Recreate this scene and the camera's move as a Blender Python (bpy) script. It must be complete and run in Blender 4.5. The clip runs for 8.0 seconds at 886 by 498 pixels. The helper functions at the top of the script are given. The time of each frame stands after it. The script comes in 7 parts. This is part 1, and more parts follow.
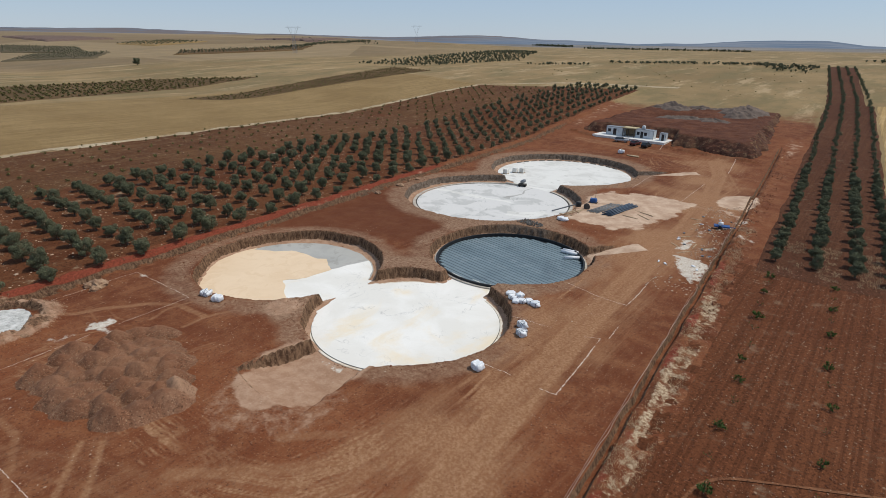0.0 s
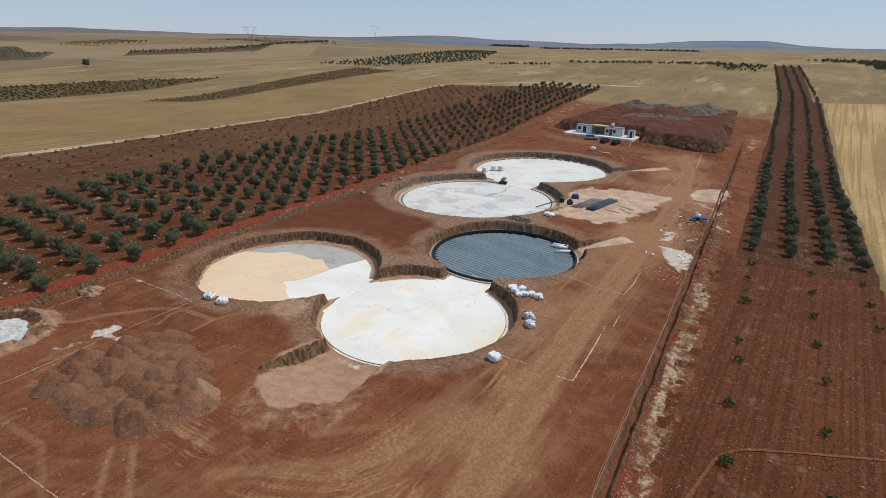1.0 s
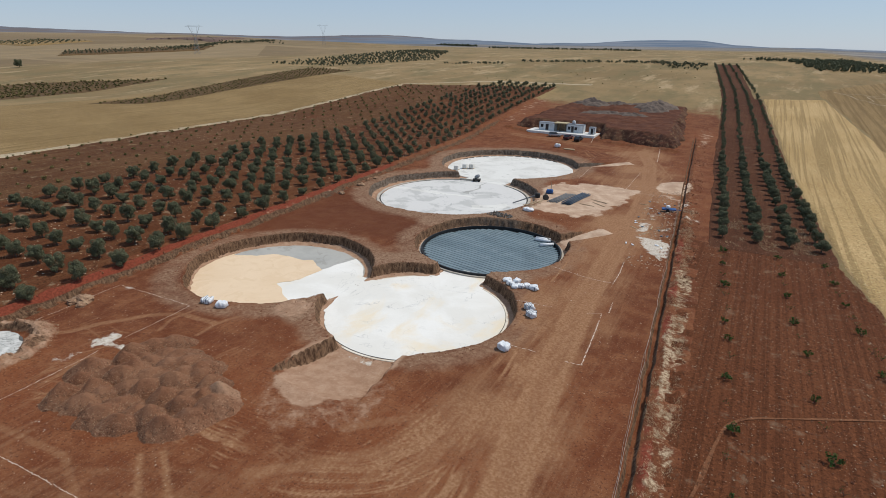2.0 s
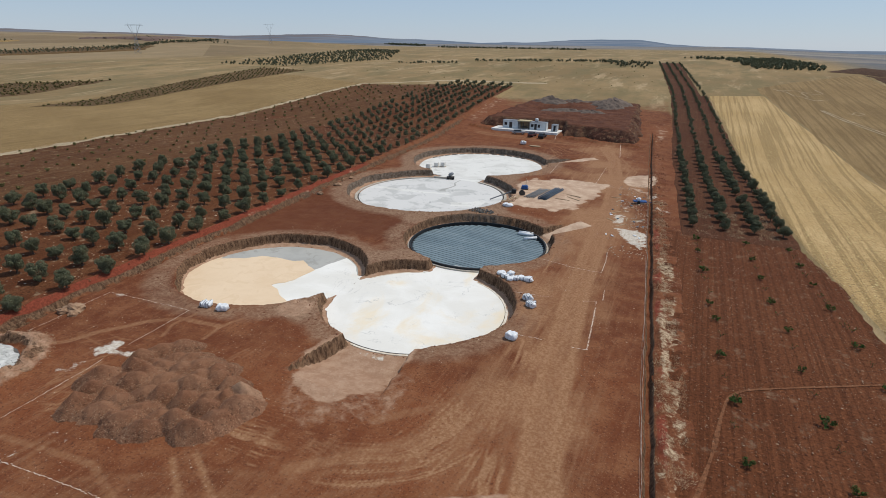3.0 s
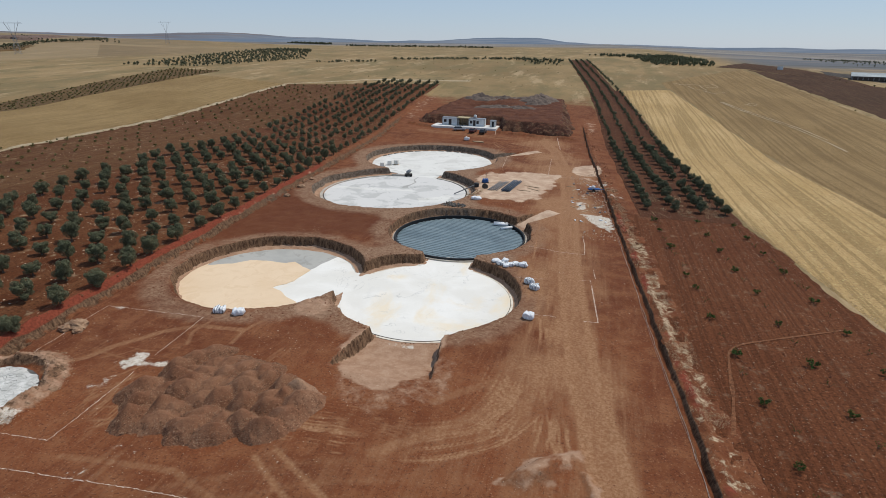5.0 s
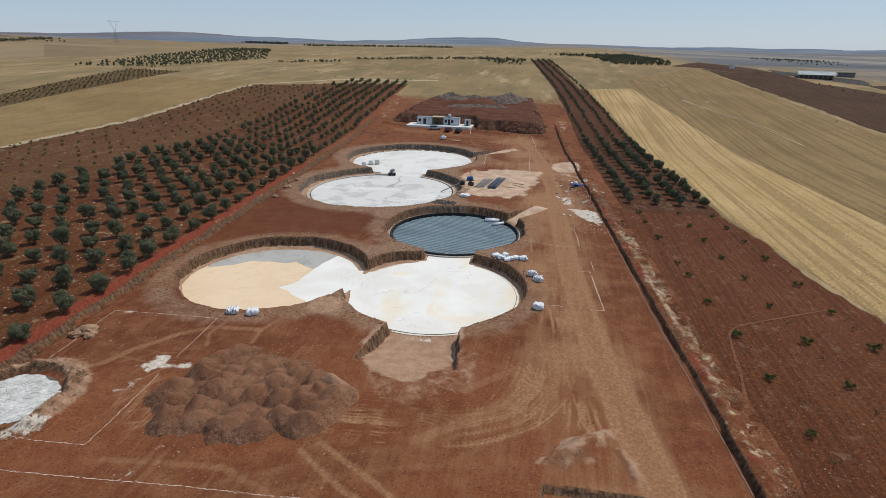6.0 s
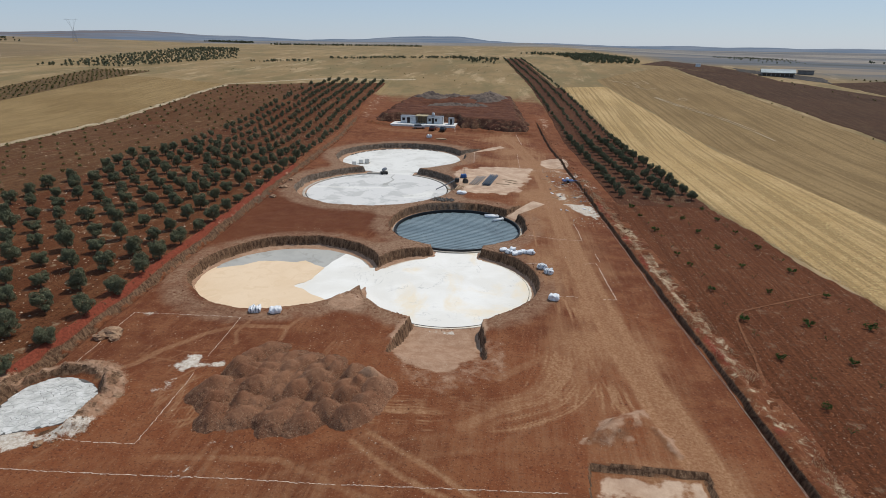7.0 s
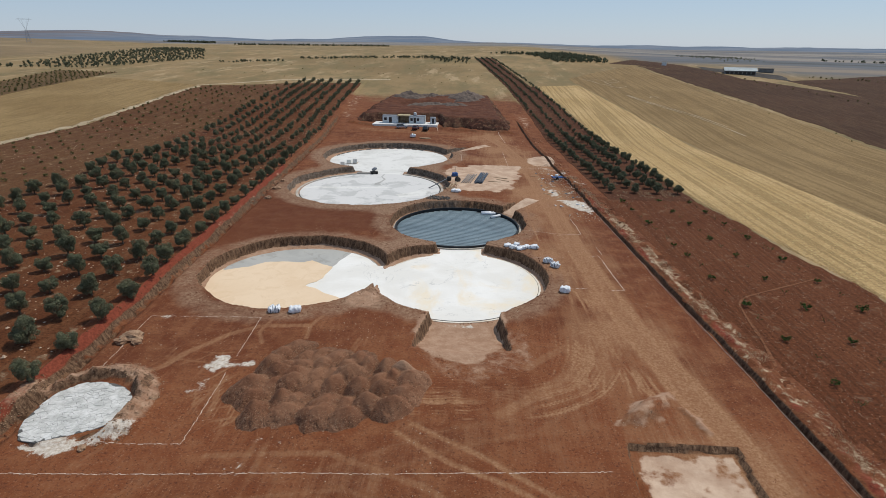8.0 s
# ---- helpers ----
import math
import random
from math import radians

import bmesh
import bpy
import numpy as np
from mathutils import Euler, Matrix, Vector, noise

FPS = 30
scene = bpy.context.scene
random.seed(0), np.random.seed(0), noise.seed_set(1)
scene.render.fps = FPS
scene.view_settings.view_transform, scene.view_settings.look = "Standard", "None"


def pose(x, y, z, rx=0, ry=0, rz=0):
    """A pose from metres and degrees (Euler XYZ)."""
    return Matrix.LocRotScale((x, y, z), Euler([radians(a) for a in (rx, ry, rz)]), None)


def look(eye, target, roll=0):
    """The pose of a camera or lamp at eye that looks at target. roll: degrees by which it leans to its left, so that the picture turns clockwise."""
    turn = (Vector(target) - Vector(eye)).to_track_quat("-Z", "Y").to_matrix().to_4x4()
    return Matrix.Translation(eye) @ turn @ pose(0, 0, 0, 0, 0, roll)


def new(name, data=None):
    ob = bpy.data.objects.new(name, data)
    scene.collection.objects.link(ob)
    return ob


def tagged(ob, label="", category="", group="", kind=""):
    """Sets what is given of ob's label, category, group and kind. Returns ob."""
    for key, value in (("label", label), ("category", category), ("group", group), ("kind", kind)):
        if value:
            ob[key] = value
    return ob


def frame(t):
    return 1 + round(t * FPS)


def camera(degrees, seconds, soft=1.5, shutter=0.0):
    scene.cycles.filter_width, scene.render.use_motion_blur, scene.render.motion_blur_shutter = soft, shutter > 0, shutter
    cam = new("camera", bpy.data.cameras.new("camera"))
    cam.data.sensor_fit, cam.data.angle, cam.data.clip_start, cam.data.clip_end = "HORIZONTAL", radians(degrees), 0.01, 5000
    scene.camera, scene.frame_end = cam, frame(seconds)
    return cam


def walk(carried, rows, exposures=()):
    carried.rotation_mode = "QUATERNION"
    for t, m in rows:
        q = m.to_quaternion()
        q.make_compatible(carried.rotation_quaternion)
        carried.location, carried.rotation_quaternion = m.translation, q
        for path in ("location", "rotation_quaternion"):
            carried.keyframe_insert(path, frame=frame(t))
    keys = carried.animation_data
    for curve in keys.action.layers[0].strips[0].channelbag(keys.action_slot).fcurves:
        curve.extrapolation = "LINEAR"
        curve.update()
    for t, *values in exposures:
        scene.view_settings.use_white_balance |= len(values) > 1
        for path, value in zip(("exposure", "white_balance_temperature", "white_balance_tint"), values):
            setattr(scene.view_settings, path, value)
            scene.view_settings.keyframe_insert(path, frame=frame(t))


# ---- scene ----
cam = camera(77.7, 8.0, soft=0.5)
PATH = [
    (0.0, (0.723, -0.76, 31.028), (-0.451, 0.697, 30.321), 0.7),
    (0.5, (-0.982, -3.101, 31.004), (-2.105, -1.603, 30.299), 0.7),
    (1.0, (-2.789, -5.319, 31.048), (-3.85, -3.777, 30.343), 0.7),
    (1.5, (-4.751, -7.606, 31.096), (-5.742, -6.018, 30.391), 0.7),
    (3.0, (-11.423, -14.076, 31.158), (-12.186, -12.367, 30.453), 0.7),
    (3.5, (-13.777, -16.048, 31.188), (-14.467, -14.308, 30.483), 0.7),
    (4.0, (-16.279, -17.944, 31.243), (-16.897, -16.178, 30.538), 0.7),
    (4.5, (-18.847, -19.721, 31.329), (-19.394, -17.931, 30.622), 0.6),
    (6.0, (-27.202, -24.568, 31.407), (-27.538, -22.727, 30.7), 0.6),
    (6.5, (-30.004, -25.937, 31.43), (-30.285, -24.088, 30.722), 0.6),
    (7.0, (-33.006, -27.239, 31.472), (-33.234, -25.383, 30.763), 0.6),
    (7.5, (-35.932, -28.426, 31.508), (-36.115, -26.565, 30.798), 0.6),
    (8.0, (-38.765, -29.347, 31.525), (-38.881, -27.481, 30.816), 0.5),
]
walk(cam, [(t, look(eye, target, roll)) for t, eye, target, roll in PATH], [(0.0, 0.0), (8.0, 0.0)])

# ---- world and sun ----
SUN_ELEV, SUN_AZ = 58.0, 48.0          # azimuth clockwise from +y
world = bpy.data.worlds.new("world")
scene.world = world
world.use_nodes = True
wn = world.node_tree.nodes
sky = wn.new("ShaderNodeTexSky")
sky.sky_type, sky.sun_disc = "NISHITA", False
sky.sun_elevation, sky.sun_rotation = radians(SUN_ELEV), radians(SUN_AZ)
sky.altitude, sky.air_density, sky.dust_density, sky.ozone_density = 500, 1.0, 0.1, 1.6
veil = wn.new("ShaderNodeMix")          # thin summer haze over the whole sky
veil.data_type = "RGBA"
veil.inputs["Factor"].default_value = 0.66
veil.inputs["B"].default_value = (4.8, 6.3, 8.6, 1)
world.node_tree.links.new(sky.outputs["Color"], veil.inputs["A"])
world.node_tree.links.new(veil.outputs["Result"], wn["Background"].inputs["Color"])
wn["Background"].inputs["Strength"].default_value = 0.082
sun = new("sun", bpy.data.lights.new("sun", "SUN"))
sun.data.energy, sun.data.angle, sun.data.color = 3.08, radians(0.53), (1.0, 0.935, 0.825)
_se, _sa = radians(SUN_ELEV), radians(SUN_AZ)
sun.matrix_world = look((math.sin(_sa) * math.cos(_se) * 100, math.cos(_sa) * math.cos(_se) * 100, math.sin(_se) * 100), (0, 0, 0))


# ---- materials ----
class Nodes:
    """Short-hand for building a node material."""

    def __init__(self, name, rough=0.9, metal=0.0, spec=0.3):
        self.m = bpy.data.materials.new(name)
        self.m.use_nodes = True
        self.t = self.m.node_tree
        self.b = self.t.nodes["Principled BSDF"]
        self.b.inputs["Roughness"].default_value = rough
        self.b.inputs["Metallic"].default_value = metal
        self.b.inputs["Specular IOR Level"].default_value = spec

    def put(self, sock, v):
        if isinstance(v, bpy.types.NodeSocket):
            self.t.links.new(v, sock)
        elif isinstance(v, tuple) and len(v) == 3 and sock.type == "RGBA":
            sock.default_value = (*v, 1)
        else:
            sock.default_value = v

    def coords(self, world_space=True, stretch=None, turn=0.0):
        if world_space:
            c = self.t.nodes.new("ShaderNodeNewGeometry").outputs["Position"]
        else:
            c = self.t.nodes.new("ShaderNodeTexCoord").outputs["Object"]
        if stretch or turn:
            n = self.t.nodes.new("ShaderNodeMapping")
            n.inputs["Rotation"].default_value = (0, 0, radians(turn))
            n.inputs["Scale"].default_value = stretch or (1, 1, 1)
            self.put(n.inputs["Vector"], c)
            c = n.outputs["Vector"]
        return c

    def noise(self, c, scale, detail=4, rough=0.6, distort=0.0):
        n = self.t.nodes.new("ShaderNodeTexNoise")
        self.put(n.inputs["Vector"], c)
        n.inputs["Scale"].default_value, n.inputs["Detail"].default_value = scale, detail
        n.inputs["Roughness"].default_value, n.inputs["Distortion"].default_value = rough, distort
        return n.outputs["Fac"]

    def voronoi(self, c, scale, feature="F1", out="Distance"):
        n = self.t.nodes.new("ShaderNodeTexVoronoi")
        n.feature = feature
        self.put(n.inputs["Vector"], c)
        n.inputs["Scale"].default_value = scale
        return n.outputs[out]

    def step(self, v, a, b, lo=0.0, hi=1.0):
        n = self.t.nodes.new("ShaderNodeMapRange")
        n.interpolation_type = "SMOOTHSTEP"
        self.put(n.inputs["Value"], v)
        for key, x in (("From Min", a), ("From Max", b), ("To Min", lo), ("To Max", hi)):
            n.inputs[key].default_value = x
        return n.outputs["Result"]

    def math(self, op, a, b=0.0):
        n = self.t.nodes.new("ShaderNodeMath")
        n.operation = op
        self.put(n.inputs[0], a), self.put(n.inputs[1], b)
        return n.outputs[0]

    def mix(self, f, a, b):
        n = self.t.nodes.new("ShaderNodeMix")
        n.data_type = "RGBA"
        self.put(n.inputs["Factor"], f), self.put(n.inputs["A"], a), self.put(n.inputs["B"], b)
        return n.outputs["Result"]

    def attr(self, name):
        n = self.t.nodes.new("ShaderNodeAttribute")
        n.attribute_name = name
        return n.outputs["Fac"]

    def random(self):
        return self.t.nodes.new("ShaderNodeObjectInfo").outputs["Random"]

    def island(self):
        return self.t.nodes.new("ShaderNodeNewGeometry").outputs["Random Per Island"]

    def normal_z(self):
        n = self.t.nodes.new("ShaderNodeSeparateXYZ")
        self.put(n.inputs[0], self.t.nodes.new("ShaderNodeNewGeometry").outputs["True Normal"])
        return n.outputs["Z"]

    def bump(self, h, dist, strength=1.0):
        n = self.t.nodes.new("ShaderNodeBump")
        n.inputs["Distance"].default_value, n.inputs["Strength"].default_value = dist, strength
        self.put(n.inputs["Height"], h)
        self.put(self.b.inputs["Normal"], n.outputs["Normal"])

    def done(self, colour):
        self.put(self.b.inputs["Base Color"], colour)
        return self.m


def plain(name, colour, dark=None, rough=0.6, scale=3.0, metal=0.0, bump=0.0, world_space=False, spec=0.3):
    """A weathered surface: two colours mixed by noise at two scales."""
    n = Nodes(name, rough, metal, spec)
    c = n.coords(world_space)
    dark = dark or tuple(v * 0.72 for v in colour)
    f = n.math("ADD", n.math("MULTIPLY", n.noise(c, scale, 5), 0.65), n.math("MULTIPLY", n.noise(c, scale * 7, 3), 0.35))
    if bump:
        n.bump(f, bump)
    return n.done(n.mix(n.step(f, 0.35, 0.65), dark, colour))


def ground_material():
    n = Nodes("soil_ground", 0.95, spec=0.15)
    c = n.coords()
    big, mid, fine = n.noise(c, 0.035, 4), n.noise(c, 0.35, 6, 0.65), n.noise(c, 3.5, 5, 0.7)
    soil = n.mix(n.step(big, 0.35, 0.65), (0.106, 0.0300, 0.0115), (0.172, 0.0555, 0.0215))
    soil = n.mix(n.step(mid, 0.38, 0.72, 0.0, 0.7), soil, (0.228, 0.096, 0.043))
    soil = n.mix(n.step(fine, 0.5, 0.7, 0.0, 0.65), soil, (0.10, 0.036, 0.02))
    stones = n.step(n.voronoi(c, 1.7), 0.05, 0.11, 1.0, 0.0)
    soil = n.mix(n.math("MULTIPLY", stones, n.step(n.noise(c, 0.16, 3), 0.5, 0.66, 0.0, 0.75)), soil, (0.42, 0.29, 0.2))
    streaky = n.noise(n.coords(True, (1.1, 0.16, 1), 12), 1.0, 6, 0.7, 0.3)
    soil = n.mix(n.step(streaky, 0.5, 0.72, 0.0, 0.45), soil, (0.232, 0.1, 0.047))
    soil = n.mix(n.step(n.noise(n.coords(True, (0.14, 1.3, 1), -30), 1.0, 6, 0.7, 0.4), 0.55, 0.75, 0.0, 0.5), soil, (0.095, 0.034, 0.018))
    soil = n.mix(n.step(n.noise(c, 6.0, 4, 0.75), 0.58, 0.66, 0.0, 0.65), soil, (0.31, 0.172, 0.1))
    soil = n.mix(n.step(n.noise(c, 4.3, 4, 0.75), 0.56, 0.64, 0.0, 0.75), soil, (0.055, 0.018, 0.01))
    soil = n.mix(n.math("MULTIPLY", n.attr("topsoil"), 0.6), soil, (0.088, 0.027, 0.0115))
    # trodden clay and rubble round the pits
    rubble = n.mix(n.step(n.noise(c, 2.0, 7, 0.8), 0.36, 0.64), (0.15, 0.078, 0.046), (0.3, 0.19, 0.122))
    k = n.step(n.math("ADD", n.attr("rubble"), n.math("MULTIPLY", n.math("SUBTRACT", mid, 0.5), 0.9)), 0.35, 1.0)
    col = n.mix(k, soil, rubble)
    red = n.mix(n.step(fine, 0.35, 0.65), (0.135, 0.031, 0.017), (0.22, 0.053, 0.029))
    k = n.step(n.math("ADD", n.attr("red"), n.math("MULTIPLY", n.math("SUBTRACT", mid, 0.5), 0.7)), 0.3, 0.75)
    col = n.mix(k, col, red)
    dust = n.mix(n.step(fine, 0.35, 0.7), (0.225, 0.106, 0.05), (0.335, 0.187, 0.103))
    k = n.step(n.math("ADD", n.attr("dust"), n.math("MULTIPLY", n.math("SUBTRACT", n.math("ADD", n.math("MULTIPLY", n.noise(n.coords(True, (1.5, 0.07, 1), -5), 1.0, 7, 0.7), 0.8), n.math("MULTIPLY", n.noise(c, 1.6, 7, 0.75), 0.2)), 0.5), 0.95)), 0.15, 0.8)
    col = n.mix(k, col, dust)
    tan = n.mix(n.step(mid, 0.35, 0.7), (0.39, 0.26, 0.178), (0.55, 0.405, 0.295))
    k = n.step(n.math("ADD", n.attr("tan"), n.math("MULTIPLY", n.math("SUBTRACT", n.noise(c, 0.45, 8, 0.72), 0.5), 1.5)), 0.4, 0.75)
    col = n.mix(k, col, tan)
    # trampled ramps: pinkish fine earth over pale subsoil
    ramp = n.mix(n.step(n.noise(c, 0.7, 7, 0.7), 0.35, 0.68), (0.29, 0.168, 0.105), (0.39, 0.252, 0.168))
    ramp = n.mix(n.step(n.noise(c, 5.0, 5, 0.8), 0.57, 0.66, 0.0, 0.6), ramp, (0.47, 0.36, 0.26))
    k = n.step(n.math("ADD", n.attr("ramp"), n.math("MULTIPLY", n.math("SUBTRACT", n.noise(c, 0.8, 8, 0.72), 0.5), 1.0)), 0.3, 0.7)
    col = n.mix(k, col, ramp)
    # bleached weeds on the ditch bank
    straw = n.mix(n.step(n.noise(c, 3.0, 7, 0.8), 0.4, 0.6), (0.16, 0.085, 0.045), (0.47, 0.37, 0.25))
    k = n.step(n.math("ADD", n.attr("straw"), n.math("MULTIPLY", n.math("SUBTRACT", n.noise(c, 0.9, 8, 0.75), 0.5), 2.4)), 0.5, 0.75)
    col = n.mix(k, col, straw)
    chalk = n.mix(n.step(fine, 0.35, 0.7), (0.4, 0.33, 0.26), (0.63, 0.58, 0.51))
    k = n.step(n.math("ADD", n.attr("chalk"), n.math("MULTIPLY", n.math("SUBTRACT", n.noise(c, 0.5, 8, 0.75), 0.5), 2.2)), 0.5, 0.7)
    col = n.mix(k, col, chalk)
    # steep cut earth: brown with dark upright streaks, mixed in by surface slope
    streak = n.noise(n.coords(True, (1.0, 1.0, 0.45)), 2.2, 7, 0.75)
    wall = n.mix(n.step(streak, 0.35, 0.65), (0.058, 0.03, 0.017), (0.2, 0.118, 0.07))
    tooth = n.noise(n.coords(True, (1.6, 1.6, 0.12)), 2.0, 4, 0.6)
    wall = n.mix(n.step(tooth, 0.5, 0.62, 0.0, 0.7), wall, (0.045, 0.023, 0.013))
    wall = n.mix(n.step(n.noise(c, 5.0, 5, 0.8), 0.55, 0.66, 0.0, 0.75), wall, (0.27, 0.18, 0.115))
    north = n.t.nodes.new("ShaderNodeSeparateXYZ")
    n.put(north.inputs[0], c)
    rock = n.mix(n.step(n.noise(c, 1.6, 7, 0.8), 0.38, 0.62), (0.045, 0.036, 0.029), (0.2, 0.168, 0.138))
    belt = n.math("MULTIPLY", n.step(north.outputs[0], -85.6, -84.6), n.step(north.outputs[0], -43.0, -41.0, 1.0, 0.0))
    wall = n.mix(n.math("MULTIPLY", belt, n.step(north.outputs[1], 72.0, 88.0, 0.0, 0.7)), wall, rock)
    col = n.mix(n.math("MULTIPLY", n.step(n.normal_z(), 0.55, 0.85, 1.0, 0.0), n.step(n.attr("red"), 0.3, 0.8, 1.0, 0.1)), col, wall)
    # dry grassland beyond the site
    g = n.mix(n.step(n.noise(c, 0.012, 5, 0.6), 0.35, 0.65), (0.2, 0.136, 0.063), (0.278, 0.192, 0.094))
    g = n.mix(n.step(n.noise(n.coords(True, (1.0, 0.45, 1), 15), 0.045, 7, 0.7), 0.45, 0.62, 0.0, 0.85), g, (0.165, 0.128, 0.06))
    g = n.mix(n.step(n.noise(n.coords(True, (0.9, 0.2, 1), -50), 0.09, 7, 0.75), 0.52, 0.66, 0.0, 0.7), g, (0.4, 0.292, 0.168))
    g = n.mix(n.step(n.noise(c, 0.11, 7, 0.8), 0.55, 0.66, 0.0, 0.75), g, (0.12, 0.1, 0.05))
    g = n.mix(n.step(fine, 0.5, 0.8, 0.0, 0.5), g, (0.16, 0.12, 0.06))
    col = n.mix(n.step(n.math("ADD", n.attr("grass"), n.math("MULTIPLY", n.math("SUBTRACT", n.noise(c, 0.09, 6, 0.7), 0.5), 1.0)), 0.3, 0.8), col, g)
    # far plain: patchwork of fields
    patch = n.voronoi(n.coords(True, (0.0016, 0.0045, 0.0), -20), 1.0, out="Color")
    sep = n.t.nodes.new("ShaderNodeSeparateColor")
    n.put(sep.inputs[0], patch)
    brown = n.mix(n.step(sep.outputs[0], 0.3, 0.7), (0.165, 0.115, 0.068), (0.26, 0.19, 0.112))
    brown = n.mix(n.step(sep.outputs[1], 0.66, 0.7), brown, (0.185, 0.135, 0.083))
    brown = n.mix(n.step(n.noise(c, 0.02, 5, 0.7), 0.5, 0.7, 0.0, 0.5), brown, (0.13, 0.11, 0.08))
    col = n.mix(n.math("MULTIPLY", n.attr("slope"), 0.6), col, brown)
    # distance haze is painted into these blue-grey field colours
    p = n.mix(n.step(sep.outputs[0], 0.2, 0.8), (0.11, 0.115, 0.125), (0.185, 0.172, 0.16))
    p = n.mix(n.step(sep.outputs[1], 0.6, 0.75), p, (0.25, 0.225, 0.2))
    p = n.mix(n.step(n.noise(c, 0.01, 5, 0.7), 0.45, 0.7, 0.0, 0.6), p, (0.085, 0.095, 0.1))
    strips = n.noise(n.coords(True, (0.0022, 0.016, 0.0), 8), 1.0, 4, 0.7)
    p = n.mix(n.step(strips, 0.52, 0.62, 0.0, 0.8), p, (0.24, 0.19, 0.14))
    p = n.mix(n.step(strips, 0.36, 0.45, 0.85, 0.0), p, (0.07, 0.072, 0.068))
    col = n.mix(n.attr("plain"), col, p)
    h = n.math("ADD", n.math("MULTIPLY", mid, 0.6), n.math("MULTIPLY", fine, 0.4))
    n.bump(h, 0.16, 0.8)
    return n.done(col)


def field_material(name, a, b, c3, row=None, turn=0.0, rows_amount=0.5, speck=None, bump=0.15):
    """A field: two tones in broad drifts, drill rows along its length, specks of stone or straw."""
    n = Nodes(name, 0.95, spec=0.1)
    c = n.coords()
    col = n.mix(n.step(n.noise(c, 0.03, 5, 0.6), 0.35, 0.65), a, b)
    long = n.noise(n.coords(True, (0.6, 0.04, 1), turn), 1.0, 5, 0.65)
    col = n.mix(n.step(long, 0.42, 0.7, 0.0, 0.4 if row else 0.75), col, c3)
    h = n.noise(c, 2.5, 5, 0.7)
    if row:
        lane = n.noise(n.coords(True, (1.0 / row, 0.012, 0.0), turn), 1.0, 2, 0.5)
        col = n.mix(n.step(lane, 0.48, 0.56, 0.0, rows_amount), col, tuple(v * 0.62 for v in a))
        h = n.math("ADD", h, n.math("MULTIPLY", lane, 0.6))
    col = n.mix(n.step(n.noise(c, 1.6, 5, 0.75), 0.52, 0.72, 0.0, 0.55), col, tuple(v * 0.55 for v in b))
    col = n.mix(n.step(n.noise(c, 3.2, 5, 0.8), 0.5, 0.6, 0.0, 0.8), col, tuple(v * 0.42 for v in a))
    col = n.mix(n.step(n.noise(c, 2.4, 5, 0.8), 0.56, 0.65, 0.0, 0.7), col, tuple(min(v * 1.75, 0.7) for v in b))
    if speck:
        col = n.mix(n.step(n.noise(c, 0.4, 7, 0.75), 0.56, 0.68, 0.0, 0.55), col, tuple(v * 0.75 for v in speck))
        s = n.step(n.voronoi(c, 0.9), 0.06, 0.14, 1.0, 0.0)
        col = n.mix(n.math("MULTIPLY", s, n.step(n.noise(c, 0.12, 4), 0.42, 0.6, 0.0, 0.9)), col, speck)
    n.bump(h, bump, 0.9)
    return n.done(col)


def slab_material(name, base, light, stain, warm=None, sharp=0.13, stained=0.54):
    """Poured concrete or screed with drifts of dust, puddle stains and pale streaks."""
    n = Nodes(name, 0.75, spec=0.3)
    c = n.coords()
    col = n.mix(n.step(n.noise(c, 0.16, 6, 0.6, 0.6), 0.45 - sharp, 0.45 + sharp), base, light)
    col = n.mix(n.step(n.noise(c, 0.33, 6, 0.62, 1.2), stained, stained + 0.06, 0.0, 0.65), col, stain)
    if warm:
        col = n.mix(n.step(n.noise(c, 0.1, 4, 0.55, 0.4), 0.48, 0.68, 0.0, 0.8), col, warm)
    col = n.mix(n.step(n.noise(c, 2.2, 6, 0.75), 0.5, 0.8, 0.0, 0.3), col, tuple(v * 0.75 for v in base))
    n.bump(n.noise(c, 4.0, 4), 0.02)
    return n.done(col)


def screed_material():
    """Smooth white screed: soft yellow dust drifts, grey trowel marks and hair cracks."""
    n = Nodes("white_screed", 0.7, spec=0.3)
    c = n.coords()
    col = n.mix(n.step(n.noise(c, 0.12, 5, 0.55, 0.5), 0.4, 0.62), (0.70, 0.675, 0.62), (0.775, 0.755, 0.71))
    col = n.mix(n.step(n.noise(n.coords(True, (0.11, 0.075, 1), 25), 1.0, 5, 0.6, 0.5), 0.5, 0.66, 0.0, 0.75), col, (0.745, 0.625, 0.44))
    col = n.mix(n.step(n.noise(c, 0.5, 6, 0.7, 0.8), 0.57, 0.7, 0.0, 0.4), col, (0.62, 0.605, 0.57))
    hair = n.math("ABSOLUTE", n.math("SUBTRACT", n.noise(c, 0.11, 6, 0.6, 1.0), 0.47))
    col = n.mix(n.math("MULTIPLY", n.step(hair, 0.0, 0.006, 0.6, 0.0), n.step(n.noise(c, 0.2, 2), 0.45, 0.6)), col, (0.4, 0.39, 0.37))
    col = n.mix(n.step(n.noise(c, 3.0, 6, 0.75), 0.5, 0.8, 0.0, 0.2), col, (0.55, 0.52, 0.46))
    n.bump(n.noise(c, 4.0, 4), 0.015)
    return n.done(col)


def leaf_material(name, a, b, c3):
    n = Nodes(name, 0.85, spec=0.08)
    col = n.mix(n.island(), a, b)
    col = n.mix(n.step(n.random(), 0.3, 1.0, 0.0, 0.5), col, c3)
    n.b.inputs["Subsurface Weight"].default_value = 0.0
    return n.done(col)


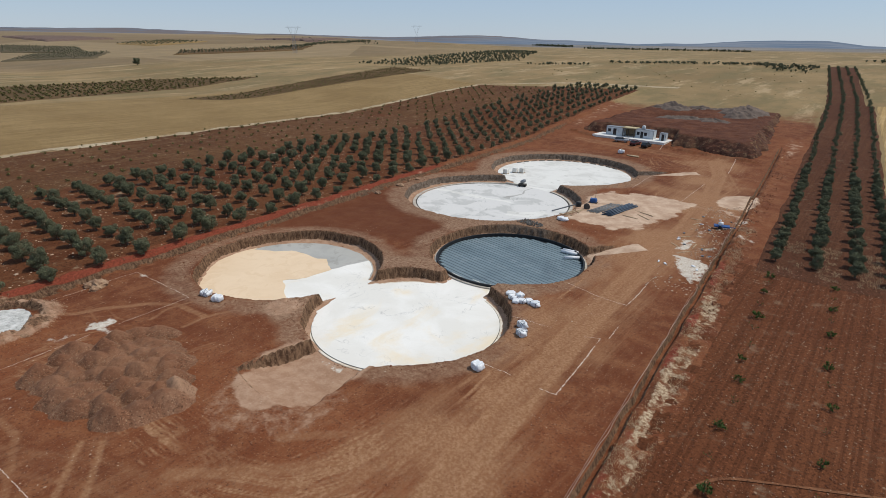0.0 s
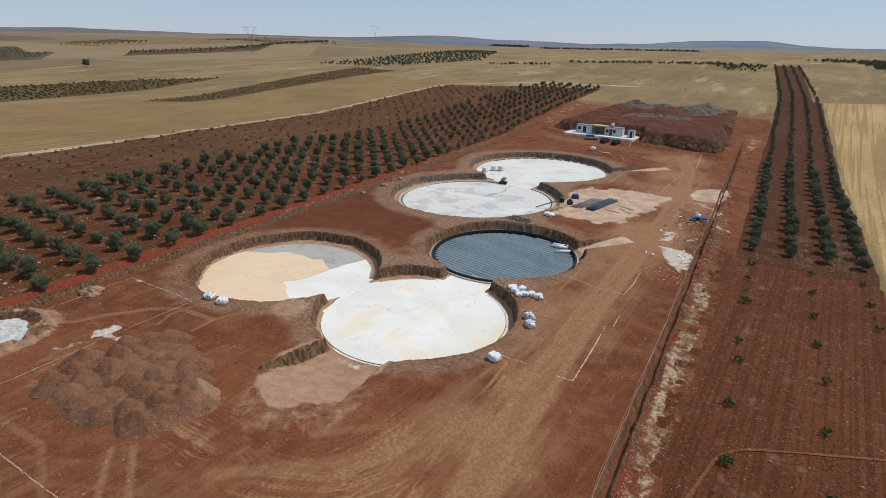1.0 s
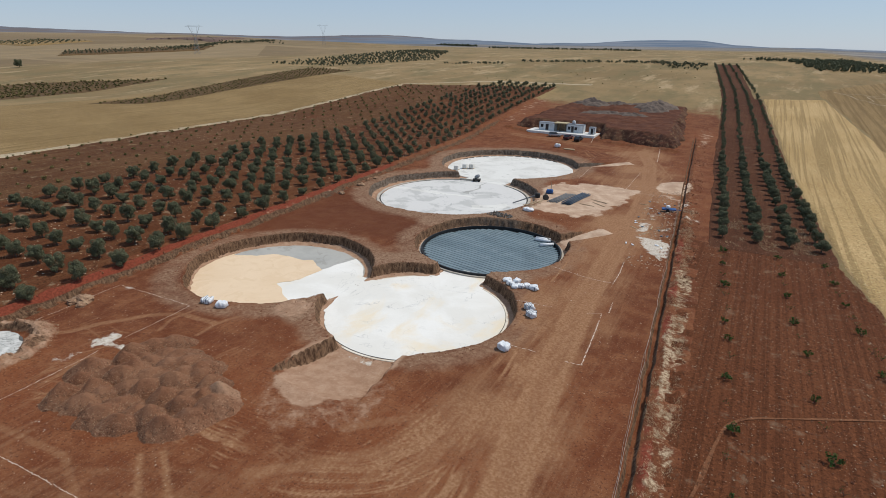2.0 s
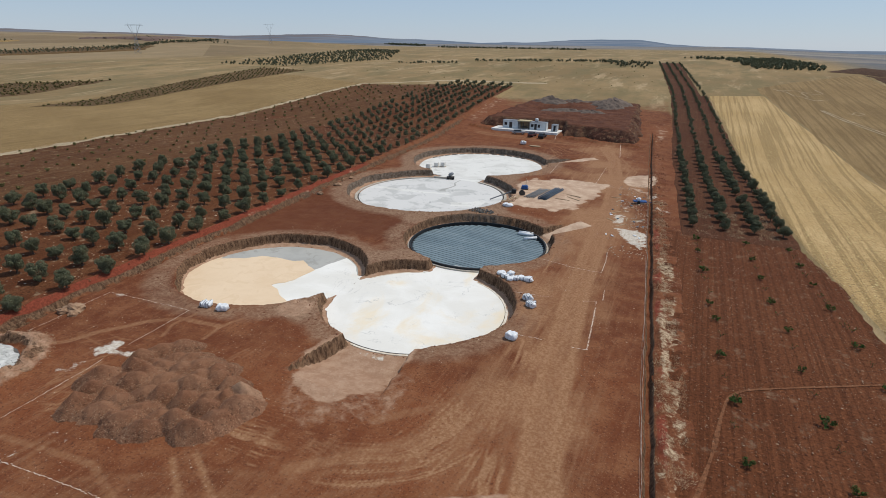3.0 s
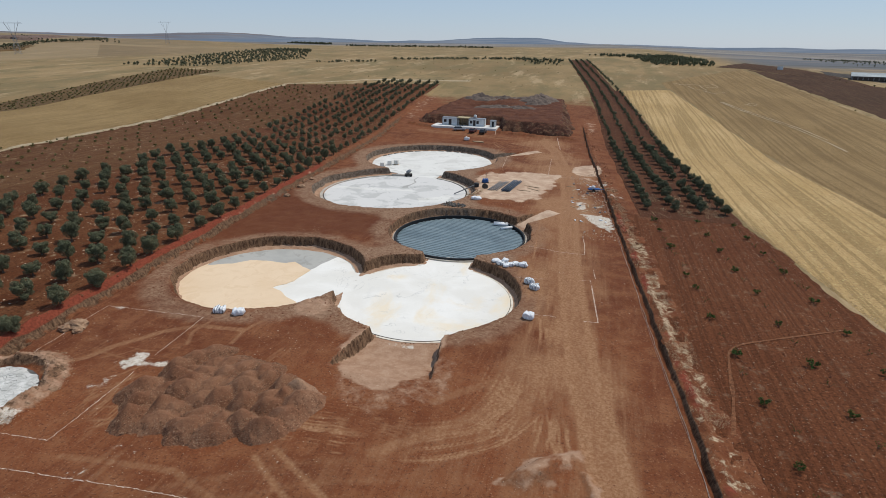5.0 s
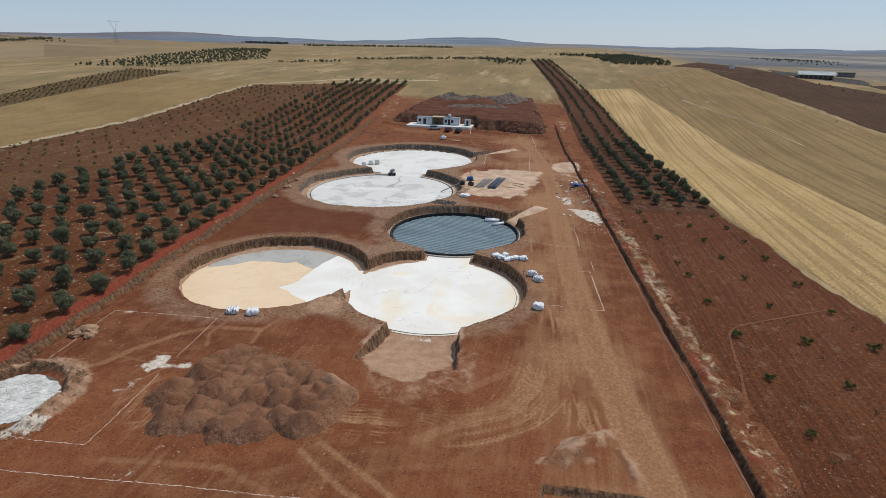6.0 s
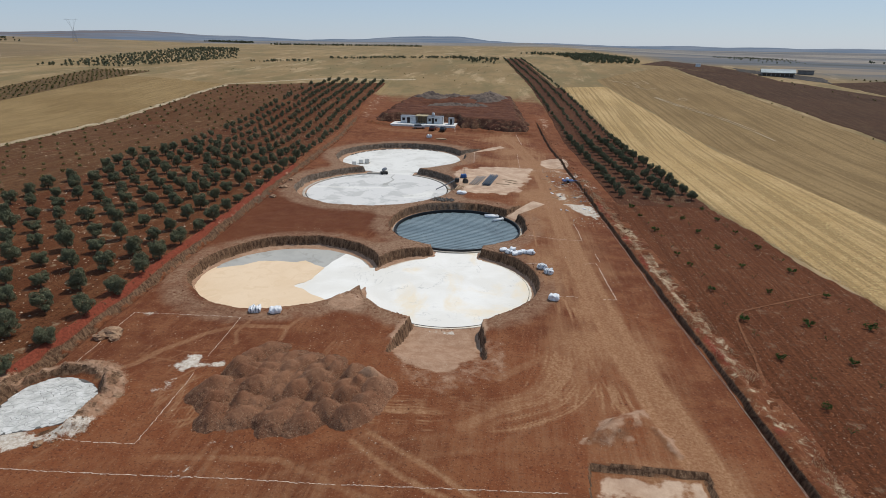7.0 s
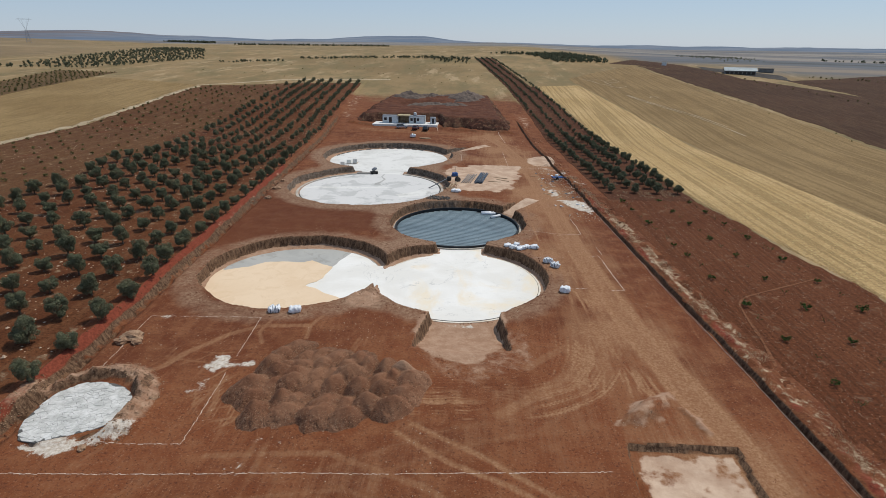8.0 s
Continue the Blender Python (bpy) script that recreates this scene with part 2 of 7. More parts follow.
M_GROUND = ground_material()
M_STUB_R = field_material("wheat_stubble", (0.405, 0.268, 0.118), (0.49, 0.338, 0.165), (0.315, 0.208, 0.093), 1.15, -4.5, 0.7)
M_BEIGE = field_material("thin_stubble", (0.232, 0.152, 0.069), (0.282, 0.19, 0.09), (0.185, 0.119, 0.055), 1.5, -4.5, 0.6)
M_DARK = field_material("fallow_soil", (0.054, 0.027, 0.0155), (0.073, 0.037, 0.021), (0.1, 0.06, 0.033), None, -12)
M_STUB_L = field_material("dry_stubble", (0.232, 0.152, 0.066), (0.288, 0.196, 0.09), (0.165, 0.107, 0.047), None, -40)
M_ORCHARD = field_material("orchard_soil", (0.09, 0.0305, 0.0125), (0.116, 0.0435, 0.0185), (0.15, 0.067, 0.031), None, 5, speck=(0.46, 0.34, 0.22))
M_SAPSOIL = field_material("stony_brown_soil", (0.084, 0.034, 0.0145), (0.11, 0.049, 0.0205), (0.142, 0.076, 0.035), None, 5, speck=(0.44, 0.32, 0.2))
M_STRIP = field_material("tilled_soil", (0.112, 0.0375, 0.0155), (0.142, 0.0525, 0.0228), (0.094, 0.032, 0.0142), 0.42, -4.75, 0.6, speck=(0.3, 0.2, 0.13))
M_FAROLIVE = field_material("orchard_plot_soil", (0.1, 0.078, 0.045), (0.135, 0.104, 0.06), (0.08, 0.066, 0.04), None, -30)
M_FARFALLOW = field_material("purplish_fallow", (0.13, 0.085, 0.07), (0.165, 0.11, 0.09), (0.2, 0.145, 0.11), None, 20)
M_YARD = field_material("cinder_yard", (0.05, 0.045, 0.042), (0.075, 0.066, 0.06), (0.11, 0.09, 0.075), None, -12)
M_STRIP_DARK = field_material("strip_orchard_soil", (0.082, 0.032, 0.0165), (0.106, 0.044, 0.0225), (0.072, 0.03, 0.0165), 0.5, -4.5, 0.3, speck=(0.24, 0.16, 0.1))
M_VINE = field_material("vineyard_soil", (0.105, 0.063, 0.029), (0.14, 0.086, 0.039), (0.085, 0.057, 0.028), None, -40)
M_OLIVE = leaf_material("olive_leaf", (0.072, 0.08, 0.044), (0.16, 0.165, 0.103), (0.11, 0.118, 0.07))
M_SHRUB = leaf_material("green_leaf", (0.026, 0.052, 0.013), (0.066, 0.115, 0.03), (0.045, 0.075, 0.023))
M_BUSH = leaf_material("dusty_bush_leaf", (0.095, 0.088, 0.034), (0.165, 0.145, 0.06), (0.145, 0.115, 0.05))
M_DUSTY = leaf_material("dusty_olive_leaf", (0.085, 0.092, 0.055), (0.145, 0.145, 0.09), (0.12, 0.118, 0.07))
M_PALE = field_material("bleached_grass", (0.4, 0.31, 0.2), (0.5, 0.4, 0.275), (0.33, 0.25, 0.155), None, 0, bump=0.3)
M_STRAW = leaf_material("straw", (0.3, 0.2, 0.11), (0.6, 0.47, 0.31), (0.45, 0.33, 0.2))
M_BARK = plain("bark", (0.16, 0.12, 0.085), (0.07, 0.05, 0.035), 0.95, 8, bump=0.02)
M_WHITE_SLAB = screed_material()
M_APRON = slab_material("dusty_screed", (0.6, 0.53, 0.43), (0.72, 0.67, 0.58), (0.5, 0.4, 0.3))
M_GREY_SLAB = slab_material("pale_concrete", (0.47, 0.463, 0.44), (0.6, 0.585, 0.56), (0.33, 0.333, 0.32), None, 0.045, 0.6)
M_FAR_SLAB = slab_material("far_concrete", (0.56, 0.545, 0.505), (0.67, 0.655, 0.615), (0.46, 0.445, 0.41), None, 0.13, 0.58)
M_WET_SLAB = slab_material("damp_concrete", (0.34, 0.335, 0.31), (0.4, 0.39, 0.36), (0.3, 0.29, 0.26))
M_SAND = slab_material("sand_layer", (0.67, 0.50, 0.33), (0.71, 0.545, 0.375), (0.655, 0.485, 0.315))
M_RING = plain("ring_concrete", (0.5, 0.46, 0.4), (0.33, 0.28, 0.23), 0.9, 1.5, world_space=True)
M_BLACK = plain("black_membrane", (0.022, 0.025, 0.028), (0.012, 0.013, 0.015), 0.55, 1.5)
M_STEEL_DARK = plain("dark_joint", (0.09, 0.08, 0.07), (0.05, 0.045, 0.04), 0.9, 2, world_space=True)
M_BAG = plain("white_woven_plastic", (0.78, 0.79, 0.8), (0.55, 0.57, 0.6), 0.5, 4)
M_STRAP = plain("grey_strap", (0.13, 0.16, 0.2), (0.07, 0.09, 0.11), 0.6, 5)


# ---- helpers for shapes ----
def vnoise(x, y, scale, seed=0):
    """Smooth value noise in -1..1 on arrays."""
    x, y = np.asarray(x, float) / scale, np.asarray(y, float) / scale
    xi, yi = np.floor(x).astype(np.int64), np.floor(y).astype(np.int64)
    fx, fy = x - xi, y - yi
    fx, fy = fx * fx * (3 - 2 * fx), fy * fy * (3 - 2 * fy)

    def h(a, b):
        v = (a * 374761393 + b * 668265263 + seed * 974634533) & 0xFFFFFFFF
        v = ((v ^ (v >> 13)) * 1274126177) & 0xFFFFFFFF
        v = v ^ (v >> 16)
        return (v & 0xFFFF) / 32767.5 - 1

    return (h(xi, yi) * (1 - fx) + h(xi + 1, yi) * fx) * (1 - fy) + (h(xi, yi + 1) * (1 - fx) + h(xi + 1, yi + 1) * fx) * fy


def fbm(x, y, scale, seed=0, octaves=4):
    return sum(vnoise(x, y, scale / 2 ** k, seed + k) * 0.5 ** k for k in range(octaves)) / 1.6


def sstep(a, b, v):
    k = np.clip((v - a) / (b - a), 0, 1)
    return k * k * (3 - 2 * k)


def mesh_of(name, verts, faces, material=None, smooth=False):
    me = bpy.data.meshes.new(name)
    me.from_pydata([tuple(v) for v in verts], [], [tuple(int(i) for i in f) for f in faces])
    if material:
        me.materials.append(material)
    if smooth:
        me.polygons.foreach_set("use_smooth", [True] * len(me.polygons))
    me.update()
    return me


def quads_mesh(name, corners, material, smooth=False):
    """A mesh of loose quads from an array (n, 4, 3)."""
    n = len(corners)
    me = bpy.data.meshes.new(name)
    me.vertices.add(n * 4), me.loops.add(n * 4), me.polygons.add(n)
    me.vertices.foreach_set("co", np.asarray(corners, np.float32).ravel())
    me.loops.foreach_set("vertex_index", np.arange(n * 4, dtype=np.int32))
    me.polygons.foreach_set("loop_start", np.arange(0, n * 4, 4, dtype=np.int32))
    me.polygons.foreach_set("loop_total", np.full(n, 4, np.int32))
    me.materials.append(material)
    me.update(calc_edges=True)
    return me


def grid_mesh(name, X, Y, Z, material, smooth=True):
    """A quad sheet from three (ny, nx) arrays."""
    ny, nx = X.shape
    me = bpy.data.meshes.new(name)
    nv, nf = nx * ny, (nx - 1) * (ny - 1)
    me.vertices.add(nv), me.loops.add(nf * 4), me.polygons.add(nf)
    me.vertices.foreach_set("co", np.stack([X, Y, Z], -1).astype(np.float32).ravel())
    i = np.arange(nv, dtype=np.int32).reshape(ny, nx)
    f = np.stack([i[:-1, :-1], i[:-1, 1:], i[1:, 1:], i[1:, :-1]], -1).reshape(-1)
    me.loops.foreach_set("vertex_index", f)
    me.polygons.foreach_set("loop_start", np.arange(0, nf * 4, 4, dtype=np.int32))
    me.polygons.foreach_set("loop_total", np.full(nf, 4, np.int32))
    me.polygons.foreach_set("use_smooth", np.full(nf, smooth, bool))
    me.materials.append(material)
    me.update(calc_edges=True)
    return me


def bm_mesh(name, bm, material, smooth=False):
    me = bpy.data.meshes.new(name)
    bm.to_mesh(me)
    bm.free()
    me.materials.append(material)
    if smooth:
        me.polygons.foreach_set("use_smooth", [True] * len(me.polygons))
    return me


def part(name, data, material, parent, label="", m=None, smooth=False):
    """One mesh object under a thing or under a part."""
    me = bm_mesh(name, data, material, smooth) if isinstance(data, bmesh.types.BMesh) else data
    ob = new(name, me)
    ob.parent = parent
    if m is not None:
        ob.matrix_basis = m
    return tagged(ob, label)


def thing(name, m, label, category, group="", kind=""):
    ob = new(name)
    ob.empty_display_size = 0.3
    ob.matrix_basis = m
    return tagged(ob, label, category, group, kind)


def box(bm, size, at=(0, 0, 0), bevel=0.0, turn=0.0):
    r = bmesh.ops.create_cube(bm, size=1.0, matrix=Matrix.Translation(at) @ Matrix.Rotation(turn, 4, "Z") @ Matrix.Diagonal((*size, 1)))
    if bevel:
        edges = list({e for v in r["verts"] for e in v.link_edges})
        bmesh.ops.bevel(bm, geom=edges, offset=bevel, segments=2, affect="EDGES", profile=0.5)
    return bm


def boxed(size, at=(0, 0, 0), bevel=0.0, turn=0.0):
    return box(bmesh.new(), size, at, bevel, turn)


def tube(points, radii, sides=8, cap=True):
    """Verts and faces of a tapered tube along points."""
    pts = [Vector(p) for p in points]
    vs, fs = [], []
    for i, p in enumerate(pts):
        d = (pts[min(i + 1, len(pts) - 1)] - pts[max(i - 1, 0)]).normalized()
        u = d.orthogonal().normalized()
        w = d.cross(u)
        r = radii[i] if hasattr(radii, "__len__") else radii
        for k in range(sides):
            a = 2 * math.pi * k / sides
            vs.append(p + u * (r * math.cos(a)) + w * (r * math.sin(a)))
    for i in range(len(pts) - 1):
        for k in range(sides):
            a, b = i * sides + k, i * sides + (k + 1) % sides
            fs.append((a, b, b + sides, a + sides))
    if cap:
        fs.append(tuple(range(sides - 1, -1, -1)))
        fs.append(tuple(range((len(pts) - 1) * sides, len(pts) * sides)))
    return vs, fs


# ---- lie of the land ----
PIT_FLOOR = -1.75
TANKS = {          # centre x, y, slab radius, rim radius
    "near": (-41.0, 44.2, 11.85, 12.9),
    "west": (-65.1, 43.6, 12.9, 13.6),
    "dark": (-42.3, 69.7, 11.45, 12.9),
    "mid": (-63.9, 96.3, 16.5, 18.7),
    "far": (-65.0, 131.3, 17.35, 19.0),
}


def land(x, y):
    """The broad lie of the land, without diggings."""
    x, y = np.asarray(x, float), np.asarray(y, float)
    yc = np.clip(y, 0, None)
    base = 1.6 * sstep(150, 192, y) + 0.057 * (np.sqrt((yc - 185) ** 2 + 1600) * 0.5 + (yc - 185) * 0.5) * sstep(155, 225, y)
    base = np.where(base > 13.8, 13.8 + 6 * np.tanh((base - 13.8) / 6), base)
    side = np.clip(-78 - x, 0, 150) * 0.03 * (1 - sstep(250, 480, y))
    right = -0.014 * np.clip(x - 40, 0, 900) - 0.02 * np.clip(x - 60, 0, 600) * sstep(420, 900, y)
    side = side + 0.8 * sstep(0.9, -0.6, x - berm_x(y)) * sstep(-168, -130, x) * (1 - sstep(250, 330, y))
    r = np.hypot(x, y)
    left = 0.0135 * np.clip(r - 950, 0, 2600) * sstep(-0.62, -0.82, x / np.maximum(r, 1))
    knoll = 9.0 * np.exp(-((x + 860) / 190) ** 2 - ((y - 680) / 170) ** 2) + 8.0 * np.exp(-((x + 800) / 170) ** 2 - ((y - 920) / 170) ** 2)
    return base + side + right + left + knoll


def fence_x(y):
    return -8.95 - 0.083 * np.asarray(y, float)


def berm_x(y):
    return -79.0 - 0.0855 * np.asarray(y, float)


def seg_dist(x, y, a, b):
    ax, ay, bx, by = *a, *b
    dx, dy = bx - ax, by - ay
    k = np.clip(((x - ax) * dx + (y - ay) * dy) / (dx * dx + dy * dy), 0, 1)
    return np.hypot(x - ax - k * dx, y - ay - k * dy)


def line_dist(x, y, pts):
    d = np.full(np.shape(x), 1e9)
    for a, b in zip(pts, pts[1:]):
        d = np.minimum(d, seg_dist(x, y, a, b))
    return d


def box_inside(x, y, cx, cy, w, h, turn=0.0):
    """How far inside a turned rectangle a point is, negative outside."""
    c, s = math.cos(radians(turn)), math.sin(radians(turn))
    u, v = (x - cx) * c + (y - cy) * s, -(x - cx) * s + (y - cy) * c
    return np.minimum(w / 2 - np.abs(u), h / 2 - np.abs(v))


def poly_in(x, y, pts):
    """How far inside a polygon a point is, negative outside; coarse far away."""
    out = np.full(np.shape(x), -99.0)
    px, py = [p[0] for p in pts], [p[1] for p in pts]
    m = (x > min(px) - 6) & (x < max(px) + 6) & (y > min(py) - 6) & (y < max(py) + 6)
    u, v = x[m], y[m]
    c = np.zeros(u.shape, bool)
    for (ax, ay), (bx, by) in zip(pts, pts[1:] + pts[:1]):
        if ay != by:
            c ^= ((ay > v) != (by > v)) & (u < (bx - ax) * (v - ay) / (by - ay) + ax)
    d = line_dist(u, v, pts + pts[:1])
    out[m] = np.where(c, d, -d)
    return out


APRON = [(-43.8, 91.6), (-47.7, 108.7), (-44.9, 117.6), (-42.7, 115.0), (-40.8, 118.5), (-32.2, 118.0), (-27.5, 117.5), (-29.0, 103.0), (-31.0, 92.5), (-34.5, 89.6)]
WEDGE = [(-26.2, 11.2), (-23.6, 15.0), (-19.2, 17.2), (-19.4, 15.4), (-21.2, 12.2), (-23.5, 10.8)]
WEDGE_FOOT = [(-20.0, 14.8), (-18.8, 14.4), (-17.4, 10.6), (-18.7, 10.1)]
SPILLS = [          # spilled lime and slurry: strength, outline
    (0.85, [(-21.6, 84.6), (-18.0, 84.9), (-15.7, 82.5), (-15.9, 74.2), (-18.0, 76.6), (-20.2, 81.0)]),
    (0.66, [(-23.2, 94.6), (-21.2, 94.6), (-20.2, 86.0), (-21.8, 86.2), (-22.6, 90.5)]),
    (0.5, [(-22.8, 101.0), (-20.9, 101.4), (-20.6, 96.5), (-22.4, 96.2)]),
    (0.78, [(-66.6, 17.6), (-65.7, 19.2), (-64.7, 19.4), (-64.0, 18.6), (-61.2, 18.7), (-61.0, 18.0), (-62.4, 17.5), (-63.9, 17.3), (-64.3, 16.0), (-65.4, 16.3)]),
    (0.85, [(-75.4, 4.9), (-73.4, 6.0), (-71.3, 6.3), (-69.4, 8.2), (-67.6, 8.2), (-69.0, 5.6), (-71.4, 4.6), (-72.6, 3.6)]),
]


def digging(x, y):
    """Depth of the tank pits, their ramps and channels at each point (0 or below)."""
    wob = fbm(x, y, 5.0, 3) * 0.45 + fbm(x, y, 1.3, 9, 3) * 0.12
    inside = np.full(np.shape(x), -99.0)
    for cx, cy, rs, rr in TANKS.values():
        inside = np.maximum(inside, rr - np.hypot(x - cx, y - cy - (1.1 if rs == 12.9 else 0.0)))
    inside = np.maximum(inside, box_inside(x, y, -41.2, 57.0, 8.6, 6.0, 1))
    inside = np.maximum(inside, box_inside(x, y, -63.8, 113.6, 10.5, 10.0, 0))
    d = PIT_FLOOR * (0.86 * sstep(0.0, 0.34, inside + wob) + 0.14 * sstep(0.25, 1.3, inside + wob + 0.25 * fbm(x, y, 1.2, 15, 3)))
    d = d + 0.16 * fbm(x, y, 0.8, 13, 2) * np.exp(-((inside + wob - 0.35) / 0.4) ** 2)
    # ramp south of the near tank
    r = np.minimum(4.4 + 0.15 * np.clip(31.5 - y, 0, 9) - np.abs(x + 39.9), np.minimum(36 - y, 9.2 - np.hypot((x + 39.9) * 0.75, y - 31.5)))
    fall = np.clip((y + vnoise(x, y, 2.0, 4) * 0.4 - 21.9) / 6.5, 0, 1) ** 0.75
    d = np.minimum(d, PIT_FLOOR * fall * sstep(0.0, 0.4, r + wob * 0.8))
    # ramp east of the dark tank
    r = box_inside(x, y, -30.9, 79.6, 3.6, 12.5, -36)
    along = (x + 33.9) * 0.588 + (y - 75.5) * 0.809
    d = np.minimum(d, PIT_FLOOR * np.clip(1 - along / 11.0, 0, 1) * sstep(-0.1, 0.6, r + wob * 0.6))
    # ramp east of the far tank
    r = box_inside(x, y, -43.0, 142.0, 17.0, 4.6, 40)
    along = (x + 49.5) * 0.766 + (y - 136.5) * 0.643
    d = np.minimum(d, PIT_FLOOR * np.clip(1 - along / 15.0, 0, 1) * sstep(-0.1, 0.7, r + wob * 0.6))
    # square pit by the haul road
    r = box_inside(x, y, -20.9, 2.9, 9.4, 12.6, 1)
    d = np.minimum(d, -0.7 * sstep(0.0, 0.26, r + wob * 0.8) + 0.12 * sstep(1.4, 0.2, r) * sstep(0.2, 0.4, r) + 0.05 * fbm(x, y, 1.5, 17, 3) * (r > 0.3))
    return d


TRACKS = [          # wheel tracks: half width, strength, points
    (2.2, 0.72, [(-14.8, -12), (-15.6, 4.3), (-17.4, 14.7), (-19.8, 28.5), (-22.4, 55), (-23.4, 75), (-24.6, 102), (-27, 125), (-31, 150), (-36, 165)]),
    (0.3, 0.4, [(-13.2, -6), (-14.3, 6), (-15.6, 16), (-17.8, 30), (-20.2, 52), (-21.4, 75), (-22.6, 96)]),
    (0.4, 0.6, [(-45.1, 9.1), (-40.1, 5.6), (-35.7, 3.5), (-30, 0)]),
    (0.4, 0.6, [(-43.8, 10.3), (-37.8, 6.6), (-33.1, 3.2), (-27, -1)]),
    (2.0, 0.3, [(-50, 3), (-40.3, 8.6), (-33.9, 10.6), (-27.9, 16.4), (-22.8, 24.3), (-22.0, 33)]),
    (1.0, 0.5, [(-36, 12), (-27, 20.8), (-22.6, 33.3), (-23.3, 46.5), (-25.9, 70.4), (-25.6, 93.6)]),
    (0.8, 0.45, [(-33, 20), (-28, 25), (-26, 34), (-25.5, 47), (-27, 60)]),
    (0.6, 0.5, [(-72, 14), (-70.9, 16.3), (-69.3, 20), (-66.5, 24), (-63.7, 26.3), (-58, 27)]),
    (0.35, 0.5, [(-62, 22.5), (-63.2, 25), (-62.8, 28)]), (0.35, 0.5, [(-57.5, 24), (-57.8, 27), (-57, 29.5)]),
    (0.3, 0.4, [(-66, 18), (-66.5, 10), (-70, 3), (-76, 0)]), (0.3, 0.4, [(-63, 16), (-64.4, 9), (-67, 3), (-74, -3)]),
    (0.5, 0.45, [(-60, 5), (-50, 6), (-42, 3), (-30, -6)]), (0.4, 0.4, [(-58, 0), (-48, 2.5), (-38, -2)]),
    (2.5, 0.4, [(-36, 165), (-55, 168), (-80, 172)]), (1.5, 0.5, [(-25, 118), (-24, 135), (-30, 152), (-45, 160)]),
]


def wheel_pairs():
    """Thin paired ruts that sweep from the open ground into the haul road."""
    g = random.Random(77)
    out = []
    arc_x, arc_y = np.array([-60, -50, -41, -32.2, -26.5, -23.5, -22.5, -22.9, -24]), np.array([10, 10.6, 11.2, 12.3, 15.6, 20.8, 27.8, 42, 60])
    along_k, fine_k = np.linspace(0, 1, 9), np.linspace(0, 1, 33)
    for k in range(13):          # sweeping turn from the open ground into the haul road
        off, a, b = g.uniform(-1.2, 5.5), g.uniform(0.0, 0.35), g.uniform(0.65, 1.0)
        drift = g.uniform(-0.8, 0.8)
        t = a + (b - a) * fine_k
        px, py = np.interp(t, along_k, arc_x), np.interp(t, along_k, arc_y)
        for _ in range(3):
            px[1:-1], py[1:-1] = (px[:-2] + 2 * px[1:-1] + px[2:]) / 4, (py[:-2] + 2 * py[1:-1] + py[2:]) / 4
        bend = np.interp(t, [0, 0.35, 0.6, 1], [0.1, 0.3, 0.9, 1.0])
        for side in (0.0, 0.45, 1.9):
            d = off + side + drift * t
            out.append((g.uniform(0.08, 0.16), g.uniform(0.4, 0.8), list(zip(px - d * bend, py + d * (1.1 - bend)))))
    for k in range(14):          # straight runs fanning out of the road's mouth
        x0, x1 = g.uniform(-31, -20.5), g.uniform(-24.5, -21.5)
        out.append((g.uniform(0.1, 0.2), g.uniform(0.4, 0.75), [(x0, g.uniform(13, 19)), ((x0 + x1) / 2 + 0.4, 27), (x1, g.uniform(36, 50))]))
    for k in range(5):           # turning marks in the south-west
        r = g.uniform(6.5, 11)
        for off in (0, 0.35, 1.9):
            out.append((g.uniform(0.08, 0.14), g.uniform(0.35, 0.6), [(-71.5 + (r + off) * math.cos(a), 10.0 + (r + off) * math.sin(a) * 0.95) for a in np.linspace(-1.35, 0.55, 14)]))
    for k in range(8):
        x0, y0, a, L = g.uniform(-78, -58), g.uniform(-4, 22), g.uniform(-0.6, 0.9), g.uniform(8, 18)
        for off in (-0.95, 0.95):
            out.append((0.22, g.uniform(0.3, 0.5), [(x0 + L * t * math.cos(a + t * 0.8) - off * math.sin(a), y0 + L * t * math.sin(a + t * 0.8) + off * math.cos(a)) for t in (0, 0.25, 0.5, 0.75, 1)]))
    for k in range(6):
        x0 = g.uniform(-45, -24)
        for off in (-0.95, 0.95):
            out.append((0.24, g.uniform(0.3, 0.55), [(x0 + off, 112), (x0 - 4 + off, 128), (x0 + g.uniform(-8, 4) + off, 150), (x0 - 10, 164 + off)]))
    return out


def road_lanes():
    """Narrow wheel streaks that wander along the haul road."""
    g = random.Random(78)
    ys = [-14, 0, 12, 25, 40, 58, 78, 100, 122, 146]
    out = []
    for k in range(30):
        off, ph = g.gauss(0.7, 3.0), g.uniform(0, 6.28)
        a, b = sorted(g.sample(range(len(ys)), 2))
        b = max(b, min(a + 3, len(ys) - 1))
        pts = [(np.interp(y, [-14, 4, 15, 28, 55, 75, 102, 125, 150], [-14.6, -15.4, -17.2, -19.7, -22.4, -23.4, -24.6, -27, -31]) + off + 0.7 * math.sin(ph + y * 0.05), y) for y in ys[a:b + 1]]
        if len(pts) > 1:
            out.append((g.uniform(0.12, 0.26), g.uniform(0.45, 0.85), pts))
    return out


TRACKS += wheel_pairs() + road_lanes()


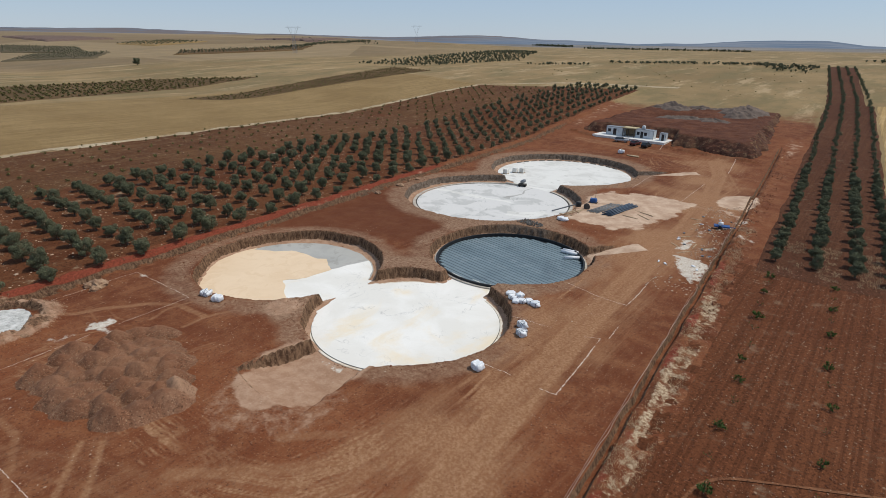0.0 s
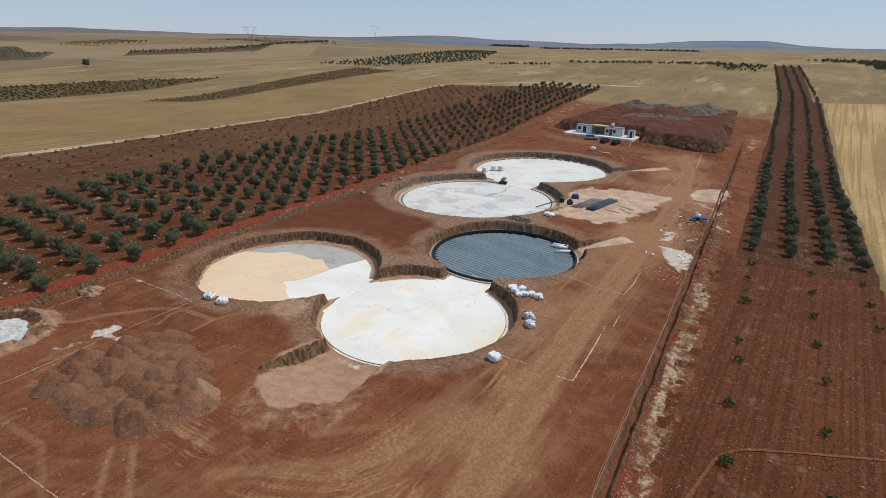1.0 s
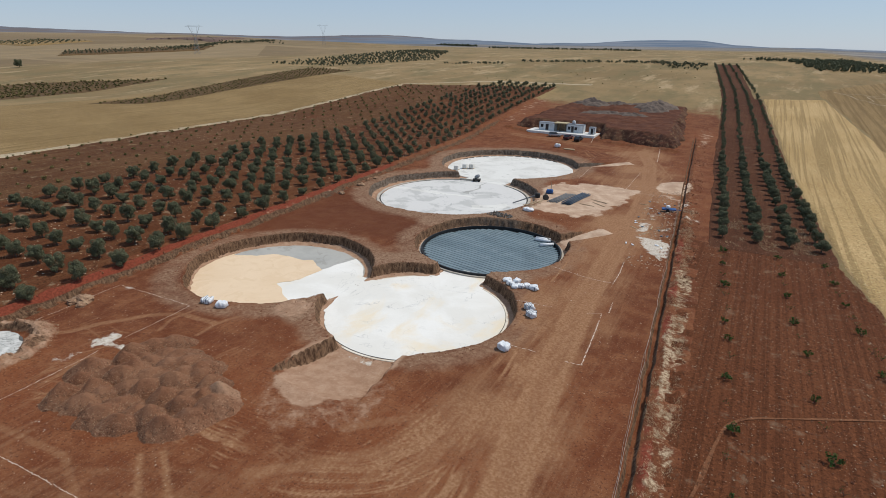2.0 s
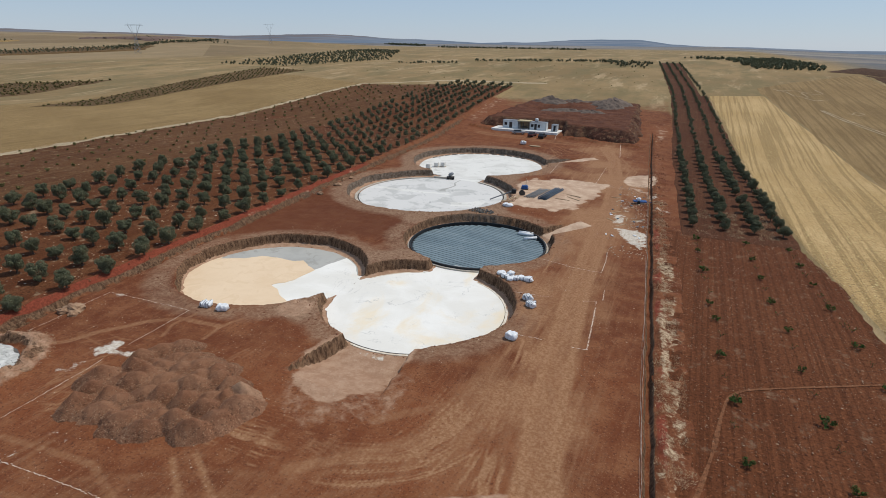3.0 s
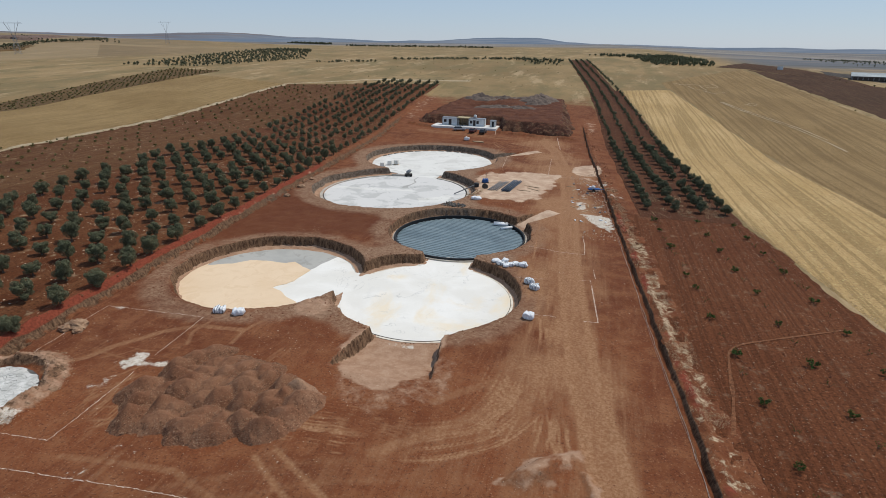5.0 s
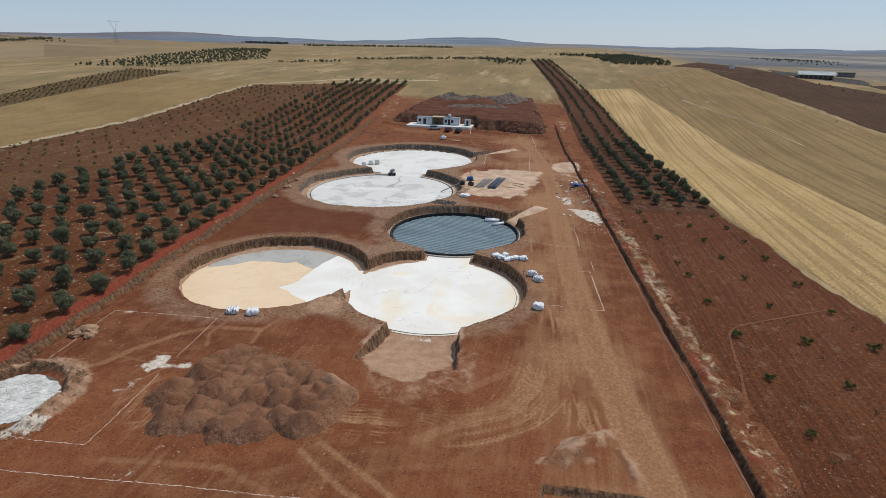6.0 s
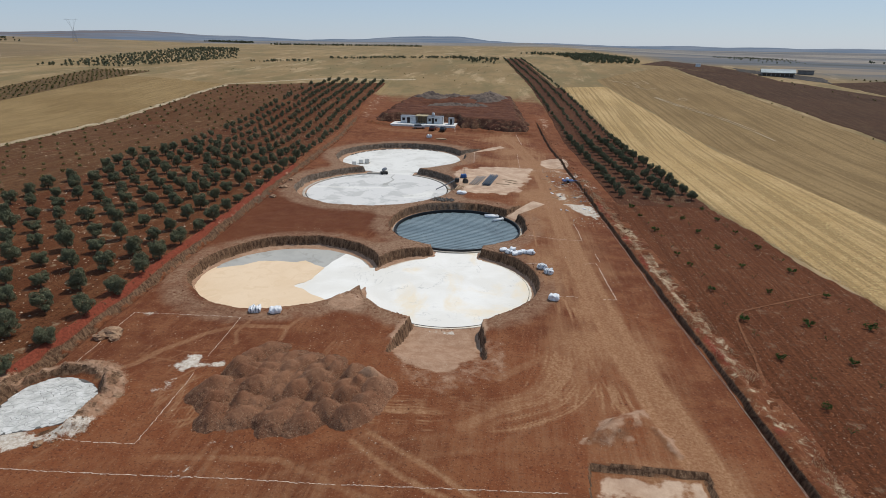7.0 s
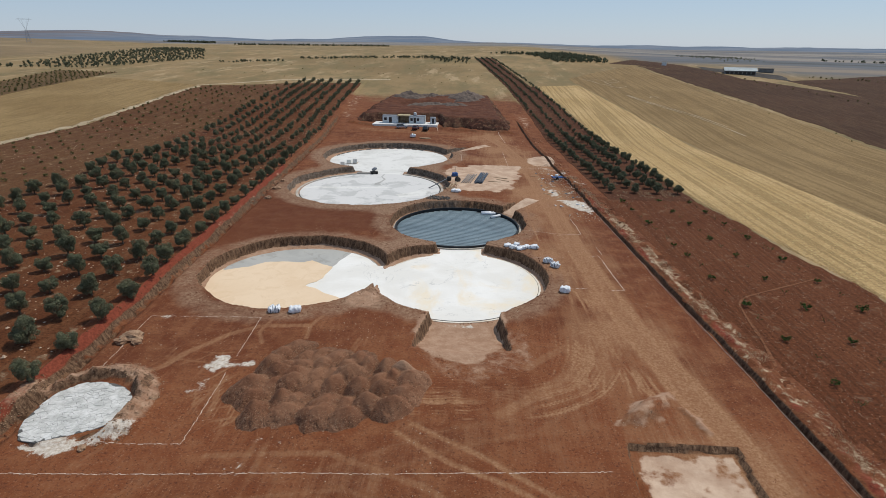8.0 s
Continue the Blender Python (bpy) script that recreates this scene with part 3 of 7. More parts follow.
def terrain(x, y, fine=True):
    """The land with everything dug, banked and rutted on it."""
    z = land(x, y) + digging(x, y)
    if fine:
        site = sstep(-1.0, 2.0, x - berm_x(y)) * sstep(-2.0, 0.0, fence_x(y) - x) * sstep(215, 180, y) * sstep(-40, -20, y)
        z = z + site * (1 - sstep(-0.1, -0.9, digging(x, y)) * 0.9) * (fbm(x, y, 9.0, 21) * 0.16 + fbm(x, y, 1.6, 31, 3) * 0.05)
        for w, k, pts in TRACKS[:16]:
            z = z - 0.05 * k * site * sstep(w * 1.1, w * 0.5, line_dist(x, y, pts)) * (z > -0.6)
        # ditch with its bank along the fence
        u = x - fence_x(y) - 0.35 + fbm(x, y, 3.0, 41, 4) * 0.17
        run = sstep(195, 185, y) * sstep(-60, -50, y)
        z = z + run * (-0.8 * sstep(0.5, 0.15, np.abs(u)) * (0.8 + 0.4 * fbm(x, y, 2.2, 45, 3)) + 0.3 * np.exp(-((u - 1.2) / 0.6) ** 2) * (0.7 + 0.9 * fbm(x, y, 1.2, 43, 4)))
        z = z + run * 0.22 * sstep(2.1, 0.7, np.abs(u - 2.3 + 0.5 * fbm(x, y, 6, 46))) * np.clip(fbm(x, y, 1.6, 47, 4) + 0.3, 0, 0.7)
        # red bank along the orchard
        u = x - berm_x(y)
        z = z + run * (0.38 * sstep(0.95, 0.4, np.abs(u)) * (0.9 + 0.5 * fbm(x, y, 1.6, 51, 3)) - 0.7 * np.exp(-((u - 1.35) / 0.5) ** 2) * (0.8 + 0.8 * fbm(x, y, 1.1, 53, 3)))
        # banks round the slurry pool and by the square pit
        d = np.hypot((x + 74.1) / 4.05, (y - 9.6) / 4.7)
        z = z + 1.15 * np.exp(-((d - 1.2) / np.where(d < 1.2, 0.13, 0.3 + 0.1 * sstep(-73, -68, x))) ** 2) * sstep(5.5, 9.0, y + (x + 74) * 0.2) * (0.8 + 0.65 * fbm(x, y, 1.3, 61, 4)) * sstep(-82, -79.5, x)
        z = z - 0.3 * np.exp(-(line_dist(x, y, [(-76.0, 4.6), (-73.6, 5.9), (-71.4, 6.3), (-69.2, 8.3)]) / 0.3) ** 2)
        # wedge of bulldozed dust behind the square pit
        wedge = np.maximum(poly_in(x, y, WEDGE), 0)
        z = z + 0.75 * sstep(0.0, 1.5, wedge) * (1 + 0.3 * fbm((x - y) * 2.0, x + y, 2.0, 63, 4)) + 0.4 * sstep(0.0, 0.8, poly_in(x, y, WEDGE_FOOT))
        k = sstep(1.02, 0.92, np.hypot((x + 74.1) / 4.0, (y - 9.6) / 4.5))
        z = z * (1 - k) + (land(x, y) + 0.045) * k
        # low bank before the soil mound
        d = np.minimum(line_dist(x, y, [(-88, 182), (-79, 178.5)]), line_dist(x, y, [(-53.5, 175), (-40, 171.5), (-27, 169.5)]))
        z = z + 0.75 * np.exp(-(d / 0.9) ** 2) * (0.8 + 0.6 * fbm(x, y, 2.5, 66, 3))
        # spill heaps on the apron edges
        z = z + 0.8 * np.exp(-(((x + 20.0) / 2.6) ** 2 + ((y - 127.5) / 4.0) ** 2)) * (0.8 + 0.4 * fbm(x, y, 1.6, 65, 3))
        z = z + 0.45 * sstep(3.0, 0.0, line_dist(x, y, [(-15.5, 75), (-16, 90), (-17.5, 104)])) * np.abs(fbm(x, y, 2.2, 67, 4)) * 2
        # rolled rubble lip by the pits
        z = z + 0.25 * sstep(3.0, 0.3, np.hypot(x + 53.6, y - 36.0)) * (0.6 + fbm(x, y, 1.0, 69, 3))
    return z


def at_ground(x, y):
    return float(terrain(np.array([x]), np.array([y]))[0])


def spread(a, b, first, ratio):
    """Lines from a towards b in growing steps."""
    out, s, v = [], first, a
    sign = 1 if b > a else -1
    while sign * (b - v) > 0:
        v += sign * s
        s = min(s * ratio, 160)
        out.append(v)
    return out


def build_ground():
    xs = sorted(spread(-100, -4900, 1.2, 1.09)) + list(np.arange(-100, -86, 0.7)) + list(np.arange(-86, -81, 0.2)) + list(np.arange(-81, -77, 0.14)) + list(np.arange(-77, -9.4, 0.2)) + list(np.arange(-9.4, -6.6, 0.07)) + list(np.arange(-6.6, -3.5, 0.25)) + list(np.arange(-3.5, 22, 1.2)) + spread(22, 4900, 1.8, 1.1)
    ys = sorted(spread(-8, -900, 1.0, 1.15)) + list(np.arange(-8, 62, 0.2)) + list(np.arange(62, 150, 0.28)) + list(np.arange(150, 200, 0.6)) + spread(200, 4900, 1.2, 1.06)
    X, Y = np.meshgrid(np.array(xs), np.array(ys))
    # the mesh lines run along the orchard bank and the ditch
    lean = np.interp(X, [-79.0, -8.6], [-0.0855, -0.083])
    X = X + lean * np.clip(Y, -100, 320)
    Z = terrain(X, Y)
    near = (X > -100) & (X < 22) & (Y > -60) & (Y < 300)
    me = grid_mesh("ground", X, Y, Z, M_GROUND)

    def put(name, v):
        a = me.attributes.new(name, "FLOAT", "POINT")
        a.data.foreach_set("value", np.clip(v, 0, 1).astype(np.float32).ravel())

    dust = np.zeros_like(X)
    worn = fbm(X, Y, 6, 70, 3)
    for w, k, pts in TRACKS:
        px, py = [p[0] for p in pts], [p[1] for p in pts]
        m = (X > min(px) - 3 * w) & (X < max(px) + 3 * w) & (Y > min(py) - 3 * w) & (Y < max(py) + 3 * w)
        d = line_dist(X[m], Y[m], pts)
        mark = sstep(w * 1.35, w * 0.35, d)
        if w > 1.2:          # two worn wheel lanes and a softer spread
            mark = 0.6 * mark + 0.4 * sstep(w * 0.33, 0.0, np.abs(d - w * 0.6)) + 0.3 * sstep(w * 2.6, w, d)
        if w < 0.31:         # thin ruts fade in and out
            mark = mark * np.clip(0.55 + 1.4 * worn[m], 0, 1.2)
        dust[m] = np.maximum(dust[m], k * mark)
    streaks = 0.35 * sstep(16, 4, line_dist(X, Y, [(-60, -2), (-30, 8), (-20, 30), (-24, 70), (-27, 110)])) * (0.5 + fbm(X, Y, 4, 71))
    dust = np.maximum(dust, streaks)
    dust = np.maximum(dust, 0.6 * sstep(22, 8, np.hypot((X + 30) * 1.0, (Y - 128) * 0.7)) * (0.55 + 0.6 * fbm(X, Y, 9, 73)))
    road = line_dist(X, Y, [(-16, 0), (-20, 28), (-23, 60), (-25, 105), (-28, 130), (-36, 165)])
    dust = np.maximum(dust, sstep(13, 3, road) * (0.46 + 0.12 * sstep(55, 80, Y) + 0.5 * fbm(X, Y, 7, 75)))
    dust = dust * (1 - 0.6 * sstep(5.5, 2.0, fence_x(Y) - X) * sstep(95, 70, Y))
    dust = np.where(near, dust, 0)
    put("dust", dust)
    put("rubble", np.where(near, np.maximum(
        sum(sstep(4.6 + 1.6 * (cy > 80), 0.6, np.abs(np.hypot(X - cx, Y - cy) - rr - 1.2)) * (0.75 + 0.12 * (cy > 80)) for cx, cy, rs, rr in TANKS.values()),
        0 * X), 0))
    u = X - berm_x(Y)
    uf = X - fence_x(Y)
    red = np.maximum(1.1 * sstep(0.62, 0.3, np.abs(u + 0.2 * fbm(X, Y, 5, 87))) * sstep(118, 98, Y), 0.62 * sstep(0.8, 0.25, np.abs(uf - 1.45)) * (Y < 90) * (0.6 + 1.4 * fbm(X, Y, 3, 79)))
    red = np.maximum(red, 0.12 * sstep(4.5, 1.5, np.abs(uf + 4.0)))
    red = np.maximum(red, 0.3 * sstep(0.7, 0.4, np.abs(uf - 0.35)) * (Y < 195))
    put("red", np.where(near & (Y < 200), red, 0))
    ditch = uf - 0.35
    tan = np.maximum(0.85 * sstep(-1.5, 1.5, poly_in(X, Y, APRON) + fbm(X, Y, 4, 81) * 1.6), sstep(4.4, 2.6, np.hypot(X + 21.2, (Y - 124.5) * 0.62) * 0.9))
    tan = np.maximum(tan, 0.5 * sstep(2.6, 0.4, line_dist(X, Y, [(-30, 114), (-22, 117), (-17, 112)])))
    tan = np.maximum(tan, sstep(0.0, 0.7, box_inside(X, Y, -30.2, 80.4, 3.0, 12.0, -36) + 0.4))
    tan = np.maximum(tan, sstep(0.0, 0.9, box_inside(X, Y, -42.0, 143.0, 17.0, 3.4, 40) + 0.3) * 0.9)
    tan = np.maximum(tan, 0.44 * sstep(0.8, 0.1, np.abs(u - 0.6 + 0.5 * fbm(X, Y, 3, 85))) * sstep(52, 62, Y) * sstep(150, 120, Y))
    tan = np.maximum(tan, sstep(-0.3, 0.6, box_inside(X, Y, -20.9, 2.9, 8.4, 11.6, 1) + 0.5 * fbm(X, Y, 1.5, 82, 3)) * (0.8 + 0.45 * fbm(X, Y, 1.0, 96, 4)))
    tan = np.maximum(tan, 0.3 * sstep(2.6, 0.4, np.abs(ditch - 2.6 + 2 * fbm(X, Y, 5, 86))) * sstep(66, 80, Y) * sstep(300, 180, Y))
    tan = np.maximum(tan, 0.45 * sstep(6.0, 0.0, np.abs(ditch - 3.5)) * sstep(150, 185, Y) * sstep(330, 260, Y) * (0.8 + 0.6 * fbm(X, Y, 8, 88)))
    tan = np.maximum(tan, 0.42 * sstep(9, 0, line_dist(X, Y, [(-101, 285), (-96, 225), (-91, 192)])))
    put("tan", np.where((X > -110) & (X < 22) & (Y < 330), tan, 0))
    depth = digging(X, Y)
    ramp = sstep(6.2, 3.6, line_dist(X, Y, [(-40, 25.5), (-40, 31)]) + 1.2 * fbm(X, Y, 3, 90))
    ramp = np.maximum(ramp, 0.42 * sstep(8.5, 4.5, line_dist(X, Y, [(-38, 23), (-40, 28)]) + 2.0 * fbm(X, Y, 3, 92)))
    ramp = np.maximum(ramp, sstep(-1.2, -1.4, depth) * 0.9)
    ramp = np.maximum(ramp, 0.6 * sstep(0.42, 0.15, np.abs(np.hypot((X + 74.1) / 4.05, (Y - 9.6) / 4.7) - 1.35)) * sstep(5.5, 9.0, Y + (X + 74) * 0.2) * (X < -65.5))
    ramp = np.maximum(ramp, 0.72 * sstep(-0.7, 0.7, np.maximum(poly_in(X, Y, WEDGE), poly_in(X, Y, WEDGE_FOOT) - 0.2) + 0.5 * fbm(X, Y, 1.5, 99, 3)) * (0.8 + 0.9 * fbm((X - Y) * 2.0, X + Y, 2.5, 94, 3)))
    ramp = np.maximum(ramp, 0.6 * sstep(4.0, 1.5, np.hypot(X + 53.0, Y - 34.5)))
    put("ramp", np.where(near, ramp, 0))
    straw = np.maximum(0.74 * sstep(1.7, 0.6, np.abs(ditch - 2.2 + 0.9 * fbm(X, Y, 4, 83))) * (0.8 + 0.5 * fbm(X, Y, 7, 98)), 0.34 * sstep(2.4, 1.4, np.abs(ditch - 2.0)))
    topsoil = sstep(-3.0, 2.5, poly_in(X, Y, [(-81, 48), (-86, 82), (-86, 96), (-82, 92), (-72, 78), (-58, 76), (-55.5, 62), (-64, 59.5), (-76, 55)]) + 2.0 * fbm(X, Y, 6, 100))
    put("topsoil", np.where(near, topsoil, 0))
    put("straw", np.where((Y > -60) & (Y < 200) & (X < 12), straw * (1 - 0.45 * sstep(60, 95, Y)), 0))
    chalk = np.zeros_like(X)
    for k, pts in SPILLS:
        chalk = np.maximum(chalk, k * sstep(-1.2, 0.9, poly_in(X, Y, pts) + 0.5 * fbm(X, Y, 1.4, 93, 3)))
    for cx, cy, a, b, k in ((-17.4, 110, 1.6, 2.2, .6), (-14.8, 100, 3.4, 1.6, 0.6), (-18.5, 90, 2.5, 4, .5), (-18.5, 105, 2.2, 3, .5), (-65.2, 14.6, 1.6, 2.0, 0.5), (-75.6, 27.8, 1.6, 0.9, 0.55), (-57, 3.5, 3, 1.5, .45), (-55, 7.0, 2.6, 0.8, .5),
                            (-40.3, 31.3, 3.9, 0.8, .58)):
        chalk = np.maximum(chalk, k * sstep(1.7, 0.0, np.hypot((X - cx) / a, (Y - cy) / b)))
    put("chalk", np.where(near, chalk, 0))
    site = sstep(-14, -9, X - berm_x(Y)) * sstep(1, -3, X - fence_x(Y) - 9) * sstep(282, 205, Y + 10 * vnoise(X, Y, 12, 89)) * sstep(-300, -200, Y)
    put("grass", 1 - site)
    r = np.hypot(X, Y)
    west = sstep(-0.5, -0.72, X / np.maximum(r, 1))
    put("slope", sstep(560, 640, r + 60 * vnoise(X, Y, 200, 5)) * west)
    # where the haze-tinted field colours take over in the distance
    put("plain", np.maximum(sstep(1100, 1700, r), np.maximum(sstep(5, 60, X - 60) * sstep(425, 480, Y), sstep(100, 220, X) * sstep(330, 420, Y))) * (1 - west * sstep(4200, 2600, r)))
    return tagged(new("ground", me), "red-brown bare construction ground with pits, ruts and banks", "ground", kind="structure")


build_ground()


def field(name, corners, material, label, nu=40, nv=40, lift=0.1, ragged=1.0, seed=1, rough=0.0, category="field"):
    """A field laid on the land: a four-cornered patch with a ragged edge. Corners run round: p00, p10, p11, p01."""
    u, v = np.meshgrid(np.linspace(0, 1, nu), np.linspace(0, 1, nv))
    p = [np.array(c, float) for c in corners]
    P = [(1 - u) * (1 - v) * p[0][i] + u * (1 - v) * p[1][i] + u * v * p[2][i] + (1 - u) * v * p[3][i] for i in (0, 1)]
    X, Y = P
    edge = (np.minimum(np.minimum(u, 1 - u) * nu, np.minimum(v, 1 - v) * nv) < 0.5)
    rim = np.clip(1 - np.minimum(np.minimum(u, 1 - u) * nu, np.minimum(v, 1 - v) * nv) / 4, 0, 1)
    dx, dy = fbm(X, Y, 14, seed) + vnoise(X, Y, 3, seed + 5) * 0.4 + vnoise(X, Y, 1.1, seed + 6) * 0.25, fbm(X, Y, 14, seed + 2)
    X, Y = X + rim * dx * ragged, Y + rim * dy * ragged
    Z = land(X, Y) + lift + (fbm(X, Y, 6, seed + 7) * rough if rough else 0) - edge * (lift + 0.12)
    return tagged(new(name, grid_mesh(name, X, Y, Z, material)), label, category, kind="structure")


field("field_1", [(-2.5, -60), (30, -60), (8.0, 88), (-14.7, 88)], M_STRIP, "tilled brown strip of field with young saplings", 90, 300, 0.035, 1.5, 3, 0.03)
field("field_2", [(-10.9, 85.6), (8.1, 85.6), (-7.6, 291), (-24.5, 291)], M_STRIP_DARK, "brown soil strip under rows of olive trees", 60, 260, 0.075, 0.5, 5, 0.03)
field("field_3", [(-24.5, 289), (-10, 289), (-29, 474), (-45, 474)], M_STRIP_DARK, "brown soil strip running up to the ridge", 20, 100, 0.12, 0.8, 6)
field("field_4", [(30.2, -60), (50, -60), (36.4, 88), (8.1, 88)], M_STUB_R, "bright yellow mown wheat stubble field", 60, 150, 0.10, 0.5, 8)
field("field_13", [(8.3, 84.5), (36.9, 84.5), (17, 300), (-7.4, 292)], M_STUB_R, "bright yellow mown wheat stubble below the ridge", 60, 200, 0.14, 0.5, 18)
field("field_5", [(49.7, -60), (104, -60), (77, 425), (14, 330)], M_BEIGE, "brownish thin stubble field with drill rows", 60, 200, 0.09, 1.5, 9)
field("field_6", [(103, -60), (250, 60), (138, 338), (80, 425)], M_DARK, "dark brown fallow field", 60, 160, 0.08, 2.0, 11)
field("field_7", [(160, 255), (420, 330), (330, 440), (152, 345)], M_DARK, "dark brown ploughed field beside a barn", 40, 40, 0.08, 3, 12)
field("field_8", [(-164, -60), (-75.0, -60), (-104.7, 289), (-182, 255)], M_ORCHARD, "red-brown stony orchard soil", 120, 300, 0.07, 1.0, 13, 0.08)
field("field_19", [(-163.5, -60), (-118, -60), (-139, 276), (-181.5, 254)], M_SAPSOIL, "brown stony soil with rows of tiny saplings", 60, 240, 0.14, 2.5, 27, 0.08)
field("field_10", [(-300, -80), (-165, -80), (-183.5, 258), (-258, 276)], M_STUB_L, "dry ochre stubble field", 60, 160, 0.075, 1.5, 15)
field("field_18", [(-166.6, -60), (-163.2, -60), (-180.8, 254), (-183.6, 256)], M_PALE, "pale dry grass strip between orchard and stubble", 10, 160, 0.13, 3.4, 24, 0.2)
field("field_11", [(-258, 124), (-240, 138), (-252, 300), (-298, 310)], M_VINE, "brown vineyard strip with rows of low bushes", 30, 100, 0.13, 1.0, 16)
field("field_14", [(-184, 253), (-181, 258), (-148, 293), (-150, 288)], M_PALE, "pale dusty farm track between fields", 8, 40, 0.16, 0.6, 19, category="track")
field("field_15", [(-150, 288), (-148, 293), (-92, 314), (-92, 309)], M_PALE, "pale dusty farm track above the orchard", 8, 40, 0.16, 0.6, 20, category="track")
field("field_16", [(-950, 231), (-802, 284), (-1000, 345), (-1188, 292)], M_FAROLIVE, "dull brown orchard plot on a far slope", 40, 40, 1.5, 4, 21)
field("field_20", [(-731, 176), (-665, 242), (-803, 311), (-848, 240)], M_FAROLIVE, "dull green-brown orchard plot on dry grassland", 40, 40, 1.2, 4, 28)
field("field_21", [(-1085, 432), (-948, 432), (-990, 550), (-1240, 600)], M_STUB_L, "pale stubble plot with tree rows", 40, 40, 1.8, 6, 29)
field("field_17", [(-647, 316), (-620, 470), (-690, 545), (-754, 380)], M_VINE, "brown orchard plot near the pylons", 40, 40, 1.2, 4, 22)
field("field_22", [(-985, 640), (-770, 615), (-900, 800), (-1500, 1010)], M_FARFALLOW, "purplish brown fallow hillside", 40, 40, 2.5, 9, 30)
field("field_23", [(-1760, 440), (-1330, 400), (-1383, 548), (-1656, 560)], M_FARFALLOW, "dark fallow plot below the hills", 40, 40, 3.5, 9, 31)
field("field_24", [(59.7, 433), (106, 414), (122, 427), (92, 486)], M_DARK, "brown fallow wedge beside a grove", 30, 30, 0.16, 2, 32)
field("field_26", [(80.5, 424), (130, 345), (126, 404), (120, 427)], M_DARK, "dark brown fallow corner before a farm shed", 40, 40, 0.13, 1.0, 34)
field("field_25", [(126, 430), (122, 402), (157, 342), (166, 376)], M_YARD, "dark cinder yard round a farm shed", 30, 30, 0.17, 2, 33, category="yard")
field("field_12", [(-390, 60), (-292, 62), (-324, 214), (-392, 168)], M_VINE, "brown plot with dusty bushes", 50, 50, 0.13, 2.0, 17)


def ribbon(name, pts, width, material, label, category, lift=0.2):
    """A narrow strip of another surface along a smooth line on the land."""
    p = np.array(pts, float)
    t = np.linspace(0, len(p) - 1, len(p) * 8)
    x, y = np.interp(t, range(len(p)), p[:, 0]), np.interp(t, range(len(p)), p[:, 1])
    for _ in range(6):
        x[1:-1], y[1:-1] = (x[:-2] + 2 * x[1:-1] + x[2:]) / 4, (y[:-2] + 2 * y[1:-1] + y[2:]) / 4
    dx, dy = np.gradient(x), np.gradient(y)
    L = np.hypot(dx, dy)
    w = width * (0.5 + 0.3 * vnoise(x, y, 3, 4))
    X, Y = np.stack([x - dy / L * w, x + dy / L * w]), np.stack([y + dx / L * w, y - dx / L * w])
    return tagged(new(name, grid_mesh(name, X, Y, land(X, Y) + lift, material)), label, category, kind="structure")


for pts in ([(35, 262), (39, 240), (44, 222), (50, 205), (53, 186), (55, 172)], [(36, 262), (40.5, 241), (45.6, 223), (51.6, 206), (54.6, 187)], [(22, 330), (28, 318), (30, 305), (36, 300), (34, 318), (40, 322)], [(24, 322), (33, 326), (38, 312), (44, 316), (42, 330)],
            [(44, 258), (47, 254), (50, 259), (47, 262), (45, 256)], [(33, 300), (37, 290), (43, 296)]):
    ribbon("trim", pts, 0.55, M_PALE, "pale combine wheel mark in thin stubble", "track", 0.16)


M_RUT = field_material("pale_wheel_rut", (0.17, 0.072, 0.035), (0.21, 0.095, 0.048), (0.15, 0.06, 0.03), None, 5)
ribbon("trim", [(-7.1, 22.0), (-5.9, 28.0), (-5.2, 33.5), (-4.6, 36.8), (-3.2, 38.8), (2.4, 41.9), (9.9, 45.9)], 0.3, M_RUT, "thin wheel rut curving over tilled soil", "track", 0.1)


# ---- more materials ----
def gravel_material(name, dark, mid, pale):
    """Tipped stone: fine on the crests, coarse and speckled where it has rolled down."""
    n = Nodes(name, 0.95, spec=0.12)
    c = n.coords()
    col = n.mix(n.step(n.noise(c, 0.3, 5), 0.35, 0.65), dark, mid)
    col = n.mix(n.step(n.math("ADD", n.attr("tone"), n.math("MULTIPLY", n.math("SUBTRACT", n.noise(c, 0.7, 5, 0.7), 0.5), 0.5)), 0.4, 0.95, 0.0, 0.95), col, pale)
    coarse = n.step(n.attr("coarse"), 0.0, 0.7, 0.45, 1.0)
    peb, grit = n.noise(c, 4.5, 5, 0.8), n.noise(c, 7.5, 4, 0.8)
    col = n.mix(n.math("MULTIPLY", coarse, n.step(peb, 0.53, 0.61, 0.0, 0.8)), col, tuple(v * 0.35 for v in dark))
    col = n.mix(n.math("MULTIPLY", coarse, n.step(grit, 0.55, 0.64, 0.0, 0.75)), col, tuple(v * 1.3 for v in pale))
    n.bump(n.math("SUBTRACT", n.noise(c, 3.0, 5, 0.7), n.math("MULTIPLY", peb, 0.6)), 0.1, 1.0)
    return n.done(col)


M_GRAVEL = gravel_material("crushed_stone", (0.16, 0.07, 0.038), (0.22, 0.11, 0.063), (0.34, 0.21, 0.135))
M_GRAVEL_GREY = gravel_material("grey_crushed_rock", (0.11, 0.084, 0.07), (0.16, 0.123, 0.102), (0.225, 0.175, 0.14))


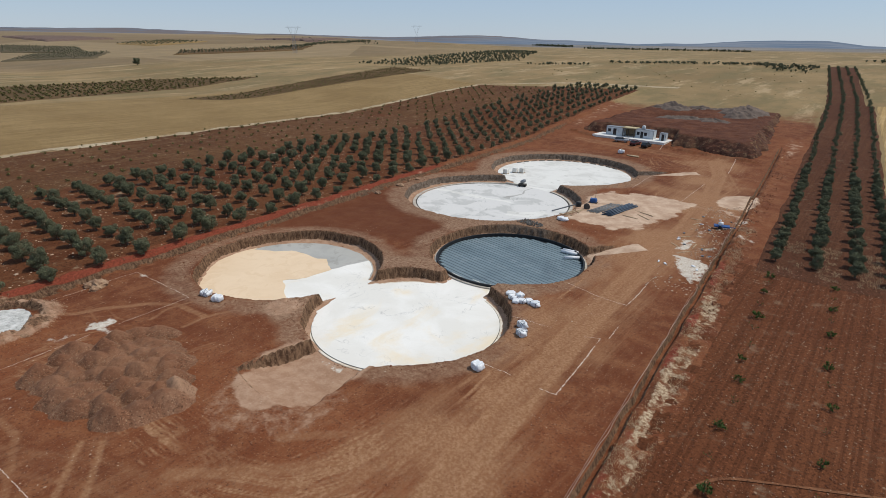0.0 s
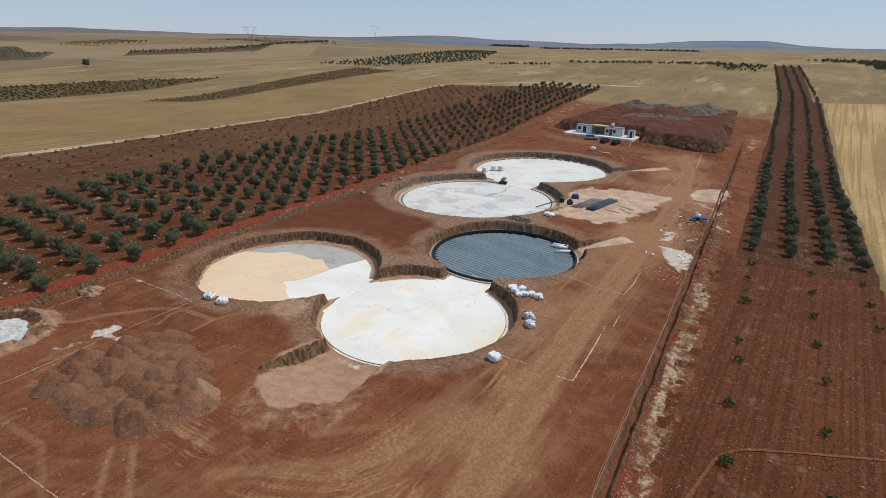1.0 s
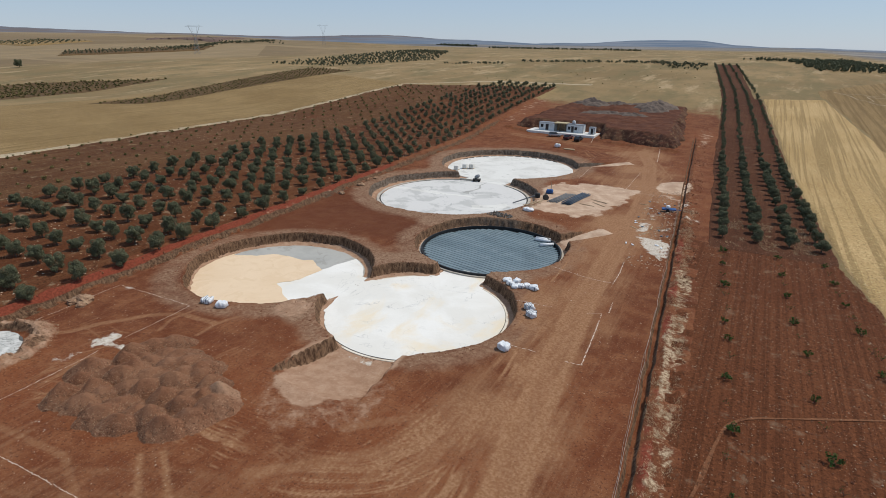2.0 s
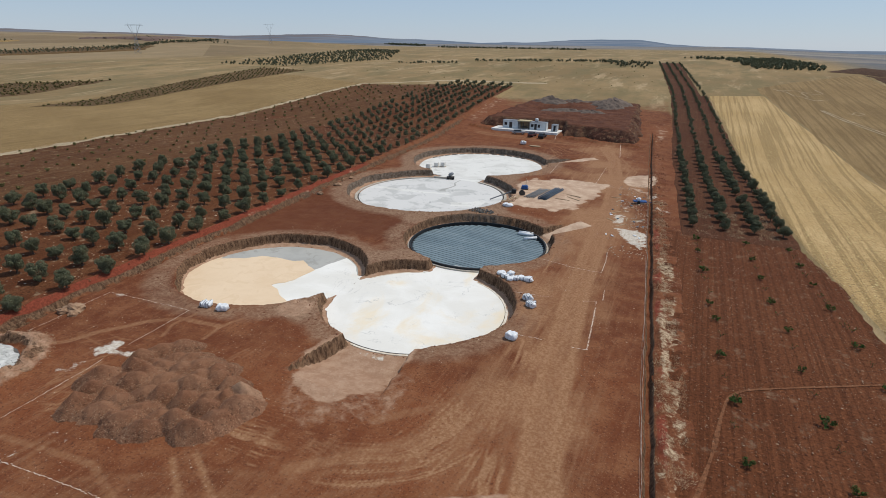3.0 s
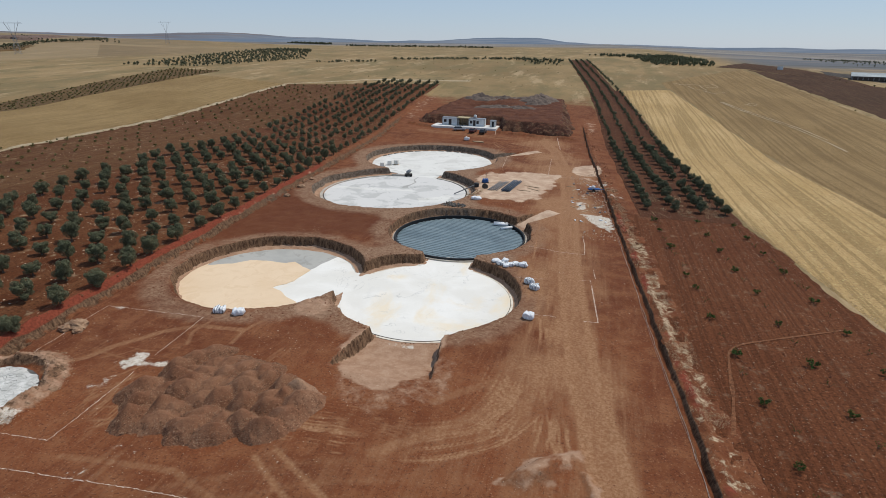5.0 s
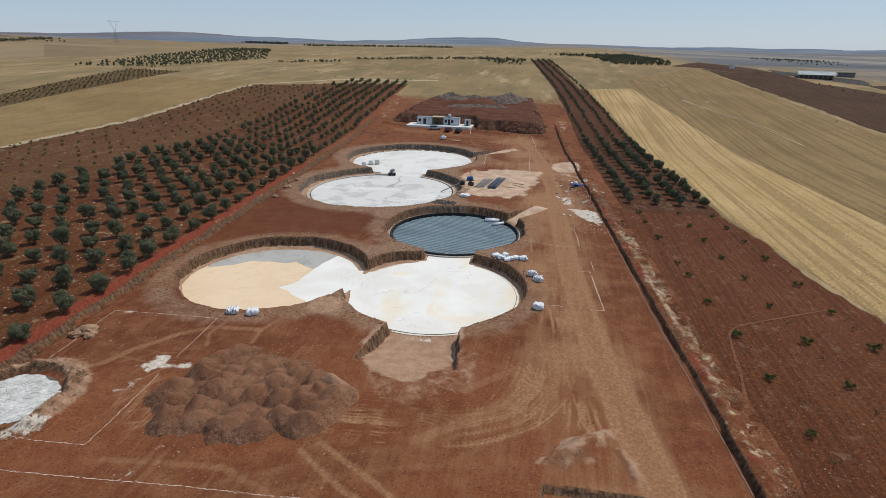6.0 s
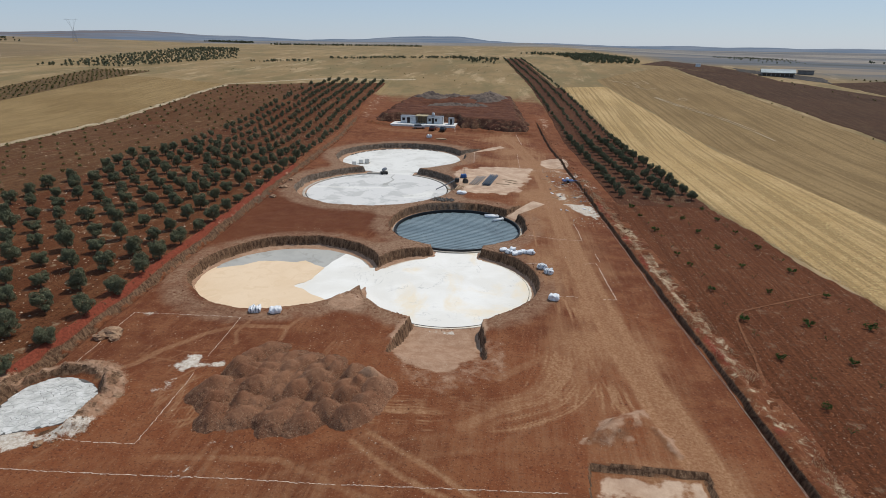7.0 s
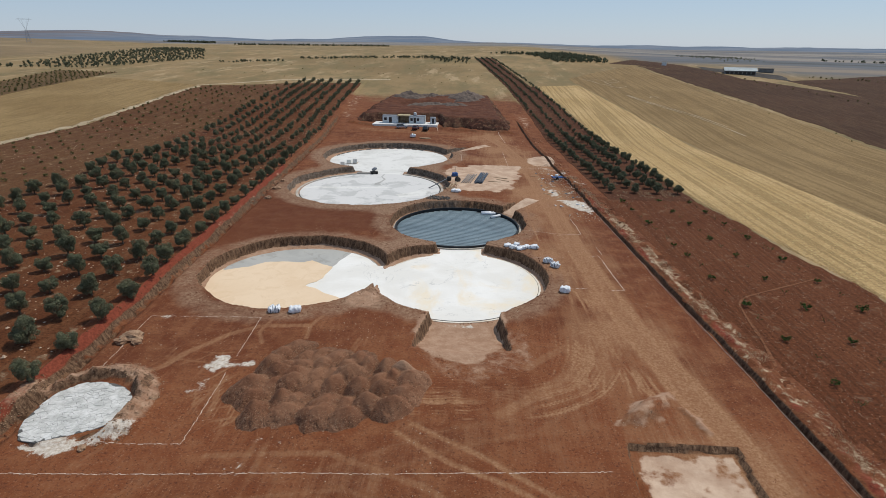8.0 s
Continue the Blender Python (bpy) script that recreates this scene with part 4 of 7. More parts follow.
def spoil_material():
    n = Nodes("heaped_subsoil_bank", 0.95, spec=0.15)
    c = n.coords()
    # flat tops red-brown, steep faces darker and speckled, split by surface slope
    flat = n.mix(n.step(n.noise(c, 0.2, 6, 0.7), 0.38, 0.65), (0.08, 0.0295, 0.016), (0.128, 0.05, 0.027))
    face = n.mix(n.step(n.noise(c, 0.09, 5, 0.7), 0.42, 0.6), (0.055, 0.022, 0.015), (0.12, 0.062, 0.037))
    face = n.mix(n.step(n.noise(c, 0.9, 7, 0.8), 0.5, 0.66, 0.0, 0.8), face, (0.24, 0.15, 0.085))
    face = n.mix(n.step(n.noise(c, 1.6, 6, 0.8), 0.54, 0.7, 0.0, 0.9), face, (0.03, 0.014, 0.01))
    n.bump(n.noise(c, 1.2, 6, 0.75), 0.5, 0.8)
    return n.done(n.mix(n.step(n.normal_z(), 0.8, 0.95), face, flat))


M_SPOIL = spoil_material()
M_ROCK = plain("limestone_rock", (0.36, 0.24, 0.15), (0.19, 0.1, 0.058), 0.95, 1.5, bump=0.05)
M_GRIT = plain("loose_grit", (0.33, 0.195, 0.12), (0.1, 0.05, 0.029), 0.95, 2.2, world_space=True)
M_CLOD = plain("soil_clod", (0.2, 0.08, 0.041), (0.115, 0.04, 0.02), 0.95, 2)
M_STONE = plain("pale_stone", (0.5, 0.4, 0.3), (0.32, 0.2, 0.13), 0.95, 2)
M_CHALK = plain("chalk_powder", (0.66, 0.56, 0.47), (0.3, 0.16, 0.1), 0.95, 2.2, world_space=True)
M_SLURRY = plain("dried_white_slurry", (0.64, 0.63, 0.6), (0.4, 0.395, 0.37), 0.85, 0.9, world_space=True)
M_CRACK = plain("damp_grey_mud", (0.13, 0.125, 0.115), (0.08, 0.075, 0.07), 0.9, 1.0, world_space=True)
M_CABIN = plain("white_sheet_steel", (0.62, 0.65, 0.66), (0.48, 0.5, 0.51), 0.5, 0.8)
M_GLASS = plain("dark_glass", (0.03, 0.035, 0.04), (0.02, 0.022, 0.025), 0.12, 1.0, spec=0.6)
M_YELLOW = plain("yellowed_roof_sheet", (0.5, 0.41, 0.24), (0.36, 0.29, 0.17), 0.7, 1.0)
M_PAVE = plain("white_paving", (0.72, 0.71, 0.68), (0.55, 0.53, 0.5), 0.85, 0.8)
M_TYRE = plain("tyre_rubber", (0.02, 0.02, 0.02), (0.012, 0.012, 0.012), 0.9, 3)
M_RIM = plain("wheel_metal", (0.45, 0.45, 0.46), (0.3, 0.3, 0.3), 0.4, 3, 0.7)
M_CAR = [plain("silver_car_paint", (0.42, 0.43, 0.45), (0.36, 0.37, 0.38), 0.3, 1, 0.4), plain("dark_red_car_paint", (0.1, 0.03, 0.03), (0.07, 0.02, 0.02), 0.3, 1),
         plain("black_car_paint", (0.03, 0.03, 0.035), (0.02, 0.02, 0.022), 0.3, 1)]
M_BLUEPIPE = plain("blue_grey_plastic_pipe", (0.075, 0.105, 0.145), (0.035, 0.05, 0.075), 0.45, 2)
M_GREYPIPE = plain("grey_plastic_pipe", (0.2, 0.21, 0.22), (0.12, 0.125, 0.13), 0.5, 2)
M_BLUE = plain("blue_tarpaulin", (0.02, 0.09, 0.28), (0.012, 0.05, 0.16), 0.5, 3)
M_TIMBER = plain("formwork_timber", (0.4, 0.3, 0.19), (0.25, 0.17, 0.1), 0.85, 4)
M_HOSE = plain("pale_hose", (0.45, 0.37, 0.32), (0.2, 0.14, 0.11), 0.6, 2)
M_GALV = plain("galvanised_steel", (0.3, 0.31, 0.33), (0.22, 0.23, 0.24), 0.5, 1, 0.5)
M_BARN = plain("barn_roof_sheet", (0.34, 0.39, 0.4), (0.2, 0.23, 0.24), 0.5, 0.1)
M_BARNWALL = plain("grey_block_wall", (0.2, 0.2, 0.2), (0.12, 0.12, 0.12), 0.9, 0.3)


def insulation_material():
    n = Nodes("blue_grey_insulation_board", 0.5, spec=0.35)
    c = n.coords()
    col = n.mix(n.random(), (0.138, 0.188, 0.212), (0.172, 0.225, 0.248))
    col = n.mix(n.step(n.noise(c, 0.5, 6, 0.7), 0.5, 0.75, 0.0, 0.6), col, (0.26, 0.3, 0.315))
    col = n.mix(n.step(n.noise(c, 0.15, 4), 0.5, 0.7, 0.0, 0.5), col, (0.08, 0.11, 0.13))
    return n.done(col)


M_BOARD = insulation_material()


# ---- tank slabs ----
def smooth_loop(pts, step=0.5, wobble=0.0, seed=1):
    """Points along a closed outline at even steps, with a ragged edge."""
    out = []
    for (ax, ay), (bx, by) in zip(pts, pts[1:] + pts[:1]):
        n = max(1, int(math.hypot(bx - ax, by - ay) / step))
        out += [(ax + (bx - ax) * k / n, ay + (by - ay) * k / n) for k in range(n)]
    if wobble:
        a = np.array(out)
        a = a + np.stack([fbm(a[:, 0], a[:, 1], 2.5, seed), fbm(a[:, 0], a[:, 1], 2.5, seed + 9)], 1) * wobble
        out = [tuple(p) for p in a]
    return out


def plate(name, pts, z0, z1, material):
    """A flat plate of any outline with thickness."""
    bm = bmesh.new()
    f = bm.faces.new([bm.verts.new((x, y, z1)) for x, y in pts])
    if f.normal.z < 0:
        f.normal_flip()
    bm.normal_update()
    if f.normal.z < 0:
        bmesh.ops.reverse_faces(bm, faces=[f])
    r = bmesh.ops.extrude_face_region(bm, geom=[f])
    bmesh.ops.translate(bm, verts=[v for v in r["geom"] if isinstance(v, bmesh.types.BMVert)], vec=(0, 0, z0 - z1))
    bmesh.ops.triangulate(bm, faces=[q for q in bm.faces if len(q.verts) > 4])
    bmesh.ops.recalc_face_normals(bm, faces=bm.faces[:])
    return bm_mesh(name, bm, material)


def arc(cx, cy, r, a0, a1, n=48):
    return [(cx + r * math.cos(radians(a0 + (a1 - a0) * k / n)), cy + r * math.sin(radians(a0 + (a1 - a0) * k / n))) for k in range(n + 1)]


def ring(name, cx, cy, r0, r1, z0, z1, material, n=128, rough=0.0, gap=None):
    """A low round kerb or wall; gap: angles in degrees left open."""
    vs, fs = [], []
    a0, a1 = (0, 360) if gap is None else (gap[1], gap[0] + 360)
    for k in range(n + 1):
        a = radians(a0 + (a1 - a0) * k / n)
        w = rough * float(vnoise(np.array([a * 9.0]), np.array([r0]), 1.0, 7)[0])
        for r, z in ((r0, z0), (r0, z1 + w), (r1, z1 + w), (r1, z0)):
            vs.append((cx + r * math.cos(a), cy + r * math.sin(a), z))
    for k in range(n):
        for j in range(3):
            a = k * 4 + j
            fs.append((a, a + 4, a + 5, a + 1))
    return mesh_of(name, vs, fs, material)


F = PIT_FLOOR
cx, cy, rs, rr = TANKS["near"]
slab = thing("tank_foundation", pose(0, 0, 0), "round white screeded tank slab with yellow stains", "slab", "tank foundations")
part("slab", plate("slab", arc(cx - 0.1, cy - 0.15, 11.6, 0, 357, 119), F - 0.1, F + 0.12, M_WHITE_SLAB), None, slab)
part("joint", ring("joint", cx - 0.1, cy - 0.15, 11.6, 11.67, F - 0.1, F + 0.09, M_STEEL_DARK), None, slab, "dark ring joint")
part("apron", ring("apron", cx - 0.1, cy - 0.15, 11.67, 11.98, F - 0.1, F + 0.06, M_APRON, rough=0.01), None, slab, "dusty outer ring of screed")
part("slab", plate("slab", smooth_loop([(-45.6, 55.0), (-36.8, 55.0), (-36.6, 59.8), (-46.0, 59.8)], 0.6, 0.3), F - 0.1, F + 0.105, M_WHITE_SLAB), None, slab)
part("slab", plate("slab", smooth_loop([(-56.5, 37.6), (-50.3, 38.2), (-52.2, 43.5), (-50.6, 49.4), (-56.0, 49.8)], 0.6, 0.3), F - 0.1, F + 0.095, M_WHITE_SLAB), None, slab)

cx, cy, rs, rr = TANKS["west"]
slab = thing("tank_foundation", pose(0, 0, 0), "round tank slab half covered by beige sand", "slab", "tank foundations")
part("slab", plate("slab", smooth_loop(arc(cx, cy, 12.75, 0, 357, 90), 0.6, 0.35), F - 0.1, F + 0.05, M_WET_SLAB), None, slab, "damp grey concrete slab")
white = arc(cx, cy, 12.7, 62, -36, 30) + [(-58.0, 37.6), (-61.5, 40.0), (-64.0, 42.5), (-62.0, 46.0), (-60.9, 48.8), (-60.4, 51.5)]
part("screed", plate("screed", smooth_loop(white, 0.5, 0.3, 4), F - 0.05, F + 0.075, M_WHITE_SLAB), None, slab, "white screed")
sand = arc(cx, cy, 12.6, -37, -193, 60) + [(-77.1, 45.8), (-74.6, 47.1), (-73.7, 47.7), (-72.0, 49.7), (-69.4, 50.2), (-65.7, 50.1), (-64.6, 50.9), (-62.8, 49.5), (-60.9, 48.6),
                                            (-61.2, 44.4), (-61.6, 42.9), (-62.9, 41.4), (-61.0, 40.4), (-59.1, 39.0)]
part("sand_layer", plate("sand_layer", smooth_loop(sand, 0.4, 0.35, 6), F - 0.05, F + 0.13, M_SAND), None, slab, "beige levelled sand layer")

cx, cy, rs, rr = TANKS["dark"]
slab = thing("tank_foundation", pose(0, 0, 0), "round tank floor of blue-grey insulation boards inside a black ring", "slab", "tank foundations")
part("base", plate("base", arc(cx, cy, 11.5, 0, 357, 119), F - 0.1, F + 0.05, M_BLACK), None, slab, "black membrane")
part("ring_wall", ring("ring_wall", cx, cy, 11.45, 11.7, F - 0.1, F + 0.62, M_BLACK), None, slab, "black upstand ring")
part("kerb", ring("kerb", cx, cy, 11.72, 12.05, F - 0.1, F + 0.3, M_RING, rough=0.03), None, slab, "pale concrete kerb")
STRIPS = 30
turn_boards = Matrix.Translation((cx, cy, F + 0.085)) @ Matrix.Rotation(radians(-11.0), 4, "Z")
for k in range(STRIPS):
    w = 22.7 / STRIPS
    v0 = -11.35 + k * w + 0.06
    v1 = v0 + w - 0.12
    half = math.sqrt(max(11.4 ** 2 - max(abs(v0), abs(v1)) ** 2, 0.3))
    cuts = [-half] + sorted(random.uniform(-half, half) for _ in range(2 if half > 5 else 0)) + [half]
    for a, b in zip(cuts, cuts[1:]):
        if b - a < 0.4:
            continue
        bm = boxed((b - a - 0.05, v1 - v0, 0.06), (0, 0, 0), 0.012)
        part("board", bm, M_BOARD, slab, m=turn_boards @ Matrix.Translation(((a + b) / 2, (v0 + v1) / 2, 0)))

cx, cy, rs, rr = TANKS["mid"]
slab = thing("tank_foundation", pose(0, 0, 0), "large round pale concrete tank slab with grey puddle stains", "slab", "tank foundations")
part("slab", plate("slab", arc(cx, cy, 16.35, 0, 357, 119), F - 0.1, F + 0.14, M_GREY_SLAB), None, slab)
part("joint", ring("joint", cx, cy, 16.35, 16.65, F - 0.1, F + 0.05, M_STEEL_DARK), None, slab, "dark ring trench")
part("kerb", ring("kerb", cx, cy, 16.65, 17.25, F - 0.1, F + 0.22, M_RING, rough=0.04, gap=(70, 112)), None, slab, "pale concrete kerb")
bm = bmesh.new()
trail = [(-63.2, 112.3), (-63.4, 109.0), (-62.2, 106.5), (-62.6, 104.0), (-63.4, 102.2), (-62.9, 100.4)]
for (ax, ay), (bx, by), w0, w1 in zip(trail, trail[1:], (.12, .18, .25, .3, .5), (.18, .25, .3, .5, .9)):
    q = [bm.verts.new((ax - w0, ay, F + 0.146)), bm.verts.new((ax + w0, ay, F + 0.146)), bm.verts.new((bx + w1, by, F + 0.146)), bm.verts.new((bx - w1, by, F + 0.146))]
    bm.faces.new(q)
part("stain", bm, M_WET_SLAB, slab, "wet grey trail")
for k, (pts, s) in enumerate([([(-80.0, 95.6), (-76, 96.6), (-71, 96.2), (-66, 97.0), (-60, 98.4), (-60.5, 99.2), (-66, 98.2), (-71, 98.4), (-76, 97.8), (-79.8, 97.2)], 31),
                              ([(-56, 90), (-51, 92), (-49.5, 96), (-52, 97), (-54, 94), (-57, 92)], 33)]):
    part("streak", plate("streak", smooth_loop(pts, 0.4, 0.8, s), F + 0.1, F + 0.1445, M_FAR_SLAB), None, slab, "white streak of laitance")

cx, cy, rs, rr = TANKS["far"]
slab = thing("tank_foundation", pose(0, 0, 0), "large round whitish concrete tank slab", "slab", "tank foundations")
part("slab", plate("slab", smooth_loop(arc(cx, cy, 17.2, 0, 357, 119), 0.8, 0.12), F + 0.0, F + 0.16, M_FAR_SLAB), None, slab)
part("slab", plate("slab", smooth_loop([(-69.5, 111.6), (-58.6, 111.6), (-58.4, 117.5), (-70.0, 117.5)], 0.6, 0.3), F - 0.1, F + 0.13, M_FAR_SLAB), None, slab)
for k in range(13):
    a = radians(62 + k * 8.5)
    part("kerb_block", boxed((1.7, 0.28, 0.16), bevel=0.03), M_STEEL_DARK, slab, "dark kerb block", m=Matrix.Translation((cx + 17.0 * math.cos(a), cy + 17.0 * math.sin(a), F + 0.23)) @ Matrix.Rotation(a + math.pi / 2, 4, "Z"))


# ---- heaps ----
def mound_mesh(name, r, h, seed, material, rings=12, sides=30, ridge=0.0, rough=0.16, grain=0.0):
    k = np.linspace(0, 1, rings) ** 0.85
    a = np.linspace(0, 2 * math.pi, sides, endpoint=False)
    vs = [(0, 0, 0)]
    K, A = np.meshgrid(k[1:], a, indexing="ij")
    rad = r * (1 + 0.18 * vnoise(np.cos(A) * 2 + seed * 7.3, np.sin(A) * 2, 1.0, seed))
    X, Y = rad * K * np.cos(A) * (1 + ridge), rad * K * np.sin(A)
    Z = h * (1 - K ** 1.5) * (1 + 0.1 * np.cos(A * 2 + seed)) + fbm(X, Y, 0.9, seed + 3, 3) * rough * (1 - K * 0.6) - 0.35 * K ** 6 + (vnoise(X, Y, 0.11, seed + 8) + vnoise(X, Y, 0.06, seed + 9)) * grain
    vs = [(0, 0, h * 0.985)] + [tuple(p) for p in np.stack([X, Y, Z], -1).reshape(-1, 3)]
    n = sides
    fs = [(0, 1 + i, 1 + (i + 1) % n) for i in range(n)]
    for j in range(rings - 2):
        for i in range(n):
            p, q = 1 + j * n + i, 1 + j * n + (i + 1) % n
            fs.append((p, p + n, q + n, q))
    return mesh_of(name, vs, fs, material, True)


def inside_poly(x, y, poly):
    c = False
    for (ax, ay), (bx, by) in zip(poly, poly[1:] + poly[:1]):
        if (ay > y) != (by > y) and x < (bx - ax) * (y - ay) / (by - ay) + ax:
            c = not c
    return c


rnd = random.Random(5)
HEAP = [(-58.9, 9.7), (-60.0, 12.2), (-59.8, 19.6), (-58.9, 21.8), (-56.9, 21.4), (-52.9, 20.0), (-46.4, 18.3), (-43.2, 17.2), (-43.0, 12.8), (-46.6, 10.3), (-50.1, 9.1), (-55.1, 9.3)]
def build_heap():
    """Some fifty tipped loads that have run into one another, paler towards the east."""
    loads = []
    for gy in range(9):
        for gx in range(12):
            x = -62.6 + gx * 2.05 + (gy % 2) * 1.0 + rnd.uniform(-0.6, 0.6)
            y = 8.6 + gy * 1.85 + rnd.uniform(-0.5, 0.5)
            if inside_poly(x, y, HEAP):
                pale = 0.75 * float(sstep(-49.0, -42.0, x)) + rnd.choice((0.0, 0.1, 0.15, 0.3, 0.55)) - 0.1
                loads.append((x, y, rnd.uniform(0.85, 2.0), rnd.uniform(1.45, 2.15), rnd.uniform(0.2, 1.4), pale))
    X, Y = np.meshgrid(np.arange(-65, -37.5, 0.1), np.arange(5.5, 26.5, 0.1))
    wx, wy = X + 0.3 * fbm(X, Y, 1.4, 101, 3), Y + 0.3 * fbm(X, Y, 1.4, 103, 3)
    total, tone, crest, weight = np.zeros_like(X), np.zeros_like(X), np.zeros_like(X), np.full_like(X, 1e-6)
    for x, y, h, r, a, shade in loads:
        u, v = (wx - x) * math.cos(a) + (wy - y) * math.sin(a), -(wx - x) * math.sin(a) + (wy - y) * math.cos(a)
        d = np.sqrt((u * 0.78) ** 2 + (v * 1.12) ** 2 + 0.02)
        z = h * (1 - (d / r) ** 1.2)
        e = np.exp(np.clip(z * 16.0, -40, 40))
        total, tone, crest, weight = total + e, tone + shade * e ** 0.6, crest + h * e ** 0.6, weight + e ** 0.6
    Z = np.log(total + 0.6) / 16.0 - 0.02
    low = sstep(0.85, 0.25, Z / np.maximum(crest / weight, 0.3))
    Z = np.where(Z > 0.0, Z + fbm(X, Y, 1.1, 105, 4) * 0.17 + (vnoise(X, Y, 0.28, 107) + vnoise(X, Y, 0.14, 108)) * 0.03 * (0.4 + low), Z)
    ground = terrain(X, Y)
    me = grid_mesh("gravel_mound", X, Y, ground + np.clip(Z, -0.3, None), M_GRAVEL)
    for name, v in (("tone", tone / weight), ("coarse", low)):
        t = me.attributes.new(name, "FLOAT", "POINT")
        t.data.foreach_set("value", np.clip(v, 0, 1).astype(np.float32).ravel())
    tagged(new("gravel_mound", me), "brown mound of crushed stone tipped load by load", "gravel mound")
    i = np.argwhere((Z > 0.0) & (X < -45.5) & (low > np.random.default_rng(8).random(Z.shape) * 1.1))
    pick = np.random.default_rng(9).integers(0, len(i), 11000)
    return [(X[a, b], Y[a, b], ground[a, b] + Z[a, b]) for a, b in i[pick]]


HEAP_STONES = build_heap()


def scatter_stones(name, spots, size, material, label, category, seed=1, flat=0.6):
    """Many loose stones as one mesh of small facetted lumps."""
    g = np.random.default_rng(seed)
    base = np.array([(1, 0, 0), (0, 1, 0), (-1, 0, 0), (0, -1, 0), (0, 0, 1), (0, 0, -0.5)], float)
    tri = np.array([(0, 1, 4), (1, 2, 4), (2, 3, 4), (3, 0, 4), (1, 0, 5), (2, 1, 5), (3, 2, 5), (0, 3, 5)])
    vs, fs = [], []
    for i, (x, y, z) in enumerate(spots):
        s = size * g.uniform(0.4, 1.0) * (1.0 if g.random() < 0.9 else 1.7)
        a = g.uniform(0, 6.28)
        c, d = math.cos(a), math.sin(a)
        p = base * g.uniform(0.65, 1.2, (6, 1)) * (s, s * g.uniform(0.6, 1), s * flat)
        p = np.stack([p[:, 0] * c - p[:, 1] * d + x, p[:, 0] * d + p[:, 1] * c + y, p[:, 2] + z], 1)
        vs.append(p), fs.append(tri + 6 * i)
    return tagged(new(name, mesh_of(name, np.concatenate(vs), np.concatenate(fs), material)), label, category, kind="stuff")


def ground_spots(n, x0, x1, y0, y1, seed, keep=lambda x, y: x > -1e9, lift=0.02):
    g = np.random.default_rng(seed)
    x, y = g.uniform(x0, x1, n), g.uniform(y0, y1, n)
    k = keep(x, y)
    x, y = x[k], y[k]
    z = terrain(x, y) + lift
    return list(zip(x, y, z))


# big spoil mound behind the cabins
def build_spoil():
    xs, ys = np.linspace(-92, -20, 190), np.linspace(168, 262, 210)
    X, Y = np.meshgrid(xs, ys)
    front = np.interp(X, [-90, -54.5, -51.5, -27], [186.2, 185.4, 178.0, 172.0])
    inset = np.minimum(np.minimum(X + 87.5 - (Y - 178) * 0.06, -27.5 - (Y - 172) * 0.06 - X), np.minimum(Y - front, 250 - Y))
    inset = inset + fbm(X, Y, 9, 91) * 1.6 + fbm(X, Y, 2.5, 95, 3) * 1.5
    top = 2.7 * sstep(-0.3, 4.4, inset)
    top += sstep(3, 8, inset) * (fbm(X, Y, 12, 97) * 0.4 + fbm(X, Y, 2.6, 99, 3) * 0.25)
    hollow = np.exp(-(((X + 66) / 12) ** 2 + ((Y - 222) / 9) ** 2))
    top -= 2.2 * hollow * sstep(3, 8, inset)
    Z = land(X, Y) * 0.55 + 1.2 + top - 1.4 * sstep(0.4, -0.6, inset)
    low = inset < -1.2
    Z = np.where(low, land(X, Y) - 0.9, np.maximum(Z, land(X, Y) - 0.9))
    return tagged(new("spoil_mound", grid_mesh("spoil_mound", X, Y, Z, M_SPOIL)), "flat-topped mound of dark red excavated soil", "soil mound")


build_spoil()
for k, (x, y, r, h, st) in enumerate([(-72, 238, 8, 3.2, 1.4), (-62, 242, 7, 2.0, 1.8), (-52, 243, 7, 2.0, 1.7), (-45, 238, 10, 3.8, 1.15), (-44, 229, 7, 3.2, 1.1), (-61, 216, 6, 1.7, 1.8), (-50, 213, 6, 1.8, 1.7)]):
    g = thing("rock_heap", pose(x, y, 0), "grey-brown heap of crushed rock on the soil mound", "rock heap", "rock heaps on the soil mound")
    z = float(land(x, y)) * 0.55 + 3.1
    part("rock_mound", mound_mesh("rock_mound", r, h, 20 + k, M_GRAVEL_GREY, 22, 60, 0.0, 1.0), None, g, m=pose(0, 0, z - 0.6, 0, 0, (k % 3) * 14 - 14) @ Matrix.Diagonal((st, 1, 1, 1)))

# loose rocks
def rock(x, y, s, seed, label="weathered limestone boulder on bare soil"):
    bm = bmesh.new()
    bmesh.ops.create_icosphere(bm, subdivisions=3, radius=1.0)
    for v in bm.verts:
        n = noise.fractal(v.co * 1.3 + Vector((seed * 3.1, 0, 0)), 0.7, 2.0, 3)
        v.co *= 1 + 0.4 * n
        v.co.z *= 0.65
    ob = new("boulder", bm_mesh("boulder", bm, M_ROCK))
    ob.matrix_basis = Matrix.Translation((x, y, at_ground(x, y) + 0.25 * s)) @ Matrix.Rotation(seed, 4, "Z") @ Matrix.Diagonal((s * 1.3, s, s, 1))
    return tagged(ob, label, "boulder", "boulders on the site")


for k, (x, y, s) in enumerate([(-76.6, 22.3, 0.9), (-77.3, 21.7, 0.7), (-75.8, 21.6, 0.5), (-77.0, 23.1, 0.55), (-68.2, 11.6, 0.35), (-70.4, 5.0, 0.3), (-82.5, 80, 0.6), (-83.5, 88, 0.7), (-84.5, 95, 0.5)]):
    rock(x, y, s, k)


